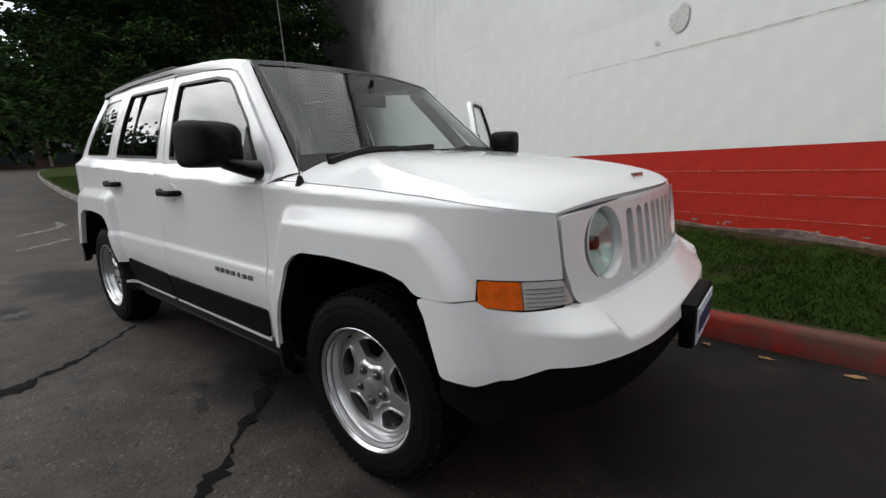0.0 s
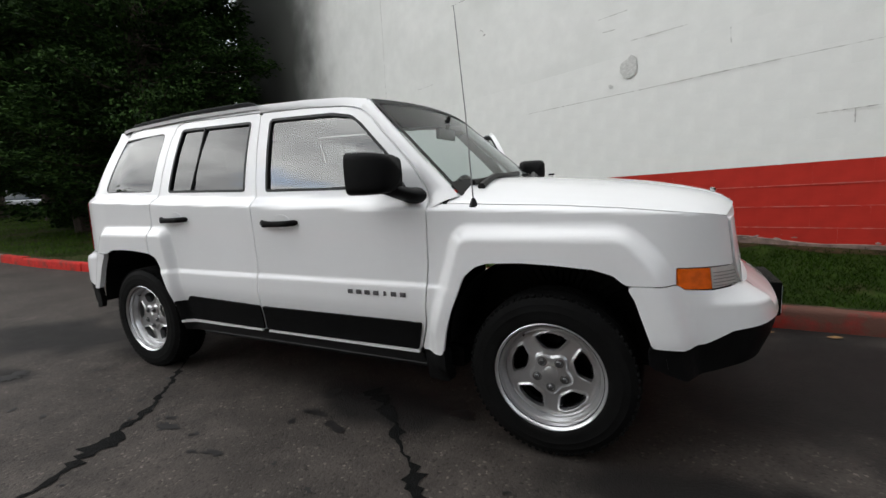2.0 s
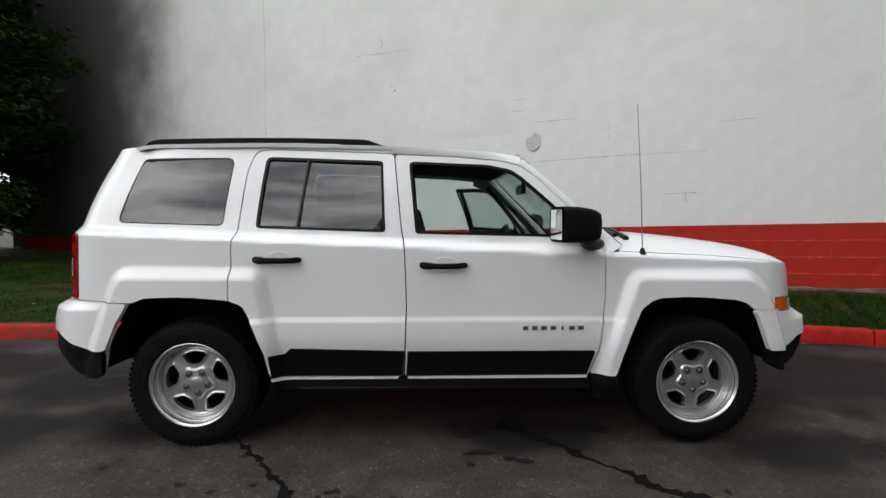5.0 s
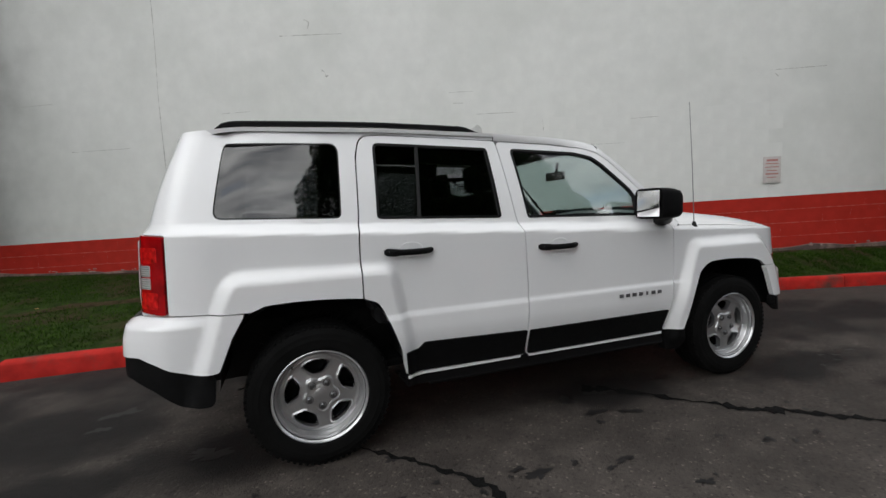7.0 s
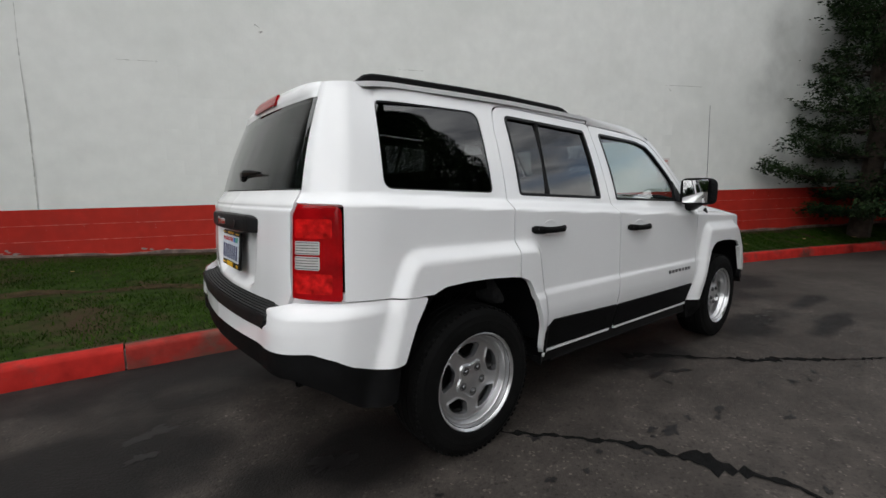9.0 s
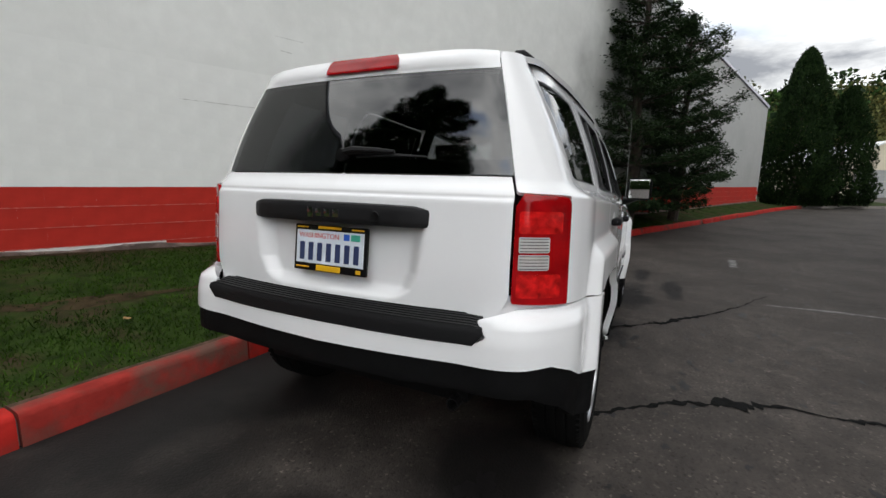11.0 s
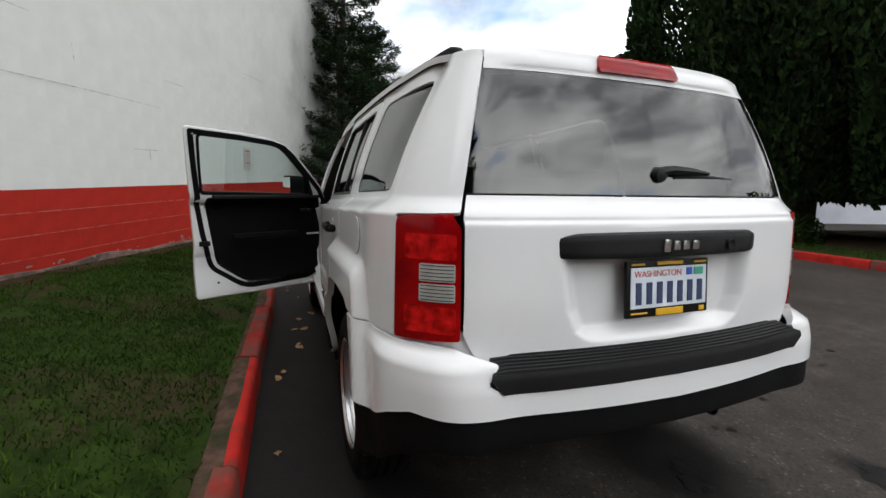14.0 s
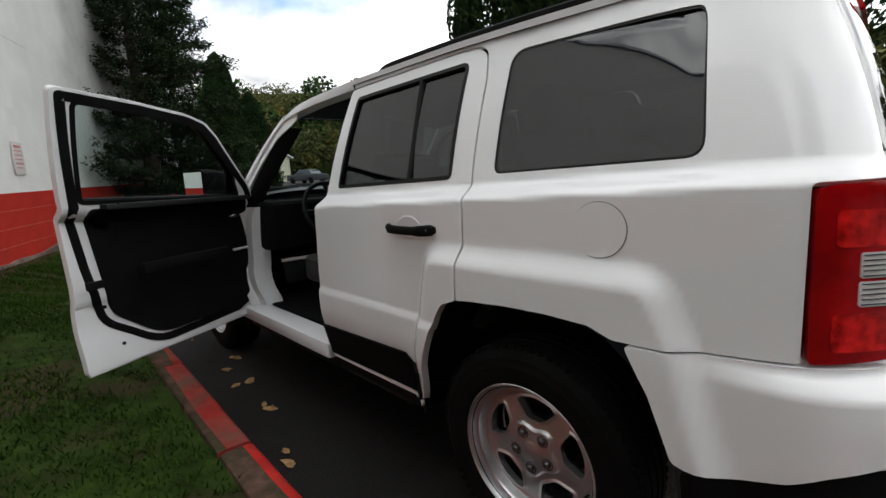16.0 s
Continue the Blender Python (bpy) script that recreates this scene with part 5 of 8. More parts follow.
for k, (pts, w) in enumerate(HL):
    wall_strip("wall_crack", pts, w, HAIRLINE, "fine grey crack in the wall's white paint", "crack", 400 + k)


def wall_blot(name, s, z, rs, rz, mt, seed, label, cat, out=0.008):
    r = np.random.default_rng(seed)
    n = 36
    ph = r.uniform(0, 6.28, 5)
    v = [(*wall_at(s, -out - 0.003), z)]
    for k in range(n):
        a = 2 * math.pi * k / n
        f = 1 + sum(0.13 / (j + 1) * math.sin((j + 2) * a + ph[j]) for j in range(5)) + r.normal(0, 0.04)
        v.append((*wall_at(s + rs * f * math.cos(a), -out), z + rz * f * math.sin(a)))
    return tagged(piece(name, mesh_of(name, v, [(0, 1 + k, 1 + (k + 1) % n) for k in range(n)], mt)), label, cat, kind="stuff")


for k in range(1, 4):
    wall_strip("mortar_line", [(s, red_top(s) - 0.2 * k) for s in (-9.0, -3.0, 2.0, 8.0, 16.0, 25.0)], 0.0035, JOINTRED, "pale mortar line across the red band", "mortar", 600 + k, 0.004)
FLAKE = mat("bare_flaked_patch", (0.28, 0.21, 0.19), 0.9, vary=0.45, scale=25, bump=0.4, bscale=60)
r_ = np.random.default_rng(91)
for k, (s, n, w) in enumerate([(-4.73, 3, 0.10), (-4.11, 4, 0.12), (-3.26, 7, 0.22), (-3.0, 3, 0.10), (-1.6, 3, 0.2), (0.3, 4, 0.12), (1.16, 5, 0.15), (1.5, 3, 0.15), (2.84, 4, 0.1), (3.43, 5, 0.2), (3.72, 4, 0.15), (4.62, 6, 0.12), (4.8, 4, 0.1), (5.07, 3, 0.08), (7.2, 3, 0.2), (8.0, 3, 0.15)]):
    for j in range(n):
        a = s + r_.normal(0, w)
        wall_blot("paint_flake", a, wall_foot(a) + 0.045 + abs(r_.normal(0, 0.022)), r_.uniform(0.008, 0.034), r_.uniform(0.005, 0.015), FLAKE, 700 + 20 * k + j, "pale spot where the red paint has flaked off", "patch", 0.026)
wall_blot("plaster_edge", 2.28, 2.33, 0.116, 0.106, HAIRLINE, 5, "dark rim of a plaster repair on the wall", "patch", 0.006)
wall_blot("plaster_patch", 2.28, 2.33, 0.112, 0.102, PLASTER, 5, "rough grey plaster repair on the white wall", "patch", 0.0085)
wall_blot("plaster_patch", 2.06, 2.16, 0.03, 0.025, PLASTER, 6, "small grey plaster spot on the white wall", "patch", 0.008)


# ---- the car's skin ----
# Plan stations along half of the outline, from the front's middle round the side to the tail's middle; along the doors a station is its x.
K_U = [-2.75, -2.50, -2.30, -2.12, -2.02, -1.92, -1.80, -1.6, -1.2, -0.8, -0.4, 0.0, 0.4, 0.8, 1.2, 1.6, 1.72, 1.84, 1.94, 2.04, 2.2, 2.45, 2.75]
SIDE_X = [-1.6, -1.2, -0.8, -0.4, 0.0, 0.4, 0.8, 1.2, 1.6]
LOW = [(-2.12, 0), (-2.11, 0.22), (-2.09, 0.42), (-2.055, 0.635), (-2.01, 0.71), (-1.93, 0.785), (-1.80, 0.825)] + list(zip(SIDE_X, [0.836, 0.840, 0.840, 0.840, 0.840, 0.840, 0.840, 0.838, 0.826])) + [
    (1.73, 0.815), (1.85, 0.765), (1.93, 0.70), (1.985, 0.63), (2.02, 0.44), (2.045, 0.22), (2.055, 0)]
MID = [(-2.08, 0), (-2.072, 0.22), (-2.055, 0.42), (-2.022, 0.63), (-1.985, 0.70), (-1.91, 0.772), (-1.80, 0.812)] + list(zip(SIDE_X, [0.822, 0.832, 0.836, 0.837, 0.837, 0.836, 0.833, 0.825, 0.804])) + [
    (1.725, 0.785), (1.82, 0.74), (1.88, 0.685), (1.915, 0.63), (1.945, 0.44), (1.965, 0.22), (1.972, 0)]
TOP = [(-1.922, 0), (-1.919, 0.18), (-1.907, 0.36), (-1.882, 0.518), (-1.850, 0.562), (-1.782, 0.595), (-1.695, 0.611)] + list(zip(SIDE_X, [0.640, 0.664, 0.675, 0.680, 0.680, 0.673, 0.664, 0.654, 0.640])) + [
    (1.70, 0.60), (1.78, 0.56), (1.83, 0.50), (1.86, 0.44), (1.88, 0.30), (1.89, 0.15), (1.9, 0)]
SHEET_SIDE = -1.0
SCREEN = ((0.935, 0.745, 1.050), (0.415, 0.600, 1.535))
DOOR_SWING = -64.5
FLARE_F = rounded([(0.770, 0.25), (0.795, 0.48), (0.885, 0.76, 0.4), (0.940, 0.936, 0.11), (1.60, 0.932, 0.15), (1.715, 0.80, 0.3), (1.80, 0.55), (1.86, 0.25)], 0.1, 10)
FLARE_R = rounded([(-0.835, 0.25), (-0.862, 0.54), (-0.905, 0.78, 0.3), (-0.935, 0.940, 0.13), (-1.680, 0.944, 0.12), (-1.745, 0.79, 0.3), (-1.83, 0.50), (-1.89, 0.25)], 0.1, 10)


def belt(u):
    return 1.035 - 0.040 * np.clip(u, -1.9, 1.9)


def signed(pts, poly):
    return np.where(inside(pts, poly), 1, -1) * off_edge(pts, poly)


def skin(u, z):
    """The left half of the body's outside."""
    u, z = np.asarray(u, float), np.asarray(z, float)
    lo, mi, to = (hermite(K_U, L, u) for L in (LOW, MID, TOP))
    zb = belt(u)
    t1 = np.clip((z - 0.45) / (zb - 0.45), -0.6, 1)[:, None]
    t2 = np.clip((z - zb) / (1.55 - zb), 0, 1.25)[:, None]
    e = 1e-3
    tan = hermite(K_U, MID, u + e) - hermite(K_U, MID, u - e)
    nr = np.stack([-tan[:, 1], tan[:, 0]], 1)
    nr /= np.linalg.norm(nr, axis=1, keepdims=True)
    xy = lo + (mi - lo) * t1 + (to - mi) * t2
    flank = 1 - sstep(1.70, 1.95, np.abs(u))
    off = -(0.024 + 0.025 * flank) * sstep(-0.006, 0.050, z - zb) + 0.014 * np.sin(math.pi * np.clip(t2[:, 0], 0, 1))
    door = sstep(-1.5, -0.95, u) * (1 - sstep(0.80, 1.0, u))
    off += door * (0.010 * (1 - sstep(0.662, 0.688, z)) - 0.038 * sstep(0.60, 0.36, z))
    q = np.stack([u, z], 1)
    for F in (FLARE_F, FLARE_R):
        d = signed(q, F)
        off += 0.042 * sstep(-0.010, 0.062, d)
    xy = xy + nr * off[:, None]
    return np.stack([xy[:, 0], xy[:, 1], z], 1)


def skin_l(u, z):
    return skin(u, z)


def skin_r(u, z):
    return skin(u, z) * [1, -1, 1]


def tail(q, z):
    """The tail's skin across its whole width; q grows to the left."""
    p = skin(-(2.75 - np.abs(q)), z)
    p[:, 1] *= np.where(q < 0, -1, 1)
    return p


def nose(q, z):
    p = skin(2.75 - np.abs(q), z)
    p[:, 1] *= np.where(q < 0, -1, 1)
    return p


def outward(A):
    return np.stack([A[:, 0] * 0.25 + 1e-6, A[:, 1], 0 * A[:, 0]], 1)


def sideward(A):
    return np.stack([0 * A[:, 0], A[:, 1], 0 * A[:, 0]], 1)


ARCH_F = [(0.878, 0.40), (0.90, 0.487), (0.928, 0.577), (0.953, 0.638), (0.99, 0.729), (1.04, 0.771), (1.09, 0.788), (1.224, 0.793), (1.344, 0.788), (1.483, 0.776), (1.549, 0.757), (1.589, 0.7215), (1.617, 0.671), (1.66, 0.536)]
ARCH_R = [(-1.72, 0.53), (-1.695, 0.594), (-1.666, 0.665), (-1.629, 0.726), (-1.581, 0.768), (-1.524, 0.791), (-1.408, 0.797), (-1.286, 0.795), (-1.159, 0.786), (-1.093, 0.776), (-1.039, 0.755), (-1.013, 0.713), (-0.977, 0.631), (-0.933, 0.508), (-0.913, 0.37)]

suv = new("suv")
suv.empty_display_size = 0.3
tagged(suv, "white compact off-road car with black cladding, driver's door standing open", "car")

FWIN = [(-0.170, 1.113, 0.02), (-0.211, 1.504, 0.03), (0.218, 1.487, 0.15), (0.345, 1.462, 0.10), (0.41, 1.416, 0.12), (0.59, 1.25, 0.2), (0.662, 1.095, 0.02)]
RWIN = [(-0.328, 1.120, 0.02), (-0.351, 1.506, 0.025), (-0.984, 1.528, 0.035), (-1.003, 1.141, 0.025)]
QWIN = [(-1.171, 1.152, 0.03), (-1.154, 1.524, 0.05), (-1.748, 1.520, 0.045), (-1.733, 1.168, 0.05)]
FDOOR = [(-0.226, 0.366, 0.02), (-0.212, 0.75, 0.2), (-0.222, 1.036, 0.05), (-0.241, 1.13, 0.1), (-0.287, 1.543, 0.025), (0.05, 1.529, 0.3), (0.290, 1.508, 0.12), (0.385, 1.484, 0.10), (0.47, 1.424, 0.15), (0.623, 1.275, 0.3), (0.728, 1.168, 0.15),
         (0.794, 1.07, 0.06), (0.812, 1.015, 0.02), (0.812, 0.78, 0.2), (0.785, 0.50, 0.2), (0.742, 0.368, 0.03)]
RDOOR = [(-0.233, 0.366, 0.02), (-0.218, 0.75, 0.2), (-0.228, 1.036, 0.05), (-0.247, 1.13, 0.1), (-0.293, 1.546, 0.025), (-0.93, 1.567, 0.2), (-1.045, 1.562, 0.07), (-1.072, 1.45, 0.15), (-1.087, 1.16, 0.15), (-1.100, 1.05, 0.05), (-1.100, 0.778, 0.01)] + [(x, z, 0.05) for x, z in ARCH_R[10:]]
CLAD_F = [(-0.220, 0.372), (-0.210, 0.507), (0.768, 0.507), (0.732, 0.374)]
CLAD_R = [(-0.238, 0.372), (-0.228, 0.509), (-0.81, 0.526), (-0.845, 0.494), (-0.915, 0.494), (-0.904, 0.376)]


def lifted(P, d):
    """The surface P, moved outward by d."""
    def f(u, z):
        e = 1e-3
        a = P(u, z)
        n = np.cross(P(u + e, z) - P(u - e, z), P(u, z + e) - P(u, z - e))
        n /= np.linalg.norm(n, axis=1, keepdims=True)
        s = np.sign((n * np.stack([a[:, 0] * 0.25, a[:, 1], 0 * a[:, 0]], 1)).sum(1))
        return a + d * n * s[:, None]
    return f


def shrunk(poly, w):
    """A closed outline drawn in by w all round."""
    p = np.asarray(poly, float)
    keep = np.linalg.norm(p - np.roll(p, 1, 0), axis=1) > 1e-6
    p = p[keep]
    a, b = p - np.roll(p, 1, 0), np.roll(p, -1, 0) - p
    a, b = a / np.linalg.norm(a, axis=1, keepdims=True), b / np.linalg.norm(b, axis=1, keepdims=True)
    t = a + b
    t /= np.linalg.norm(t, axis=1, keepdims=True)
    n = np.stack([-t[:, 1], t[:, 0]], 1)
    area = np.sum(p[:, 0] * np.roll(p[:, 1], -1) - np.roll(p[:, 0], -1) * p[:, 1])
    k = 1 / np.maximum(0.5, (n * np.stack([-a[:, 1], a[:, 0]], 1)).sum(1))
    return p + n * (w * k * (1 if area > 0 else -1))[:, None]


def ring_frame(name, poly, P, parent, w=0.013, mats=(TRIM, TRIM), d=0.003, step=0.03, label=""):
    """A rubber or painted surround along a window's edge."""
    inner = rounded(poly, 0.02)
    return piece(name, panel_mesh(name, inner, [shrunk(inner, w)], lifted(P, d), sideward, mats, step, 0.02), parent, label)


def pane(name, poly, P, parent, mt, inset, label="", over=0.010, thick=0.004, n=(22, 14)):
    """A sheet of glass on an even grid that fills an opening and tucks in behind its edges."""
    q = shrunk(rounded(poly, 0.02, 3), -over)
    rows = []
    lo, hi = q[:, 1].min(), q[:, 1].max()
    for f in np.linspace(0, 1, n[1]):
        z = min(max(lo + (hi - lo) * f, lo + 1e-4), hi - 1e-4)
        xs = []
        for i in range(len(q)):
            (x1, z1), (x2, z2) = q[i - 1], q[i]
            if (z1 > z) != (z2 > z):
                xs.append(x1 + (x2 - x1) * (z - z1) / (z2 - z1))
        u = np.linspace(min(xs), max(xs), n[0])
        rows.append((u, np.full(n[0], z)))
    front = [lifted(P, -inset)(u, z) for u, z in rows]
    back = [lifted(P, -inset - thick)(u, z) for u, z in rows]
    verts = [p for r in front + back for p in r]
    k, m = n
    o = k * m
    faces = []
    for i in range(m - 1):
        for j in range(k - 1):
            a = i * k + j
            faces += [(a, a + 1, a + 1 + k, a + k), (o + a + k, o + a + k + 1, o + a + 1, o + a)]
    edge = [j for j in range(k)] + [i * k + k - 1 for i in range(1, m)] + [(m - 1) * k + j for j in range(k - 2, -1, -1)] + [i * k for i in range(m - 2, 0, -1)]
    for a, b in zip(edge, edge[1:] + edge[:1]):
        faces.append((b, a, o + a, o + b))
    bm = bmesh.new()
    inner = [k % 2 if k < 2 * (m - 1) * (n[0] - 1) else 0 for k in range(len(faces))]
    bm.from_mesh(mesh_of(name, verts, faces, [mt, INNER], inner, True, None))
    return bm_piece(name, bm, [mt, INNER], parent, label, sharp=40)


def pull_handle(P, x0, x1, z, parent, mirror):
    """A black grab handle with a fuller lock end, over a shallow cup in the paint."""
    bm = bmesh.new()
    k = 19
    xs = np.linspace(x0, x1, k)
    pts = P(xs, np.full(k, z))
    rows = []
    for i, p in enumerate(pts):
        f = i / (k - 1)
        end = min(1.0, min(f, 1 - f) / 0.05)
        stand = 0.006 + 0.026 * sstep(0.0, 0.20, min(f, 1 - f))
        half = (0.0148 + 0.0035 * sstep(0.72, 0.80, f if x1 < x0 else 1 - f)) * (0.55 + 0.45 * math.sqrt(end))
        deep = 0.010 + 0.002 * end
        rows.append([bm.verts.new((p[0], p[1] + mirror * (stand + deep * math.copysign(abs(math.cos(a)) ** 0.7, math.cos(a))), z - 0.004 * math.sin(math.pi * f) + half * math.copysign(abs(math.sin(a)) ** 0.7, math.sin(a)))) for a in (2 * math.pi * j / 12 for j in range(12))])
    for a, b in zip(rows, rows[1:]):
        for j in range(12):
            bm.faces.new((a[j], a[(j + 1) % 12], b[(j + 1) % 12], b[j]))
    bm.faces.new(rows[0])
    bm.faces.new(rows[-1])
    h = bm_piece("door_handle", bm, BLACK, parent, "black plastic pull handle", sharp=50)
    xm = x0 + 0.55 * (x1 - x0)
    c = P(np.array([xm]), np.array([z]))[0]
    bm = bmesh.new()
    add_lathe(bm, [(0.062, 0.0008), (0.060, 0.0030), (0.056, 0.0034), (0.046, 0.0012), (0.0, 0.0010)], 36,
              Matrix.Translation((c[0], c[1], z + 0.004)) @ Matrix.Rotation(radians(-90 * mirror), 4, "X") @ Matrix.Diagonal((1.0, 0.62, 1, 1)))
    bm_piece("handle_cup", bm, PAINT, parent)
    p = P(np.array([x0 + 0.10 * (x1 - x0)]), np.array([z]))[0]
    bm = bmesh.new()
    add_lathe(bm, [(0.0, 0.0032), (0.006, 0.003), (0.0075, 0.0)], 14, Matrix.Translation((p[0], p[1] + mirror * 0.0245, z + 0.001)) @ Matrix.Rotation(radians(-90 * mirror), 4, "X"))
    bm_piece("key_lock", bm, BADGE, h, "small metal key lock")


def side_of_car(P, mirror, open_door):
    tag = "left" if mirror > 0 else "right"
    # wing
    wing = [(0.792, 0.50, 0), (0.818, 0.78, 0.2), (0.818, 1.018, 0.01), (0.90, 1.021, 0.05), (1.35, 1.001, 0.2), (1.577, 0.985, 0.2), (1.75, 0.966, 0.2), (2.004, 0.9405, 0.01), (2.010, 0.80, 0.01), (2.008, 0.774, 0), (1.743, 0.778, 0.008),
            (1.743, 0.7215, 0)] + [(x, z, 0.04) for x, z in ARCH_F[::-1][2:]] + [(0.868, 0.376, 0.01), (0.752, 0.376, 0.01)]
    wing_ob = piece("wing", panel_mesh("wing", rounded(wing, 0.0), [], P, outward, (PAINT, CABIN), 0.0105), suv)
    # rear quarter
    quarter = [(-0.300, 1.553, 0.005), (-0.93, 1.574, 0.2), (-1.050, 1.569, 0.07), (-1.079, 1.45, 0.15), (-1.094, 1.16, 0.15), (-1.107, 1.05, 0.05), (-1.107, 0.780, 0)] + [(x, z, 0.04) for x, z in ARCH_R[8:3:-1]] + [
        (-1.605, 0.7685, 0), (-1.70, 0.770, 0), (-1.905, 0.774, 0.005), (-1.907, 1.112, 0.015), (-2.108, 1.118, 0.01), (-2.112, 1.574, 0.03), (-1.60, 1.600, 0.3), (-0.9, 1.602, 0.3), (-0.300, 1.588, 0.01)]
    piece("rear_quarter", panel_mesh("rear_quarter", rounded(quarter, 0.0), [rounded(QWIN, 0.05)], P, outward, (PAINT, CABIN), 0.0125), suv)
    pane("quarter_window", QWIN, P, suv, TINT, 0.0035, "dark tinted side window")
    ring_frame("window_seal", QWIN, P, suv, 0.007, (TRIM, TRIM), -0.0025)
    # doors
    for kind, outline, win, clad in (("front_door", FDOOR, FWIN, CLAD_F), ("rear_door", RDOOR, RWIN, CLAD_R)):
        front = kind == "front_door"
        M = None
        if front and open_door:
            h = Vector((0.74, 0.77, 0))
            M = Matrix.Translation(h) @ Matrix.Rotation(radians(DOOR_SWING), 4, "Z") @ Matrix.Translation(-h)
        d = piece(kind, panel_mesh(kind, rounded(outline, 0.01), [rounded(win, 0.03)], P, sideward, (PAINT, PAINT if front and open_door else CABIN), 0.020 if front else 0.014, 0.03), suv,
                  "white door standing open, black lining" if M else "", M)
        pane("window_pane", win, P, d, CLEARG if front else TINT, 0.010, "light clear door glass" if front else "dark tinted door glass")
        ring_frame("window_seal", win, P, d, 0.0135, (TRIM, TRIM), 0.002)
        piece("cladding", panel_mesh("cladding", rounded(clad, 0.008), [], lifted(P, 0.009), sideward, (BLACK, BLACK), 0.03, 0.012), d, "black plastic lower door cladding")
        foot = [(min(p[0] for p in clad) + 0.012, 0.3545), (min(p[0] for p in clad) + 0.008, 0.3685), (max(p[0] for p in clad) - 0.030, 0.3685), (max(p[0] for p in clad) - 0.036, 0.3545)]
        piece("door_lip", panel_mesh("door_lip", np.array(foot), [], lifted(P, 0.004), sideward, (PAINT, PAINT), 0.04, 0.012), d, "thin white lip under the cladding")
        if front:
            pull_handle(P, -0.147, 0.098, 0.955, d, mirror)
            xs = np.linspace(0.398, 0.734, 8)
            for i in range(7):
                c = P(np.array([xs[i]]), np.array([0.630]))[0]
                bm = bmesh.new()
                add_box(bm, (xs[i], c[1] + mirror * 0.003, 0.630), (0.027 if i != 4 else 0.010, 0.006, 0.021), 0.002)
                bm_piece("badge_bar", bm, BADGE, d, "small grey metal badge bar")
            door_mirror(d, mirror)
        else:
            pull_handle(P, -0.990, -0.748, 0.983, d, mirror)
            bm = bmesh.new()
            for z0, z1, x0, x1 in ((1.135, 1.512, -0.787, -0.752),):
                a, b = P(np.array([x0]), np.array([z0]))[0], P(np.array([x1]), np.array([z1]))[0]
                add_tube(bm, [a - Vector((0, mirror * 0.006, 0)), b - Vector((0, mirror * 0.006, 0))], 0.011, 6)
            bm_piece("divider_bar", bm, TRIM, d, "black upright bar in the window")
        if M:
            open_door_lining(d, P)
    # sill under the doors
    sill = [(-0.90, 0.30), (-0.91, 0.352), (0.745, 0.352), (0.76, 0.30)]
    piece("sill", panel_mesh("sill", rounded(sill, 0.01), [], lifted(P, -0.012), sideward, (TRIM, TRIM), 0.05, 0.12), suv)
    bm = bmesh.new()
    a = P(np.linspace(-0.78, 0.76, 6), np.full(6, 0.30))
    add_tube(bm, [Vector(p) - Vector((0, mirror * 0.03, 0.0)) for p in a], 0.02, 8)
    bm_piece("sill_flange", bm, TRIM, suv)
    # wheel-arch liners
    for arch, xc in ((ARCH_F, 1.3175), (ARCH_R, -1.3175)):
        rows = []
        for yy in (0.868, 0.70, 0.50):
            row = []
            for k in range(25):
                a = math.pi * (k / 24)
                r = 0.415
                row.append((xc + r * math.cos(a), mirror * (yy - 0.02), max(0.335 + 0.492 * math.sin(a) ** 0.75, 0.43)))
            rows.append(row)
        rows.append([(xc + 0.4 * (k / 12 - 1), mirror * 0.48, 0.30) for k in range(25)])
        piece("arch_liner", loft_mesh("arch_liner", rows, TRIM), suv)
    # flaps below the flares
    for x0, x1, z0, z1 in ((0.755, 0.885, 0.24, 0.40),):
        piece("arch_skirt", panel_mesh("arch_skirt", rounded([(x0 + 0.02, z0), (x0, z1), (x1 - 0.005, z1), (x1 + 0.0, z0)], 0.02), [], lifted(P, -0.004), sideward, (BLACK, BLACK), 0.04, 0.05), suv)
    # tail lamp
    lamp = [(-1.913, 0.776, 0.01), (-1.913, 1.106, 0.03), (-2.085, 1.112, 0.005), (-2.112, 1.075, 0.005), (-2.112, 0.782, 0.01)]
    lo = piece("tail_lamp", panel_mesh("tail_lamp", rounded(lamp, 0.01), [], lifted(P, 0.006), outward, (REDD, TRIM), 0.02, 0.03), suv, "red wrap-round tail lamp with two clear bands")
    for z0, z1 in ((0.885, 0.932), (0.938, 0.985)):
        rect = [(-1.985, z0), (-1.985, z1), (-2.095, z1), (-2.095, z0)]
        piece("clear_band", panel_mesh("clear_band", rounded(rect, 0.006), [], lifted(P, 0.0085), outward, (CLEARL, CLEARL), 0.02, 0.004), lo, "clear ribbed reversing lens")
        for k in range(5):
            zz = z0 + (z1 - z0) * (k + 0.5) / 5
            piece("rib", panel_mesh("rib", rounded([(-1.989, zz - 0.0011), (-1.989, zz + 0.0011), (-2.091, zz + 0.0011), (-2.091, zz - 0.0011)], 0), [], lifted(P, 0.0105), outward, (DARKMETAL, DARKMETAL), 0.02, 0.003), lo)
    for z0, z1, mt in ((0.995, 1.062, REDL), (0.800, 0.872, REDL)):
        rect = [(-1.945, z0), (-1.945, z1), (-2.098, z1), (-2.098, z0)]
        piece("inner_lens", panel_mesh("inner_lens", rounded(rect, 0.012), [], lifted(P, 0.0075), outward, (mt, mt), 0.02, 0.003), lo)
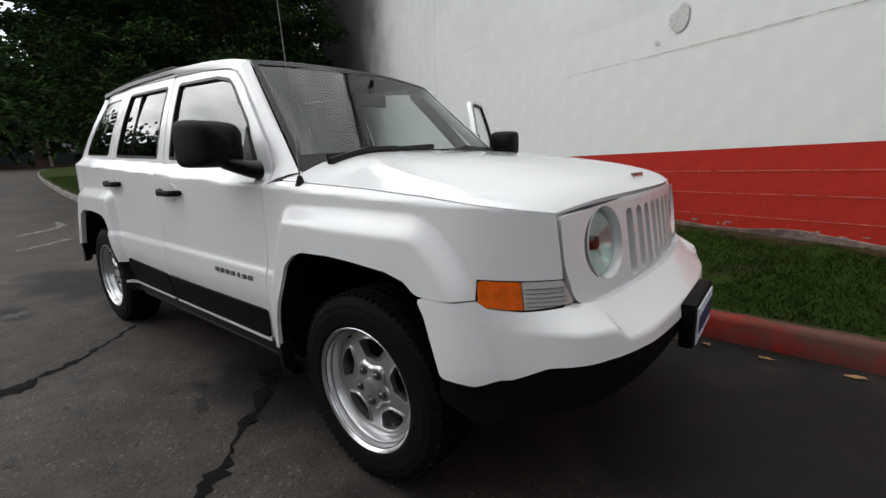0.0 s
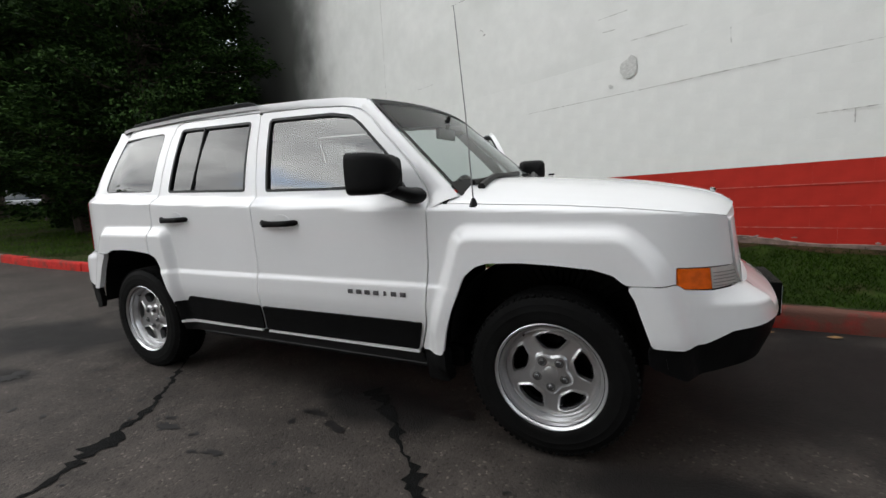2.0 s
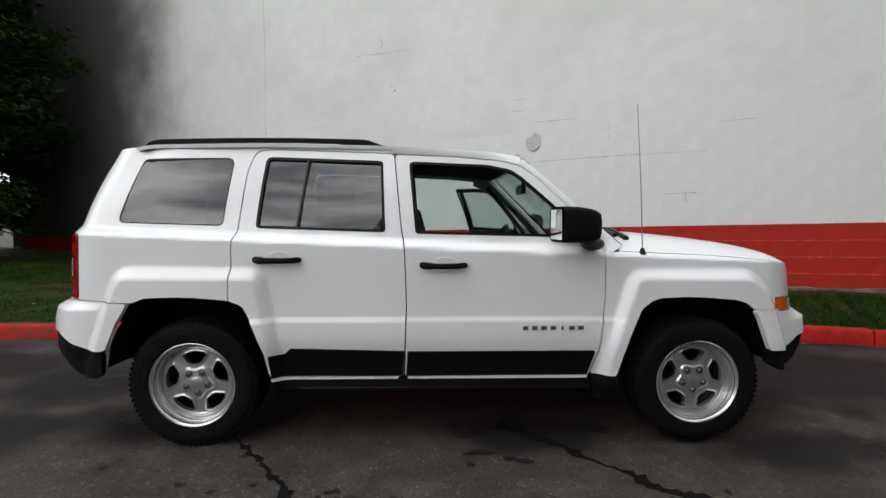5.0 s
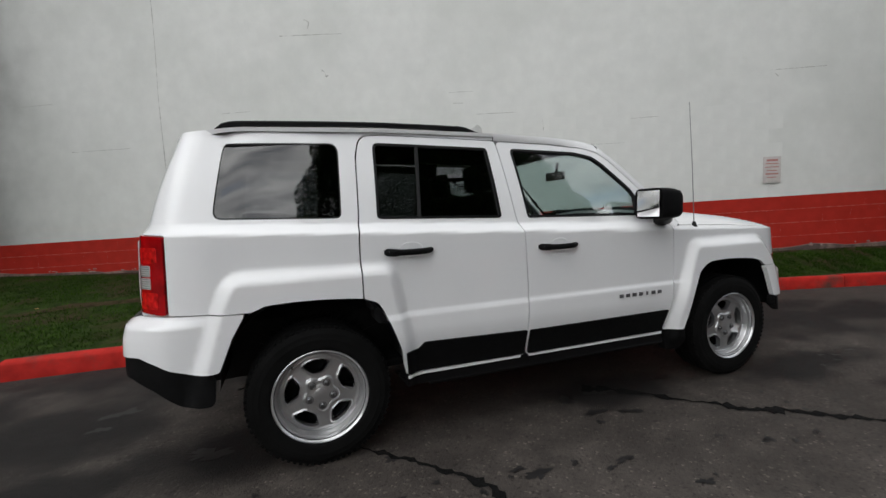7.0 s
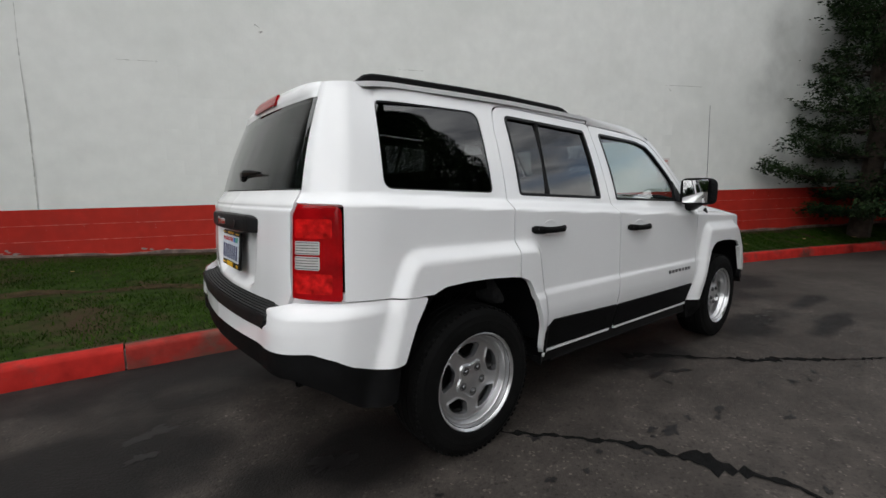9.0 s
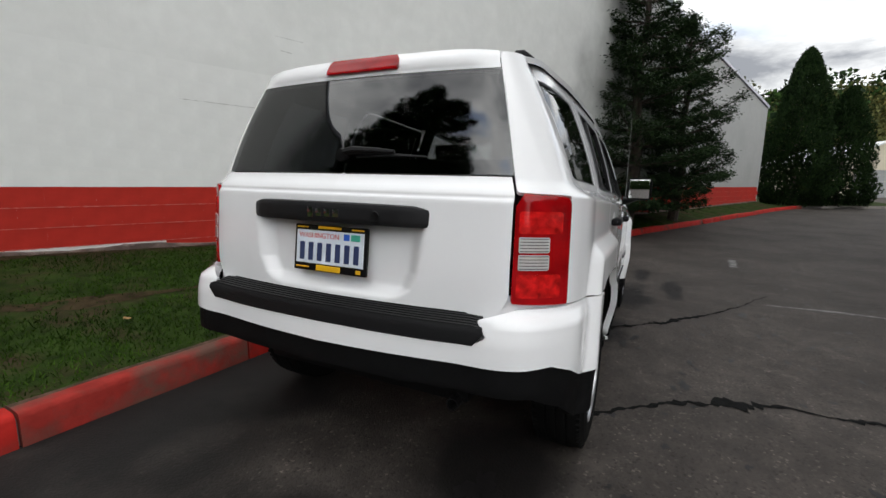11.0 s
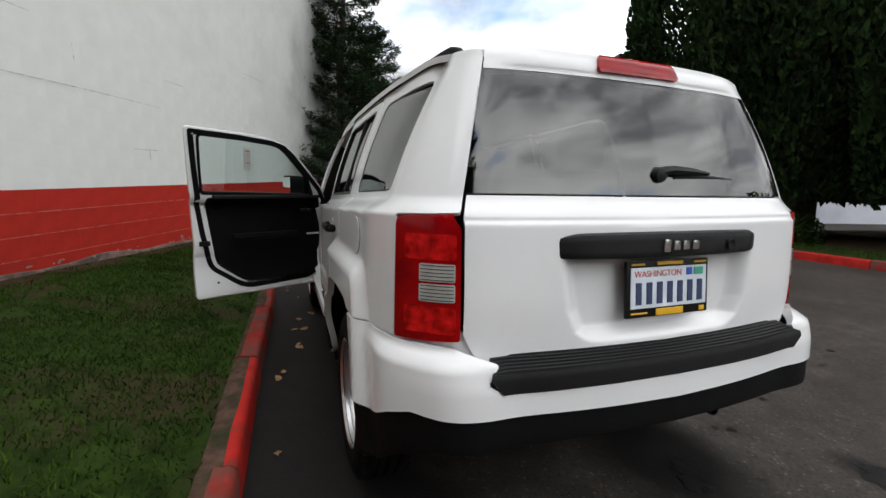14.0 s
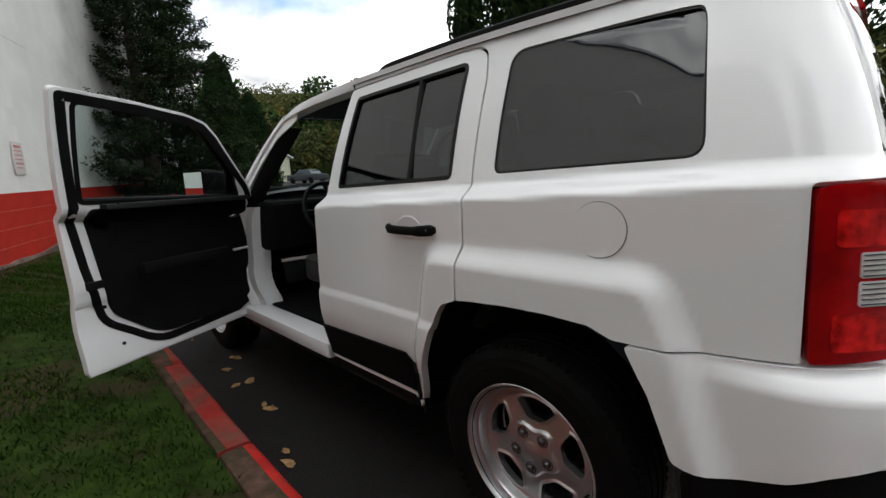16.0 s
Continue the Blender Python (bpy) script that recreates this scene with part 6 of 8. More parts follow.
    # side marker and front corner lamp
    mk = [(1.750, 0.716, 0.006), (1.747, 0.775, 0.012), (1.866, 0.772, 0.003), (1.872, 0.699, 0.003), (1.772, 0.704, 0.01)]
    piece("side_marker", panel_mesh("side_marker", rounded(mk, 0.005), [], lifted(P, 0.003), outward, (AMBER, TRIM), 0.012, 0.02), suv, "amber side marker lens")
    mk = [(1.8745, 0.699, 0.003), (1.8685, 0.772, 0.003), (2.006, 0.771, 0.01), (2.046, 0.708, 0.01)]
    cl = piece("corner_lamp", panel_mesh("corner_lamp", rounded(mk, 0.005), [], lifted(P, 0.003), outward, (CLEARL, TRIM), 0.012, 0.02), suv, "clear ribbed front corner lens")
    for k in range(5):
        zz = 0.7075 + 0.0115 * k
        piece("rib", panel_mesh("rib", np.array([(1.880, zz - 0.0014), (1.878, zz + 0.0014), (2.004, zz + 0.0014), (2.012, zz - 0.0014)]), [], lifted(P, 0.0052), outward, (GALV, GALV), 0.02, 0.003), cl)
    mk = [(1.735, 0.690), (1.735, 0.786), (2.05, 0.784), (2.07, 0.690)]
    piece("lamp_bed", panel_mesh("lamp_bed", np.array(mk), [], lifted(P, -0.014), outward, (TRIM, TRIM), 0.03, 0.004), suv)
    # upper structure: windscreen pillar
    n = 18
    f = np.linspace(0.0, 1.0, n)
    ku, kz = [0.824, 0.818, 0.801, 0.736, 0.631, 0.478, 0.392], [1.005, 1.024, 1.074, 1.174, 1.282, 1.432, 1.492]
    kf = [0.0, 0.05, 0.15, 0.36, 0.60, 0.87, 1.0]
    A = P(np.interp(f, kf, ku), np.interp(f, kf, kz)) - np.array([0, mirror * 0.002, 0.0])
    B = np.stack([SCREEN[0][0] + (SCREEN[1][0] - SCREEN[0][0]) * f, mirror * (SCREEN[0][1] + (SCREEN[1][1] - SCREEN[0][1]) * f), SCREEN[0][2] + (SCREEN[1][2] - SCREEN[0][2]) * f], 1)
    bulge = (np.sin(math.pi * np.clip(f, 0.05, 0.95))[:, None] * 0.4 + 0.6)
    q1, q2, q3 = (A + (B - A) * g + np.array([0.010, mirror * 0.020, 0.008]) * h * bulge for g, h in ((0.25, 0.75), (0.5, 1.0), (0.78, 0.75)))
    A2 = A - np.array([0.02, mirror * 0.05, 0.0])
    piece("windscreen_pillar", loft_mesh("windscreen_pillar", [A2, A, q1, q2, q3, B, B - np.array([0.03, mirror * 0.03, 0.03])], PAINT, sharp=60), suv)
    back = [(0.26, 1.485), (0.26, 1.545), (0.40, 1.525), (0.47, 1.455), (0.64, 1.295), (0.80, 1.10), (0.87, 1.035), (0.86, 0.99), (0.79, 0.99), (0.72, 1.14), (0.60, 1.262), (0.44, 1.41)]
    piece("pillar_backing", panel_mesh("pillar_backing", rounded(back, 0.01), [], lifted(P, -0.014), sideward, (PAINT, PAINT), 0.02, 0.006), suv)
    # roof side above the front door
    uu = np.linspace(-0.299, 0.405, 16)
    dz = np.interp(uu, [-0.299, 0.05, 0.290, 0.388, 0.405], [1.551, 1.536, 1.515, 1.494, 1.486])
    A = P(uu, dz)
    rz = roof_edge(uu) * [1, mirror, 1]
    piece("roof_side", loft_mesh("roof_side", [A - np.array([0, mirror * 0.05, 0.01]), A, A * 0.5 + rz * 0.5 + np.array([0, mirror * 0.004, 0.002]), rz], PAINT, sharp=60), suv)


def roof_top(x):
    return np.interp(x, [-1.90, -1.80, -1.52, -1.11, -0.6, -0.34, 0.1, 0.30, 0.415, 0.50], [1.585, 1.607, 1.628, 1.638, 1.634, 1.626, 1.602, 1.580, 1.558, 1.535])


def roof_edge(x):
    x = np.asarray(x, float)
    y = np.interp(x, [-1.95, -1.85, -1.69, -1.2, -0.4, 0.2, 0.415, 0.50], [0.46, 0.535, 0.590, 0.622, 0.638, 0.630, 0.602, 0.58])
    z = np.interp(x, [-1.95, -1.6, -0.9, -0.262, 0.05, 0.30, 0.415, 0.50], [1.572, 1.598, 1.602, 1.588, 1.575, 1.556, 1.537, 1.52])
    return np.stack([x, y, z], -1)


def door_mirror(parent, s):
    """A black door mirror: foot, shell and glass."""
    bm = bmesh.new()
    rows = []
    for x, y, z, w, h in ((0.755, 0.800, 1.062, 0.060, 0.036), (0.745, 0.825, 1.064, 0.058, 0.034), (0.725, 0.850, 1.072, 0.050, 0.030), (0.700, 0.880, 1.085, 0.046, 0.028), (0.680, 0.905, 1.10, 0.044, 0.030)):
        rows.append([bm.verts.new((x + w * math.cos(a), s * (y + 0.2 * w * math.cos(a)), z + h * math.sin(a))) for a in (2 * math.pi * k / 14 for k in range(14))])
    for a, b in zip(rows, rows[1:]):
        for k in range(14):
            bm.faces.new((a[k], a[(k + 1) % 14], b[(k + 1) % 14], b[k]))
    bm.faces.new(rows[0])
    bm.faces.new(rows[-1])
    bm_piece("mirror_foot", bm, TRIM, parent, sharp=60)
    # the shell: superelliptic rings from the glass side forward
    bm = bmesh.new()
    rows = []
    for x, k, sk in ((0.536, 0.93, 0.0), (0.532, 0.98, 0.0), (0.540, 1.0, 0.0), (0.60, 1.0, 0.002), (0.645, 0.97, 0.006), (0.692, 0.90, 0.012), (0.722, 0.76, 0.018), (0.738, 0.45, 0.022), (0.741, 0.0, 0.024)):
        ring = []
        for j in range(32):
            a = 2 * math.pi * j / 32
            cy, cz = math.cos(a), math.sin(a)
            e = 0.34
            ring.append(bm.verts.new((x + 0.012 * math.copysign(abs(cy) ** e, cy), s * (0.918 - sk + 0.092 * k * math.copysign(abs(cy) ** e, cy)), 1.163 - 0.4 * sk + 0.088 * k * math.copysign(abs(cz) ** e, cz))))
        rows.append(ring)
    for a, b in zip(rows, rows[1:]):
        for k in range(32):
            bm.faces.new((a[k], a[(k + 1) % 32], b[(k + 1) % 32], b[k]))
    bm.faces.new(rows[0])
    bmesh.ops.remove_doubles(bm, verts=bm.verts, dist=0.0003)
    sh = bm_piece("mirror_shell", bm, BLACK, parent, "black grained mirror shell", sharp=50)
    bm = bmesh.new()
    add_box(bm, (0.531, s * 0.918, 1.163), (0.006, 0.150, 0.148), 0.0028, Matrix.Rotation(radians(-s * 5), 3, "Z"))
    bm_piece("mirror_glass", bm, MIRROR, sh, "mirror glass")
    # triangle at the window's corner
    bm = bmesh.new()
    a = [(0.70, s * 0.790, 1.085), (0.585, s * 0.776, 1.098), (0.585, s * 0.742, 1.235)]
    b = [(x, y - s * 0.02, z) for x, y, z in a]
    va, vb = [bm.verts.new(p) for p in a], [bm.verts.new(p) for p in b]
    bm.faces.new(va)
    bm.faces.new(vb)
    for i in range(3):
        bm.faces.new((va[i], va[(i + 1) % 3], vb[(i + 1) % 3], vb[i]))
    bm_piece("mirror_sail", bm, TRIM, parent)


def open_door_lining(d, P):
    """The inside of the open door: black lining, armrest, seal, latch and catch."""
    def inner(dd):
        return lifted(P, -dd)
    card = [(-0.075, 0.60, 0.14), (-0.105, 0.82, 0.15), (-0.140, 1.088, 0.02), (0.70, 1.088, 0.03), (0.757, 1.0, 0.03), (0.752, 0.50, 0.10), (0.62, 0.435, 0.1), (0.12, 0.435, 0.22)]
    piece("door_lining", panel_mesh("door_lining", rounded(card, 0.03), [], inner(0.045), lambda A: -sideward(A), (CABIN, CABIN), 0.04, 0.03), d, "black moulded door lining")
    seal = rounded([(-0.125, 0.56, 0.16), (-0.175, 0.82, 0.2), (-0.205, 1.06, 0.1), (-0.272, 1.534, 0.02), (0.05, 1.520, 0.3), (0.285, 1.499, 0.1), (0.378, 1.475, 0.1), (0.463, 1.415, 0.1), (0.615, 1.267, 0.2), (0.718, 1.163, 0.1), (0.778, 1.06, 0.05), (0.776, 0.46, 0.08), (0.62, 0.405, 0.1), (0.10, 0.392, 0.25)], 0.03)
    piece("door_seal", panel_mesh("door_seal", seal, [shrunk(seal, 0.034)], inner(0.034), lambda A: -sideward(A), (RUBBER, RUBBER), 0.03, 0.014), d, "black rubber seal round the door")
    gs = rounded([(p[0], p[1], p[2]) for p in FWIN], 0.02)
    piece("glass_seal", panel_mesh("glass_seal", shrunk(gs, -0.008), [shrunk(gs, 0.010)], inner(0.033), lambda A: -sideward(A), (RUBBER, RUBBER), 0.03, 0.012), d)
    p = P(np.array([0.30]), np.array([1.07]))[0]
    bm = bmesh.new()
    add_box(bm, (0.29, p[1] - 0.075, 1.085), (0.80, 0.05, 0.025), 0.01)
    bm_piece("sill_ledge", bm, GREYP, d)
    bm = bmesh.new()
    add_box(bm, (0.25, p[1] - 0.085, 0.80), (0.50, 0.05, 0.05), 0.024)
    bm_piece("armrest", bm, CABIN, d)
    bm = bmesh.new()
    add_box(bm, (0.56, p[1] - 0.088, 0.985), (0.085, 0.02, 0.020), 0.008)
    bm_piece("inner_handle", bm, CHROME, d, "chrome inner door pull")
    bm = bmesh.new()
    add_box(bm, (-0.06, p[1] - 0.10, 1.098), (0.012, 0.012, 0.012), 0.003)
    bm_piece("lock_knob", bm, TRIM, d)
    bm = bmesh.new()
    add_box(bm, (-0.165, p[1] - 0.032, 0.76), (0.07, 0.012, 0.035), 0.004)
    bm_piece("latch", bm, TRIM, d)
    for x, z in ((-0.145, 0.66), (-0.09, 0.475), (-0.12, 0.58)):
        bm = bmesh.new()
        add_lathe(bm, [(0.0, 0), (0.008, 0), (0.008, 0.004)], 12, Matrix.Translation((x, p[1] - 0.032, z)) @ Matrix.Rotation(radians(90), 4, "X"))
        bm_piece("screw_plug", bm, TRIM, d)


side_of_car(skin_r, -1, False)
side_of_car(skin_l, 1, True)


# roof
def roof_surface(x, v):
    e = roof_edge(x)
    top = roof_top(x)
    z = e[:, 2] + (top - e[:, 2]) * (1 - np.abs(v) ** 2.6)
    return np.stack([x + 0.05 * (1 - v * v) * sstep(0.10, 0.42, x) + 0.040 * np.abs(v) ** 2.5 * sstep(-1.55, -1.86, x), e[:, 1] * v, z], 1)


ro = [(-1.878, -0.999), (-1.878, 0.999), (0.411, 0.999), (0.411, -0.999)]
piece("roof", panel_mesh("roof", np.array(ro), [], roof_surface, (0, 0, 1), (PAINT, CABIN), 0.06, 0.02), suv)
for s in (1, -1):
    rows = []
    for x in np.linspace(-1.715, -0.335, 40):
        e = roof_surface(np.array([x]), np.array([0.90]))[0]
        f = sstep(-1.715, -1.665, x) * (1 - sstep(-0.47, -0.335, x))
        lift = 0.001 + 0.034 * f
        low = -0.006 + 0.016 * f * sstep(-1.60, -1.50, x) * (1 - sstep(-0.62, -0.52, x))
        y = e[1] - 0.012
        rows.append([(x, s * (y + a), e[2] + b) for a, b in ((0.017, low), (0.017, lift - 0.007), (0.010, lift), (-0.010, lift), (-0.017, lift - 0.007), (-0.017, low))])
    piece("roof_rail", loft_mesh("roof_rail", rows, BLACK, True, 30), suv, "black roof rail")


# bonnet
def bonnet_edge(u):
    z = np.interp(u, [0.88, 0.90, 1.35, 1.577, 1.75, 2.004, 2.1], [1.0225, 1.0215, 1.0015, 0.9855, 0.9665, 0.941, 0.93])
    return skin(u, z) - np.array([0, 0.003, -0.003])


def bonnet_surface(u, v):
    e = bonnet_edge(u)
    bow = np.interp(u, [0.88, 1.2, 1.6, 1.9, 2.01], [0.05, 0.045, 0.05, 0.075, 0.078])
    x = e[:, 0] + bow * (1 - v * v)
    t = e[:, 0] + bow
    k = np.array([0.85, 1.05, 1.25, 1.5, 1.70, 1.82, 1.90, 1.955, 1.985, 2.01])
    zc = hermite(k, np.array([1.130, 1.122, 1.108, 1.083, 1.056, 1.034, 1.014, 0.992, 0.972, 0.955])[:, None], t)[:, 0]
    lift = np.maximum(zc - e[:, 2], 0.0)
    z = e[:, 2] + lift * (1 - np.abs(v) ** 4.0) - 0.003 * sstep(0.66, 0.84, np.abs(v)) * (1 - sstep(0.93, 1.0, np.abs(v))) * (1 - sstep(1.6, 1.85, u))
    return np.stack([x, e[:, 1] * v, z], 1)


bo = rounded([(0.90, -0.999), (0.90, 0.999), (2.000, 0.999, 0.01), (2.004, 0.5, 0.0), (2.004, -0.5, 0.0), (2.000, -0.999, 0.01)], 0.0)
piece("bonnet", panel_mesh("bonnet", bo, [], bonnet_surface, (0, 0, 1), (PAINT, TRIM), 0.03, 0.02), suv)
bm = bmesh.new()
for k in range(4):
    add_box(bm, (1.925, -0.05 + 0.034 * k, 1.012), (0.012, 0.020, 0.016), 0.003)
bm_piece("bonnet_badge", bm, CHROME, suv, "four small chrome badge bars")
for y in (-0.30, 0.30):
    bm = bmesh.new()
    add_box(bm, (1.10, y, 1.128), (0.035, 0.022, 0.012), 0.005)
    bm_piece("washer_jet", bm, TRIM, suv)


# windscreen and cowl
def screen_surface(v, f):
    (x0, y0, z0), (x1, y1, z1) = SCREEN
    v, f = np.asarray(v, float), np.asarray(f, float)
    bow = 1 - v * v
    return np.stack([x0 + (x1 - x0) * f + (0.085 * (1 - f) + 0.05 * f) * bow, (y0 + (y1 - y0) * f) * v, z0 + (z1 - z0) * f + 0.022 * bow], 1)


grid = [[tuple(p) for p in screen_surface(np.linspace(-0.985, 0.985, 31), np.full(31, g))] for g in np.linspace(0, 1, 15)]
wind = piece("windscreen", loft_mesh("windscreen", grid, [SCREENG, INNER], False, None), suv, "light clear windscreen")
sheet = wind.modifiers.new("sheet", "SOLIDIFY")
sheet.thickness, sheet.offset, sheet.material_offset = 0.004, SHEET_SIDE, 1
piece("screen_band", panel_mesh("screen_band", np.array([(-0.985, 0.0), (0.985, 0.0), (0.985, 1.0), (-0.985, 1.0)]), [np.array([(-0.955, 0.12), (0.955, 0.12), (0.950, 0.955), (-0.950, 0.955)])],
                                lambda v, f: screen_surface(v, f) + np.array([0.004, 0, 0.002]), (1, 0, 0.6), (TRIM, TRIM), 0.07, 0.003), suv)
piece("cowl", panel_mesh("cowl", np.array([(0.86, -1.0), (0.86, 1.0), (1.02, 1.0), (1.02, -1.0)]), [], lambda x, v: np.stack([x + 0.04 * (1 - v * v), 0.735 * v, 1.022 + 0.042 * (1 - v ** 4) - 0.05 * (x - 0.9)], 1),
                         (0, 0, 1), (TRIM, TRIM), 0.08, 0.05), suv)
for y0, y1 in ((-0.62, -0.02), (0.02, 0.60)):
    bm = bmesh.new()
    pts = []
    for k in range(8):
        y = y0 + (y1 - y0) * k / 7
        b = screen_surface(np.array([y / 0.735]), np.array([0.06 + 0.05 * k / 7]))[0]
        pts.append(Vector((b[0] + 0.022, y, b[2] + 0.018)))
    add_tube(bm, pts, [0.013] * 8, 6)
    add_tube(bm, [pts[0] + Vector((0.05, -0.03, -0.02)), pts[2] + Vector((0.02, 0, 0.012)), pts[4] + Vector((0.008, 0, 0.008))], [0.018, 0.014, 0.010], 6)
    bm_piece("wiper", bm, TRIM, suv, "black windscreen wiper")

# grille panel with round lamps
def face(q, z):
    return nose(q, z) + np.array([0.006, 0, 0])


SLOTS = [-0.345 + 0.115 * k for k in range(7)]
holes = [rounded([(y - 0.036, 0.706), (y + 0.036, 0.706), (y + 0.036, 0.920), (y - 0.036, 0.920)], 0.030) for y in SLOTS]
LAMP_Y, LAMP_Z = 0.545, 0.838
ring = [np.array([(s * LAMP_Y + 0.108 * math.cos(a), LAMP_Z + 0.105 * math.sin(a)) for a in np.linspace(0, 2 * math.pi, 40, endpoint=False)]) for s in (-1, 1)]
gp = rounded([(-0.600, 0.645, 0.03), (-0.708, 0.716, 0.05), (-0.733, 0.80, 0.03), (-0.739, 0.936, 0.03), (-0.4, 0.958, 0.2), (0.4, 0.958, 0.2), (0.739, 0.936, 0.03), (0.733, 0.80, 0.03), (0.708, 0.716, 0.05), (0.600, 0.645, 0.03)], 0.02)
gr = piece("grille_panel", panel_mesh("grille_panel", gp, holes + ring, face, (1, 0, 0), (PAINT, PAINT), 0.016, 0.038), suv, "white front panel with seven upright slots")
bm = bmesh.new()
add_box(bm, (1.865, 0, 0.82), (0.05, 1.24, 0.26), 0.02)
bm_piece("grille_backing", bm, TRIM, gr)
for s in (-1, 1):
    q0 = s * LAMP_Y
    c, cu, cv = (face(np.array([q0 + a]), np.array([LAMP_Z + b_]))[0] for a, b_ in ((0, 0), (0.05, 0), (0, 0.05)))
    nz = Vector(cu - c).cross(Vector(cv - c)).normalized()
    if nz.x < 0:
        nz = -nz
    M = Matrix.Translation(Vector(c) - nz * 0.012) @ nz.to_track_quat("Z", "Y").to_matrix().to_4x4()
    bm = bmesh.new()
    add_lathe(bm, [(0.1085, 0.008), (0.1055, 0.010), (0.102, 0.0), (0.097, -0.022), (0.094, -0.05)], 48, M)
    hl = bm_piece("headlamp", bm, PAINT, suv, "round headlamp in a recessed white ring")
    bm = bmesh.new()
    add_lathe(bm, [(0.0, -0.062), (0.03, -0.062), (0.05, -0.055), (0.080, -0.034), (0.094, -0.018)], 40, M)
    bm_piece("reflector", bm, CLEARL, hl)
    bm = bmesh.new()
    add_lathe(bm, [(0.096, -0.018), (0.090, -0.008), (0.07, 0.0), (0.04, 0.006), (0.0, 0.008)], 40, M)
    bm_piece("lens", bm, CLEARG, hl, "clear domed lens")
    bm = bmesh.new()
    add_lathe(bm, [(0.0, -0.020), (0.020, -0.022), (0.024, -0.055)], 20, M)
    bm_piece("bulb_cap", bm, GREYP, hl)


# bumpers
def plan_push(p, q, d, sign):
    """Points on the nose or tail, moved outward in plan by d."""
    e = 2e-3
    u = sign * np.minimum(2.75 - np.abs(q), 2.745)
    t = hermite(K_U, MID, u + e) - hermite(K_U, MID, u - e)
    n = np.stack([-t[:, 1], t[:, 0]], 1)
    n /= np.linalg.norm(n, axis=1, keepdims=True)
    n[:, 1] *= np.where(q < 0, -1, 1)
    return p + np.concatenate([n * d[:, None], 0 * d[:, None]], 1)


def aft(A):
    return np.stack([A[:, 0] + 1.50, A[:, 1] * 0.5, 0 * A[:, 0]], 1)


def fore(A):
    return np.stack([A[:, 0] - 1.45, A[:, 1] * 0.5, 0 * A[:, 0]], 1)


def front_bumper(q, z):
    a = np.abs(q)
    mid = 1 - sstep(0.52, 0.98, a)
    d = 0.004 + 0.105 * mid
    crease = 0.608 + 0.044 * sstep(0.625, 0.665, a)
    d = d - (0.100 * mid) * np.clip((z - crease) / (0.702 - crease), 0, 1) - (0.012 + 0.05 * mid) * sstep(0.54, 0.40, z) - 0.07 * mid * sstep(0.44, 0.28, z)
    return plan_push(nose(q, z), q, d, 1)


side_f = [(2.75 - x, z) for x, z in ARCH_F[11:]]
low_f = [(1.082, 0.507), (1.0, 0.503), (0.915, 0.512), (0.828, 0.553), (0.686, 0.571), (0.434, 0.566), (0.0, 0.564)]
top_f = [(0.0, 0.690), (0.60, 0.690), (0.66, 0.698), (0.70, 0.704), (0.88, 0.695), (0.978, 0.7005), (1.003, 0.7185)]
half = [(q, z, 0.02) for q, z in top_f] + [(q, z - 0.003 * (z > 0.72), 0.02) for q, z in side_f] + [(q, z, 0.03) for q, z in low_f]
fb_o = rounded([(-q, z, r0) for q, z, r0 in half[::-1][1:]] + half[1:], 0.0)
fbo = piece("front_bumper", panel_mesh("front_bumper", fb_o, [], front_bumper, fore, (PAINT, TRIM), 0.02, 0.03), suv)
half = [(0.0, 0.567), (0.434, 0.569), (0.686, 0.574), (0.828, 0.556), (0.915, 0.515), (1.0, 0.506), (1.084, 0.510), (1.080, 0.436), (0.98, 0.388), (0.81, 0.412), (0.70, 0.430), (0.0, 0.430)]
lo_o = rounded([(-q, z, 0.03) for q, z in half[::-1][1:-1]] + [(q, z, 0.03) for q, z in half], 0.0)
piece("lower_bumper", panel_mesh("lower_bumper", lo_o, [], lambda q, z: front_bumper(q, z) * [0.994, 0.992, 1], fore, (BLACK, TRIM), 0.04, 0.03), suv, "black plastic lower front bumper")
bm = bmesh.new()
add_box(bm, (2.155, 0, 0.535), (0.045, 0.36, 0.15), 0.01)
br = bm_piece("plate_bracket", bm, BLACK, suv, "black front plate bracket")
bm = bmesh.new()
add_box(bm, (2.181, 0, 0.53), (0.005, 0.305, 0.125), 0.002)
bm_piece("front_plate", bm, PLATE, br, "front plate, its writing turned into bars")
for k in range(7):
    bm = bmesh.new()
    add_box(bm, (2.185, -0.115 + 0.038 * k, 0.53), (0.003, 0.024, 0.06), 0.001)
    bm_piece("plate_bar", bm, PLATE_T, br)

def rear_bumper(q, z):
    a = np.abs(q)
    mid = 1 - sstep(0.55, 0.95, a)
    d = 0.004 + 0.055 * mid - 0.012 * mid * sstep(0.66, 0.74, z) - (0.010 + 0.01 * mid) * sstep(0.54, 0.42, z)
    d = d - 0.03 * mid * sstep(0.735, 0.768, z) + 0.034 * sstep(0.768, 0.722, z) * sstep(0.50, 0.70, a) * (1 - sstep(0.82, 1.06, a))
    return plan_push(tail(q, z), q, d, -1)


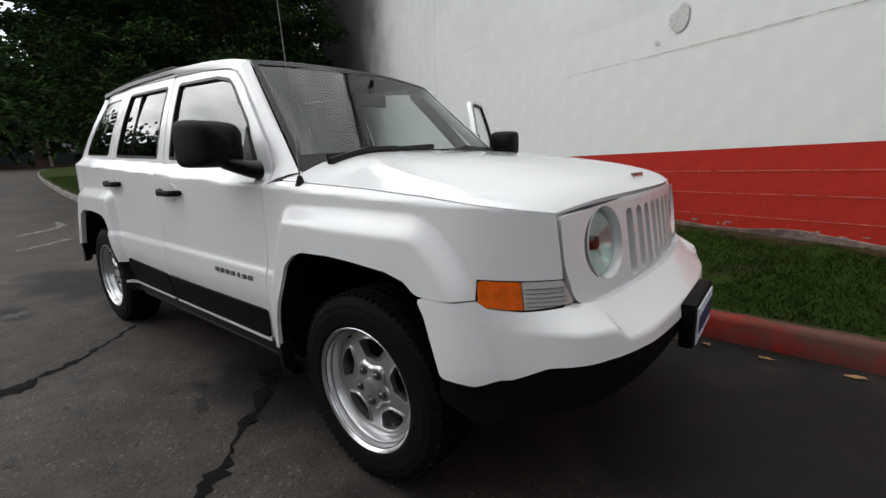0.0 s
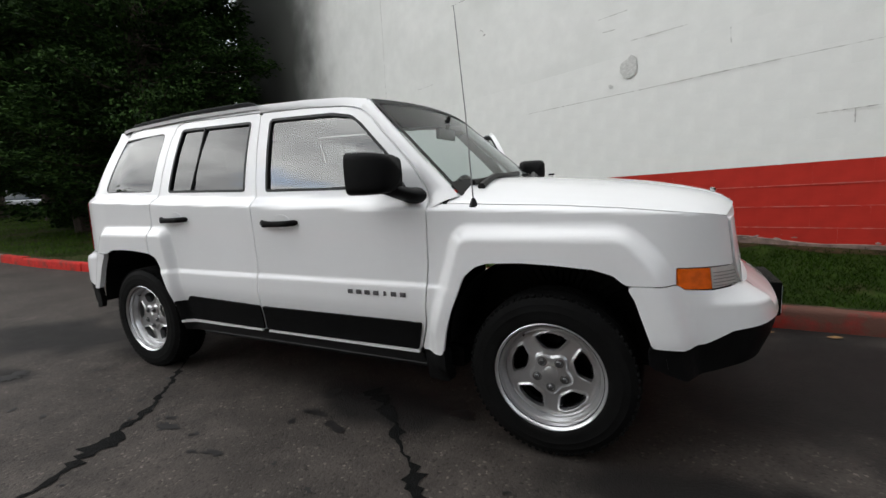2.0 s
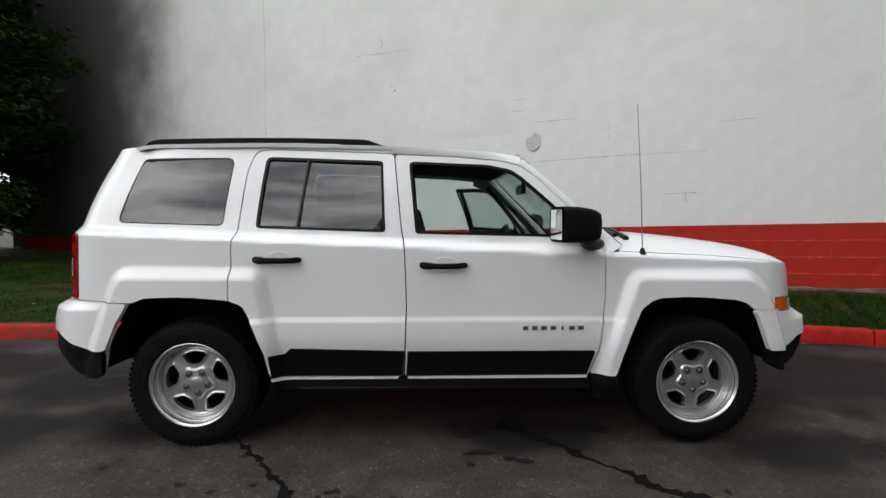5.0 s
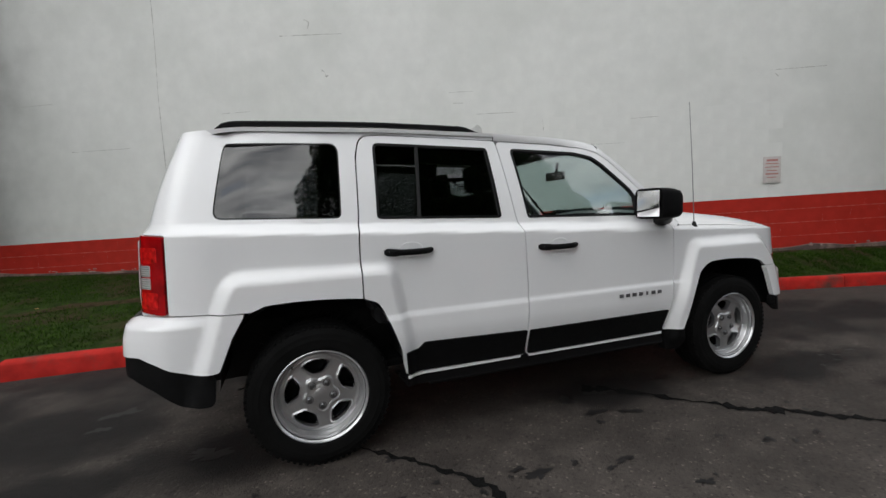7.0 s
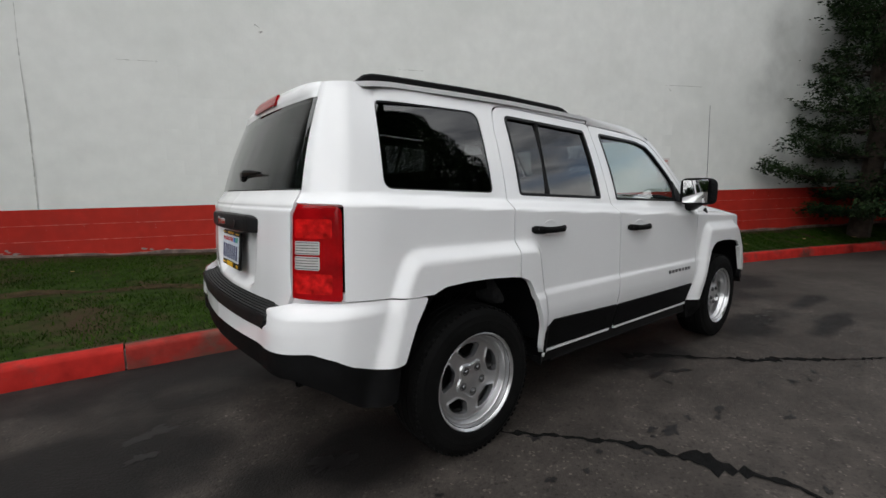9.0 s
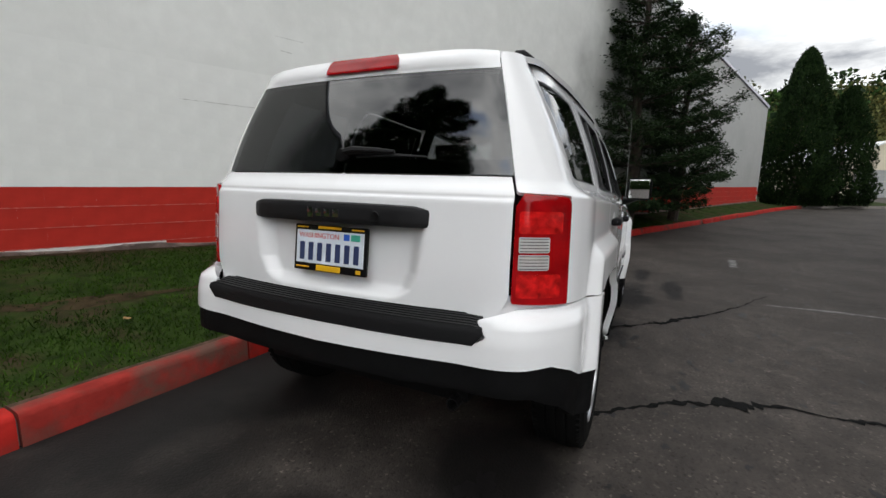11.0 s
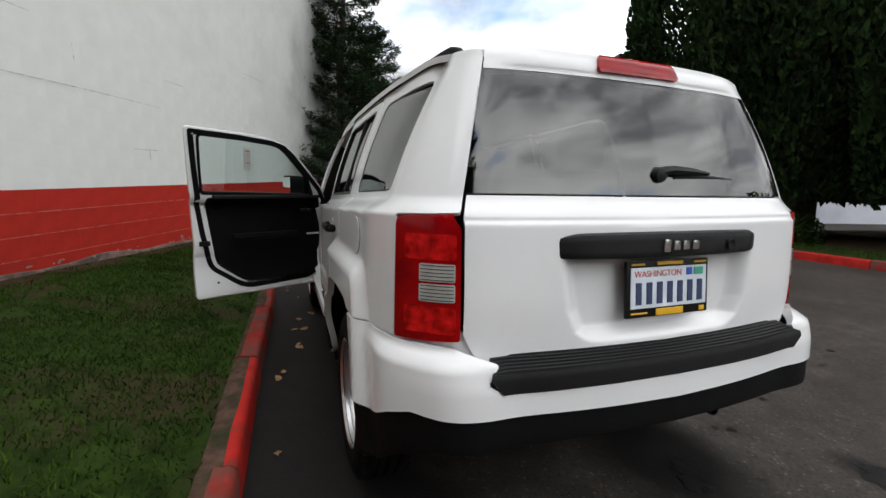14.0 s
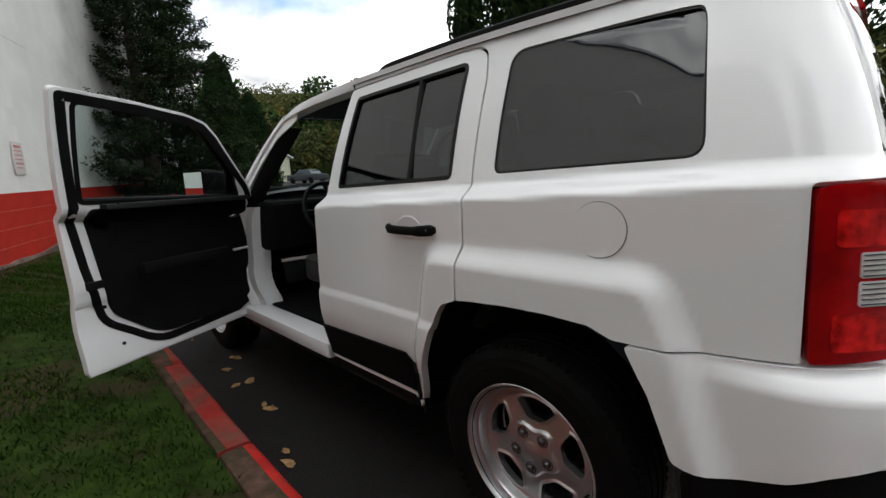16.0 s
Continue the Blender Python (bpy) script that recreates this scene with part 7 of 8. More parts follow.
side_r = [(2.75 + x, z) for x, z in ARCH_R[3::-1]]
low_r = [(1.009, 0.526), (0.929, 0.526), (0.864, 0.552), (0.821, 0.581), (0.76, 0.607), (0.70, 0.605), (0.58, 0.600), (0.30, 0.596), (0.0, 0.594)]
top_r = [(0.0, 0.662), (0.545, 0.662), (0.582, 0.690), (0.556, 0.738), (0.60, 0.752), (0.66, 0.767), (0.845, 0.769), (1.05, 0.766), (1.142, 0.7635)]
half = [(q, z, 0.01) for q, z in top_r] + [(q, z, 0.03) for q, z in side_r + low_r]
rb_o = rounded([(-q, z, r0) for q, z, r0 in half[::-1][1:]] + half[1:], 0.0)
piece("rear_bumper", panel_mesh("rear_bumper", rb_o, [], rear_bumper, aft, (PAINT, TRIM), 0.018, 0.03), suv)
half = [(0.0, 0.597), (0.30, 0.599), (0.58, 0.603), (0.70, 0.608), (0.76, 0.610), (0.821, 0.584), (0.864, 0.555), (0.929, 0.529), (1.012, 0.529), (0.998, 0.384), (0.885, 0.389), (0.80, 0.462), (0.70, 0.512), (0.0, 0.516)]
rl_o = rounded([(-q, z, 0.03) for q, z in half[::-1][1:-1]] + [(q, z, 0.03) for q, z in half], 0.0)
piece("lower_rear_bumper", panel_mesh("lower_rear_bumper", rl_o, [], lambda q, z: rear_bumper(q, z) * [0.997, 0.994, 1], aft, (BLACK, TRIM), 0.035, 0.03), suv, "black plastic lower rear bumper")
# step pad with ribs
rows = []
for f in np.linspace(-1, 1, 33):
    row = []
    bq = np.array([f * 0.55])
    A = tail(np.array([f * 0.600]), np.array([0.735]))[0] + [0.012, 0, 0.0]
    Bf = plan_push(rear_bumper(bq, np.array([0.668])), bq, np.array([0.004]), -1)[0]
    ribs = [(0.0, 0.740), (0.06, 0.743)]
    for j in range(6):
        g0 = 0.10 + 0.14 * j
        ribs += [(g0, 0.744 - 0.004 * j), (g0 + 0.09, 0.743 - 0.004 * j), (g0 + 0.10, 0.736 - 0.004 * j), (g0 + 0.13, 0.736 - 0.004 * j)]
    if abs(f) > 0.985:
        ribs = [(g, 0.743 - 0.028 * g) for g, _ in ribs]
    for k, (g, z) in enumerate(ribs + [(0.95, 0.718), (0.985, 0.710), (1.0, 0.700), (1.0, 0.664), (0.9, 0.656)]):
        p = A + (Bf - A) * g
        wy = 0.556 + 0.029 * g if k < len(ribs) else np.interp(z, [0.656, 0.690, 0.700, 0.718], [0.548, 0.585, 0.587, 0.584])
        row.append((p[0], f * wy, z))
    rows.append(row)
rows = [[(p[0] + 0.05, p[1] * 0.985, min(p[2], 0.70)) for p in rows[0]]] + rows + [[(p[0] + 0.05, p[1] * 0.985, min(p[2], 0.70)) for p in rows[-1]]]
piece("bumper_filler", panel_mesh("bumper_filler", rounded([(-0.85, 0.62), (-0.85, 0.80), (-0.50, 0.80), (-0.42, 0.73), (0.42, 0.73), (0.50, 0.80), (0.85, 0.80), (0.85, 0.62)], 0.01), [], lambda q, z: tail(q, z) * [0.993, 0.985, 1], aft, (PAINT, TRIM), 0.04, 0.02), suv)
piece("step_pad", loft_mesh("step_pad", rows, GREYP, sharp=20), suv, "ribbed dark grey step pad")

# tailgate
def gate(q, z):
    """The tailgate with its soft-edged hollow round the plate."""
    p = tail(q, z)
    a = np.abs(q)
    half = np.interp(z, [0.74, 0.79, 0.85, 1.0], [0.285, 0.345, 0.375, 0.395])
    hollow = sstep(half + 0.012, half - 0.060, a) * sstep(0.750, 0.800, z) * (1 - sstep(1.03, 1.06, z))
    p[:, 0] += 0.040 * hollow - 0.010 * sstep(1.10, 1.085, z) * sstep(0.70, 0.9, z)
    return p


tg = rounded([(-0.585, 0.712, 0.02), (-0.632, 0.80, 0.03), (-0.632, 1.10, 0.02), (-0.630, 1.163, 0), (0.630, 1.163, 0), (0.632, 1.10, 0.02), (0.632, 0.80, 0.03), (0.585, 0.712, 0.02)], 0.0)
gate_ob = piece("tailgate", panel_mesh("tailgate", tg, [], gate, (-1, 0, 0), (PAINT, CABIN), 0.009, 0.03), suv)
tw = [(-0.640, 1.168, 0.004), (-0.645, 1.516, 0.01), (0.645, 1.516, 0.01), (0.640, 1.168, 0.004)]
pane("rear_window", tw, tail, gate_ob, TINT, 0.0, "dark tinted rear window", 0.0, 0.005, (60, 24))


def lip(q, z):
    p = tail(q, z)
    p[:, 0] -= 0.010 * sstep(1.515, 1.54, z) * (1 - sstep(0.50, 0.63, np.abs(q))) - 0.014 * sstep(1.565, 1.60, z)
    return p


tl = rounded([(-0.632, 1.518, 0.005), (-0.634, 1.580, 0.01), (-0.45, 1.592, 0.1), (0, 1.597, 0.1), (0.45, 1.592, 0.1), (0.634, 1.580, 0.01), (0.632, 1.518, 0.005)], 0.0)
piece("roof_lip", panel_mesh("roof_lip", tl, [], lip, (-1, 0, 0), (PAINT, CABIN), 0.025, 0.03), gate_ob)
piece("high_brake_lamp", panel_mesh("high_brake_lamp", rounded([(-0.225, 1.534, 0.012), (-0.212, 1.583, 0.016), (0.212, 1.583, 0.016), (0.225, 1.534, 0.012)], 0.012), [], lifted(lip, 0.010), (-1, 0, 0), (REDD, REDD), 0.02, 0.025), gate_ob, "wide red high brake lamp")
bm = bmesh.new()
vs = add_box(bm, (-2.085, 0, 1.029), (0.085, 0.785, 0.068), 0.022, seg=4)
bmesh.ops.subdivide_edges(bm, edges=[e for e in bm.edges if abs(e.verts[0].co.y - e.verts[1].co.y) > 0.3], cuts=14)
for v in bm.verts:
    k = abs(v.co.y) / 0.392
    v.co.x += 0.035 * k ** 2 + 0.030 * sstep(0.88, 1.0, k)
    v.co.z += 0.004 * (1 - k ** 2) * (v.co.z > 1.03) - 0.010 * sstep(0.80, 1.0, k) * (v.co.z > 1.03)
bar = bm_piece("gate_handle_bar", bm, GREYP, gate_ob, "wide dark grey handle bar over the plate")
bm = bmesh.new()
for k in range(4):
    add_box(bm, (-2.129, 0.055 - 0.036 * k, 1.030), (0.006, 0.024, 0.026 if k else 0.036), 0.003)
bm_piece("gate_badge", bm, CHROME, bar, "four small chrome badge bars")
bm = bmesh.new()
add_lathe(bm, [(0.0, 0.002), (0.008, 0.003), (0.015, 0.004), (0.017, 0.0)], 20, Matrix.Translation((-2.123, -0.205, 1.027)) @ Matrix.Rotation(radians(-90), 4, "Y"))
bm_piece("gate_lock", bm, TRIM, bar)
# rear plate, tilted a little with the recess
PM = Matrix.Translation((-2.098, 0, 0.900)) @ Matrix.Rotation(radians(5), 4, "Y")


def plate_bit(name, mt, boxes, label="", dx=0.0):
    bm = bmesh.new()
    for y, z, w, h in boxes:
        add_box(bm, (-dx, y, z), (0.004, w, h), 0.0012, seg=1)
    return bm_piece(name, bm, mt, gate_ob, label, m=PM)


bm = bmesh.new()
add_box(bm, (0.006, 0, 0), (0.012, 0.315, 0.165), 0.005)
bm_piece("plate_frame", bm, TRIM, gate_ob, "black frame round the rear plate", m=PM)
plate_bit("rear_plate", PLATE, [(0, 0.004, 0.292, 0.118)], "white and pale blue plate, its number turned into bars", 0.002)
for k in range(7):
    plate_bit("plate_bar", PLATE_T, [(0.118 - 0.0393 * k, -0.012, 0.022, 0.064)], "", 0.004)
plate_bit("plate_stickers", STICK_B, [(-0.075, 0.046, 0.024, 0.022)], "", 0.004)
plate_bit("plate_sticker", STICK_G, [(-0.112, 0.046, 0.038, 0.022)], "", 0.004)
for yb in [(0, -0.069, 0.105, 0.020), (0, 0.074, 0.10, 0.010), (0.12, 0.073, 0.05, 0.006), (-0.12, 0.073, 0.05, 0.006), (0.115, -0.069, 0.06, 0.005), (-0.128, -0.069, 0.02, 0.014)]:
    plate_bit("frame_bar", YELLOW, [yb], "yellow bar on the plate frame", 0.0035)
txt = bpy.data.curves.new("state_word", "FONT")
txt.body, txt.size, txt.extrude, txt.align_x = "WASHINGTON", 0.026, 0.0006, "CENTER"
txt.materials.append(PLATE_R)
tob = piece("state_word", txt, gate_ob, "red word across the plate's top")
tob.matrix_basis = PM @ Matrix.Translation((-0.0045, 0.045, 0.036)) @ Matrix(((0, 0, -1, 0), (-1, 0, 0, 0), (0, 1, 0, 0), (0, 0, 0, 1)))
# rear wiper
bm = bmesh.new()
add_lathe(bm, [(0.0, 0.04), (0.02, 0.038), (0.026, 0.02), (0.026, 0.0)], 20, Matrix.Translation((-2.0, 0.0, 1.228)) @ Matrix.Rotation(radians(-90), 4, "Y"))
add_tube(bm, [(-2.022, 0.01, 1.235), (-2.030, -0.05, 1.244), (-2.024, -0.14, 1.242), (-2.018, -0.21, 1.238)], [0.015, 0.015, 0.011, 0.007], 8)
add_tube(bm, [(-2.022, -0.06, 1.222), (-2.016, -0.18, 1.228), (-2.008, -0.33, 1.222)], [0.006, 0.009, 0.004], 6)
bm_piece("rear_wiper", bm, TRIM, gate_ob, "black rear wiper arm")


# wheels
def spoke_face(a, b):
    r = np.hypot(a, b)
    th = np.arctan2(b, a)
    star = np.cos(5 * (th + math.pi / 2))
    h = np.interp(r, [0, 0.035, 0.05, 0.085, 0.105, 0.150, 0.168, 0.178, 0.190], [0.048, 0.046, 0.043, 0.043, 0.040, 0.036, 0.036, 0.040, 0.034])
    h = h + 0.009 * (1 - sstep(-0.006, 0.005, r - (0.077 + 0.010 * star)))
    return np.stack([a, b, h], 1)


def wheel(name_m):
    """Steel wheel with five broad spokes, its tyre, nuts and hub cover; its outer side looks along local z."""
    w = new("wheel")
    w.parent = suv
    bm = bmesh.new()
    R = 0.334
    prof = [(0.205, -0.100), (0.222, -0.108), (0.262, -0.110), (0.300, -0.104), (0.322, -0.090), (R - 0.004, -0.074), (R, -0.060), (R, -0.045), (R - 0.008, -0.043), (R - 0.008, -0.036), (R, -0.034), (R + 0.001, -0.005),
            (R - 0.007, -0.003), (R - 0.007, 0.004), (R + 0.001, 0.006), (R, 0.034), (R - 0.008, 0.036), (R - 0.008, 0.043), (R, 0.045), (R, 0.060), (R - 0.004, 0.074), (0.322, 0.090), (0.305, 0.100), (0.300, 0.103), (0.296, 0.105),
            (0.292, 0.1045), (0.270, 0.110), (0.266, 0.1085), (0.245, 0.1105), (0.232, 0.109), (0.222, 0.106), (0.214, 0.098), (0.205, 0.092)]
    add_lathe(bm, prof, 96)
    for k in range(72):
        a = 2 * math.pi * k / 72
        for s in (1, -1):
            add_box(bm, (0.3255 * math.cos(a), 0.3255 * math.sin(a), s * 0.084), (0.011, 0.017, 0.020), 0.003, Matrix.Rotation(a, 3, "Z"), 1)
    ty = bm_piece("tyre", bm, RUBBER, w, "black rubber tyre with blocky shoulders", sharp=30)
    bm = bmesh.new()
    add_lathe(bm, [(0.176, 0.030), (0.184, 0.034), (0.190, 0.046), (0.193, 0.066), (0.197, 0.073), (0.203, 0.075), (0.206, 0.090), (0.211, 0.101), (0.217, 0.105), (0.221, 0.103), (0.223, 0.096), (0.216, 0.086), (0.204, 0.060), (0.190, 0.0), (0.188, -0.09)], 72)
    bm_piece("rim", bm, STEEL, w, "silver steel rim")
    wins = []
    for k in range(5):
        a = math.pi / 2 + 2 * math.pi * k / 5
        pts = [(0.101, -0.20, 0.010), (0.110, -0.30, 0.010), (0.154, -0.43, 0.008), (0.163, -0.30, 0.03), (0.167, 0, 0.10), (0.163, 0.30, 0.03), (0.154, 0.43, 0.008), (0.110, 0.30, 0.010), (0.101, 0.20, 0.010)]
        wins.append(rounded([(r * math.cos(a + t), r * math.sin(a + t), q) for r, t, q in pts], 0.01, 4))
    disc = np.array([(0.189 * math.cos(t), 0.189 * math.sin(t)) for t in np.linspace(0, 2 * math.pi, 72, endpoint=False)])
    piece("spokes", panel_mesh("spokes", disc, wins, lambda a, b: spoke_face(a, b) + np.stack([0 * a, 0 * a, 0.009 + 0.0060 * np.exp(-(np.min([off_edge(np.stack([a, b], 1), w_) for w_ in wins], axis=0) / 0.0065) ** 2)], 1), (0, 0, 1), (STEEL, STEEL), 0.0045, 0.026), w, "silver five-spoke wheel face")
    bm = bmesh.new()
    add_lathe(bm, [(0.185, -0.05), (0.10, -0.04), (0.0, -0.035)], 40)
    bm_piece("brake_drum", bm, TRIM, w)
    for k in range(5):
        a = -math.pi / 2 + 2 * math.pi * k / 5
        bm = bmesh.new()
        add_lathe(bm, [(0.0185, 0.055), (0.018, 0.0635), (0.0155, 0.0640), (0.0135, 0.058), (0.0118, 0.058), (0.0112, 0.070), (0.008, 0.0735), (0.0, 0.0745)], 16, Matrix.Translation((0.057 * math.cos(a), 0.057 * math.sin(a), 0)))
        bm_piece("lug_nut", bm, NUT, w)
    bm = bmesh.new()
    add_lathe(bm, [(0.033, 0.056), (0.030, 0.065), (0.022, 0.068), (0.0, 0.069)], 30)
    bm_piece("hub_cover", bm, STEEL, w)
    bm = bmesh.new()
    add_tube(bm, [(0.186 * math.cos(2.2), 0.186 * math.sin(2.2), 0.02), (0.182 * math.cos(2.2), 0.182 * math.sin(2.2), 0.062)], 0.004, 6)
    bm_piece("valve", bm, TRIM, w)
    w.matrix_basis = name_m
    return w


def wheel_pose(x, s, spin):
    return Matrix.Translation((x, s * 0.733, 0.334)) @ Matrix.Rotation(radians(-90 * s), 4, "X") @ Matrix.Rotation(radians(spin), 4, "Z")


w0 = wheel(wheel_pose(1.3175, -1, 0))
copy_thing(w0, wheel_pose(-1.3175, -1, 5))
copy_thing(w0, wheel_pose(1.3175, 1, 20))
copy_thing(w0, wheel_pose(-1.3175, 1, 33))

# underside
for nm, c, b in (("underbody", (0.05, 0, 0.33), (1.75, 1.50, 0.10)), ("engine_tray", (1.45, 0, 0.36), (0.9, 0.95, 0.16)), ("rear_tray", (-1.40, 0, 0.42), (1.05, 0.95, 0.12))):
    bm = bmesh.new()
    add_box(bm, c, b, 0.03)
    bm_piece(nm, bm, TRIM, suv)
for x in (1.3175, -1.3175):
    bm = bmesh.new()
    add_tube(bm, [(x, -0.70, 0.33), (x, 0.70, 0.33)], 0.035, 10)
    bm_piece("axle", bm, DARKMETAL, suv)
bm = bmesh.new()
add_lathe(bm, [(0.019, 0.0), (0.023, 0.0), (0.023, 0.25), (0.019, 0.25)], 18, Matrix.Translation((-1.97, -0.43, 0.372)) @ Matrix.Rotation(radians(90), 4, "Y"))
bm_piece("tail_pipe", bm, GREYP, suv, "dull dark tail pipe")
# aerial
bm = bmesh.new()
add_lathe(bm, [(0.02, 0.0), (0.016, 0.012), (0.008, 0.035), (0.0, 0.038)], 16, Matrix.Translation((1.02, -0.80, 1.005)))
ab = bm_piece("aerial_foot", bm, TRIM, suv)
bm = bmesh.new()
add_tube(bm, [(1.02, -0.80, 1.03), (1.0, -0.80, 1.4), (0.972, -0.80, 1.78)], [0.003, 0.0022, 0.0016], 6)
bm_piece("aerial", bm, GALV, ab, "thin metal aerial mast")
# fuel flap on the left quarter
flap = np.array([(-1.527 + 0.066 * math.cos(t), 1.012 + 0.066 * math.sin(t)) for t in np.linspace(0, 2 * math.pi, 40, endpoint=False)])
ff = piece("fuel_flap", panel_mesh("fuel_flap", flap * 1.0, [], lifted(skin_l, 0.0045), sideward, (PAINT, TRIM), 0.03, 0.004), suv, "round white fuel flap")
fl2 = flap.mean(0) + (flap - flap.mean(0)) * 1.018
piece("flap_gap", panel_mesh("flap_gap", fl2, [flap], lifted(skin_l, 0.0016), sideward, (TRIM, TRIM), 0.03, 0.002), ff)

# cabin
bm = bmesh.new()
add_box(bm, (0.0, 0, 0.40), (2.0, 1.42, 0.04), 0.01)
add_box(bm, (-1.45, 0, 0.70), (0.95, 1.20, 0.06), 0.02)
bm_piece("cabin_floor", bm, CABIN, suv)
bm = bmesh.new()
vs = add_box(bm, (0.74, 0, 0.90), (0.42, 1.42, 0.30), 0.05, seg=3)
add_box(bm, (0.62, 0, 0.62), (0.18, 0.30, 0.4), 0.04)
dash = bm_piece("dashboard", bm, CABIN, suv, "black dashboard")
bm = bmesh.new()
M = Matrix.Translation((0.42, 0.36, 0.98)) @ Matrix.Rotation(radians(-65), 4, "Y")
add_lathe(bm, [(0.185 + 0.014 * math.cos(t), 0.014 * math.sin(t)) for t in np.linspace(0, 2 * math.pi, 10, endpoint=False)], 36, M, True)
add_box(bm, M @ Vector((0, 0, -0.01)), (0.06, 0.13, 0.12), 0.02, Matrix.Rotation(radians(-65), 3, "Y"))
for a in (0, 180, 270):
    add_tube(bm, [M @ Vector((0.05 * math.cos(radians(a + 90)), 0.05 * math.sin(radians(a + 90)), 0)), M @ Vector((0.185 * math.cos(radians(a + 90)), 0.185 * math.sin(radians(a + 90)), 0))], 0.014, 8)
bm_piece("steering_wheel", bm, TRIM, dash)
bm = bmesh.new()
add_box(bm, (0.535, 0.0, 1.40), (0.03, 0.22, 0.065), 0.02)
add_tube(bm, [(0.545, 0, 1.42), (0.56, 0, 1.50)], 0.012, 6)
bm_piece("inner_mirror", bm, TRIM, suv)


def seat(x, y, width, parent):
    bm = bmesh.new()
    add_box(bm, (x, y, 0.66), (0.52, width, 0.16), 0.06, seg=3)
    st = bm_piece("seat", bm, CLOTH, parent, "dark grey cloth seat")
    bm = bmesh.new()
    add_box(bm, (x - 0.30, y, 0.97), (0.14, width, 0.62), 0.06, Matrix.Rotation(radians(-14), 3, "Y"), 3)
    bm_piece("seat_back", bm, CLOTH, st)
    for yy in ([y] if width < 0.8 else [y - 0.38, y + 0.38]):
        bm = bmesh.new()
        add_box(bm, (x - 0.40, yy, 1.36), (0.10, 0.25, 0.17), 0.045, Matrix.Rotation(radians(-8), 3, "Y"), 3)
        for d in (-0.05, 0.05):
            add_tube(bm, [(x - 0.39, yy + d, 1.20), (x - 0.40, yy + d, 1.32)], 0.007, 6)
        bm_piece("headrest", bm, CLOTH, st)


seat(0.12, 0.36, 0.50, suv)
seat(0.12, -0.36, 0.50, suv)
seat(-0.75, 0.0, 1.26, suv)
# door aperture on the open side
bm = bmesh.new()
add_box(bm, (0.28, 0.775, 0.375), (1.05, 0.13, 0.075), 0.02)
bm_piece("door_sill", bm, PAINT, suv, "white painted door sill")
fz = np.linspace(0, 1, 12)
jam = np.array([(0.745 + 0.045 * math.sin(math.pi * t) - (0.03 if t < 0.1 else 0), 0.0, 0.40 + 0.62 * t) for t in fz])
JY = skin_l(jam[:, 0], jam[:, 2])[:, 1]
rows = [[(x, y - 0.012, z) for (x, _, z), y in zip(jam, JY)], [(x - 0.02, y - 0.06, z) for (x, _, z), y in zip(jam, JY)], [(x - 0.075, y - 0.075, z) for (x, _, z), y in zip(jam, JY)], [(x - 0.085, y - 0.18, z) for (x, _, z), y in zip(jam, JY)]]
piece("hinge_pillar", loft_mesh("hinge_pillar", rows, PAINT), suv, "white door hinge pillar")
up = np.linspace(0, 1, 14)
ux, uz = 0.79 + (0.40 - 0.79) * up, 1.03 + (1.475 - 1.03) * up
UY = skin_l(ux, uz)[:, 1]
rows = [[(x - 0.01, y - 0.02, z) for x, y, z in zip(ux, UY, uz)], [(x - 0.035, y - 0.055, z - 0.02) for x, y, z in zip(ux, UY, uz)], [(x - 0.05, y - 0.10, z - 0.02) for x, y, z in zip(ux, UY, uz)]]
piece("pillar_inner", loft_mesh("pillar_inner", rows, GREYP), suv)
bz = np.linspace(0.42, 1.55, 14)
bx = np.interp(bz, [0.42, 1.05, 1.55], [-0.235, -0.235, -0.265])
BY = skin_l(bx, bz)[:, 1]
rows = [[(x + 0.02, y - 0.04, z) for x, y, z in zip(bx, BY, bz)], [(x + 0.035, y - 0.06, z) for x, y, z in zip(bx, BY, bz)], [(x + 0.03, y - 0.11, z) for x, y, z in zip(bx, BY, bz)], [(x - 0.15, y - 0.12, z) for x, y, z in zip(bx, BY, bz)]]
piece("centre_pillar", loft_mesh("centre_pillar", rows, CABIN), suv)
for z in (0.62, 0.90):
    bm = bmesh.new()
    add_box(bm, (0.79, 0.80, z), (0.05, 0.03, 0.06), 0.008)
    bm_piece("door_hinge", bm, PAINT, suv)
bm = bmesh.new()
add_tube(bm, [(0.74, 0.78, 0.78), (0.69, 0.88, 0.78)], 0.008, 6)
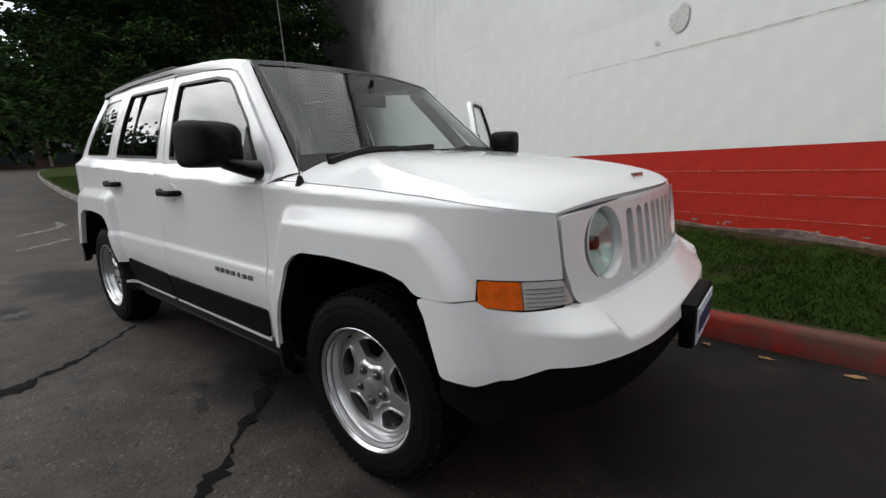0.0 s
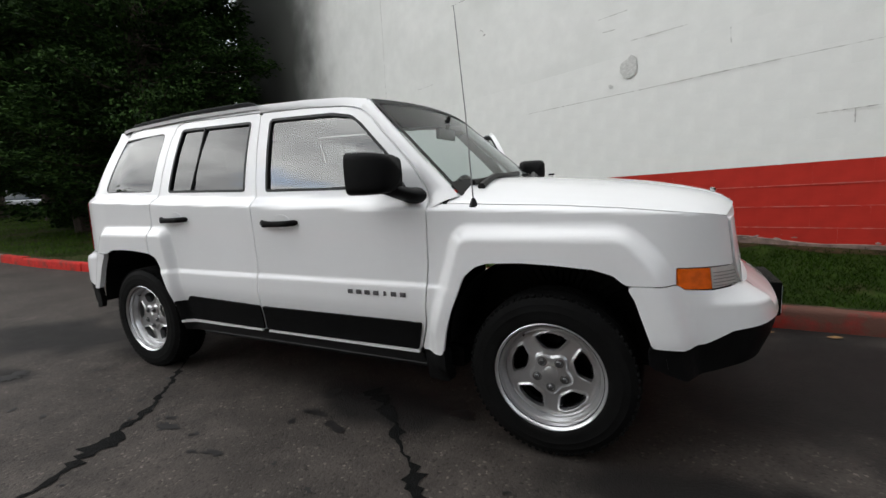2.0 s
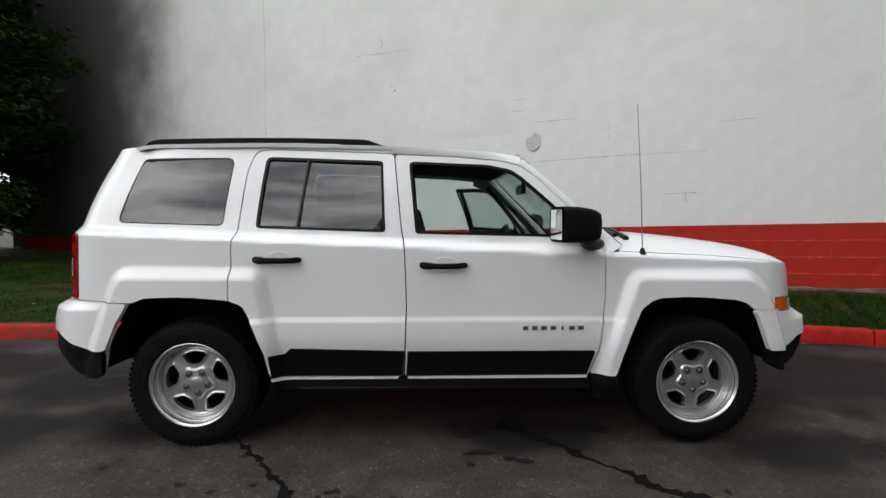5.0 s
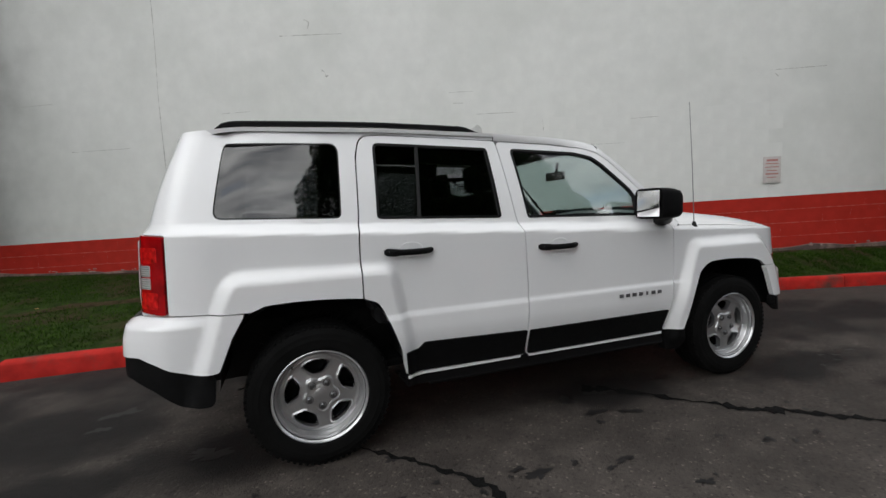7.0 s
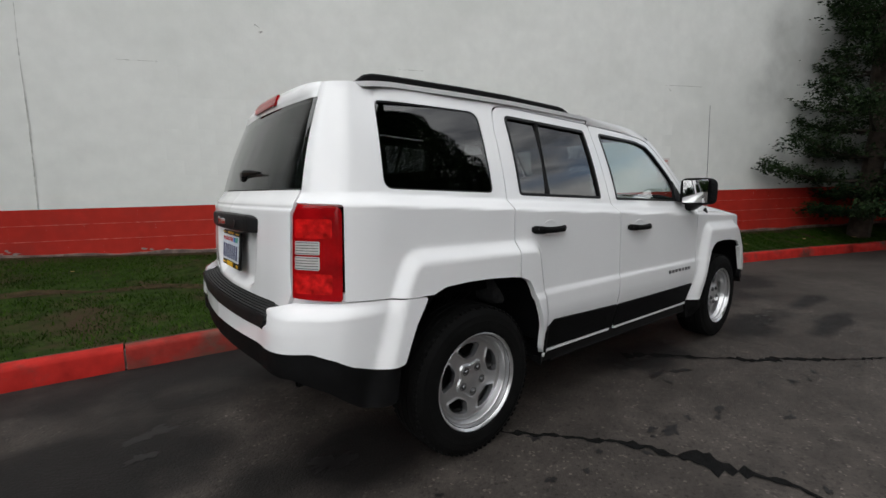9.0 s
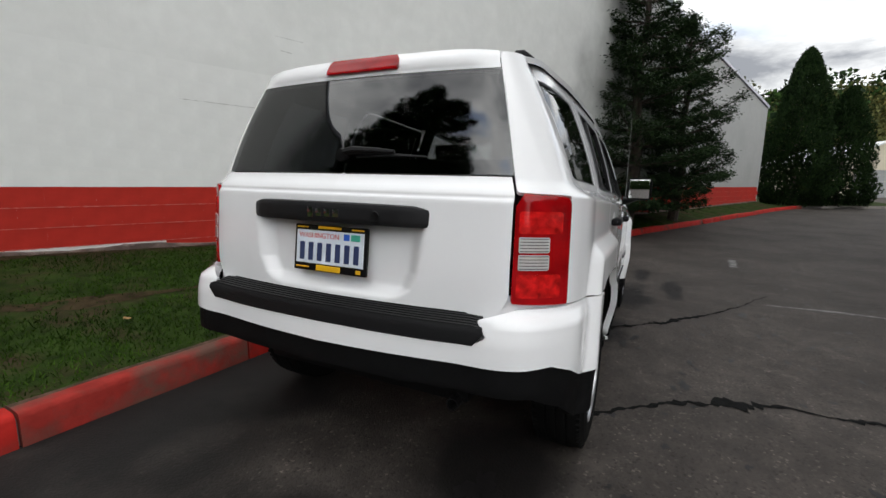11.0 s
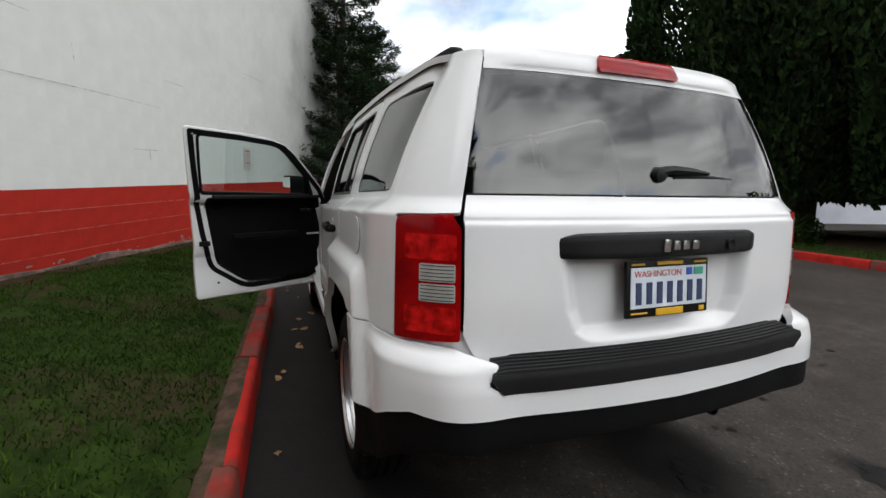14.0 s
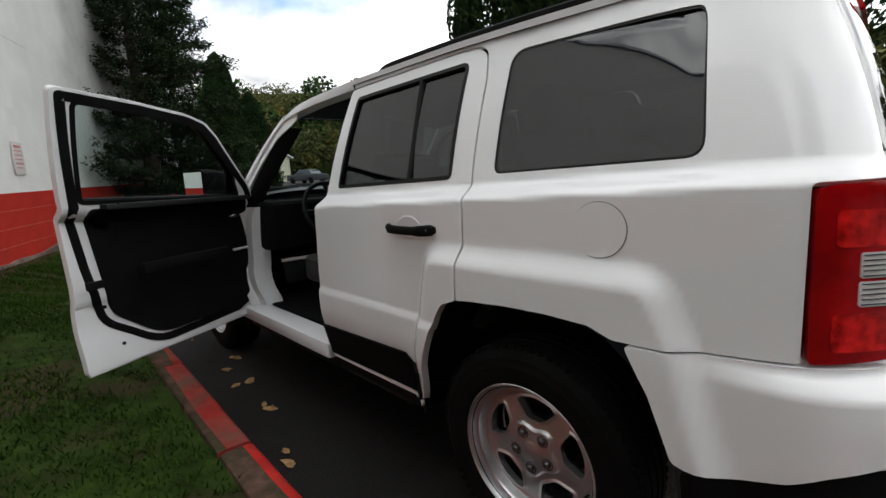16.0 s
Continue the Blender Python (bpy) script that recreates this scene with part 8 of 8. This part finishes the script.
bm_piece("door_check", bm, PAINT, suv)


# ---- blocks of the long wall ----
def block_mesh(name, w, h, d, mt, c, ce):
    """The face of one block; c: bevel at its bed joints, ce: at its ends."""
    v = [(0, 0, 0), (w, 0, 0), (w, 0, h), (0, 0, h), (ce, -d, c), (w - ce, -d, c), (w - ce, -d, h - c), (ce, -d, h - c)]
    return mesh_of(name, v, [(4, 5, 6, 7), (0, 1, 5, 4), (1, 2, 6, 5), (2, 3, 7, 6), (3, 0, 4, 7)], mt, None, False, None)


BW, BH = 0.40, 0.20
rot = Matrix.Rotation(math.atan2(WD[1], WD[0]), 4, "Z")
tilt = Matrix.Rotation(-math.atan(0.020), 4, "Y")
white_me, red_me = block_mesh("block", BW, BH - 0.0006, 0.0004, WHITEWALL, 0.0022, 0.02), block_mesh("block_red", BW, BH - 0.0005, 0.0003, REDWALL, 0.0020, 0.04)
rest = {0: ([], []), 1: ([], [])}
rb = np.random.default_rng(77)
shown = 0
for row in range(36):
    zc = red_top(0) + BH * (row - 5)
    for col in range(-29, 66):
        s = BW * (col + (0.5 if row % 2 else 0.0))
        if s < S0 or s + BW > S1:
            continue
        z = zc + 0.024 * s
        top = 7.15 if s < 8 else 7.15 - 0.095 * (s - 8)
        if z < wall_foot(s) - 0.12 or z + BH > top:
            continue
        red = 1 if row < 5 else 0
        p = wall_at(s, 0.0065 + rb.normal(0, 0.00003))
        M = Matrix.Translation((p[0], p[1], z)) @ rot @ tilt
        if -1.4 < s < 6.6 and row < 12 and shown < 300 and (row >= 2):
            ob = piece("block", red_me if red else white_me, core, "", M)
            shown += 1
        else:
            vs, fs = rest[red]
            o = len(vs)
            me = red_me if red else white_me
            vs += [tuple(M @ v.co) for v in me.vertices]
            fs += [tuple(o + i for i in f.vertices) for f in me.polygons]
for red, nm, mt in ((0, "white_blocks", WHITEWALL), (1, "red_blocks", REDWALL)):
    tagged(piece(nm, mesh_of(nm, rest[red][0], rest[red][1], mt, None, False, None), core), "white painted blocks" if not red else "red painted blocks", kind="stuff")
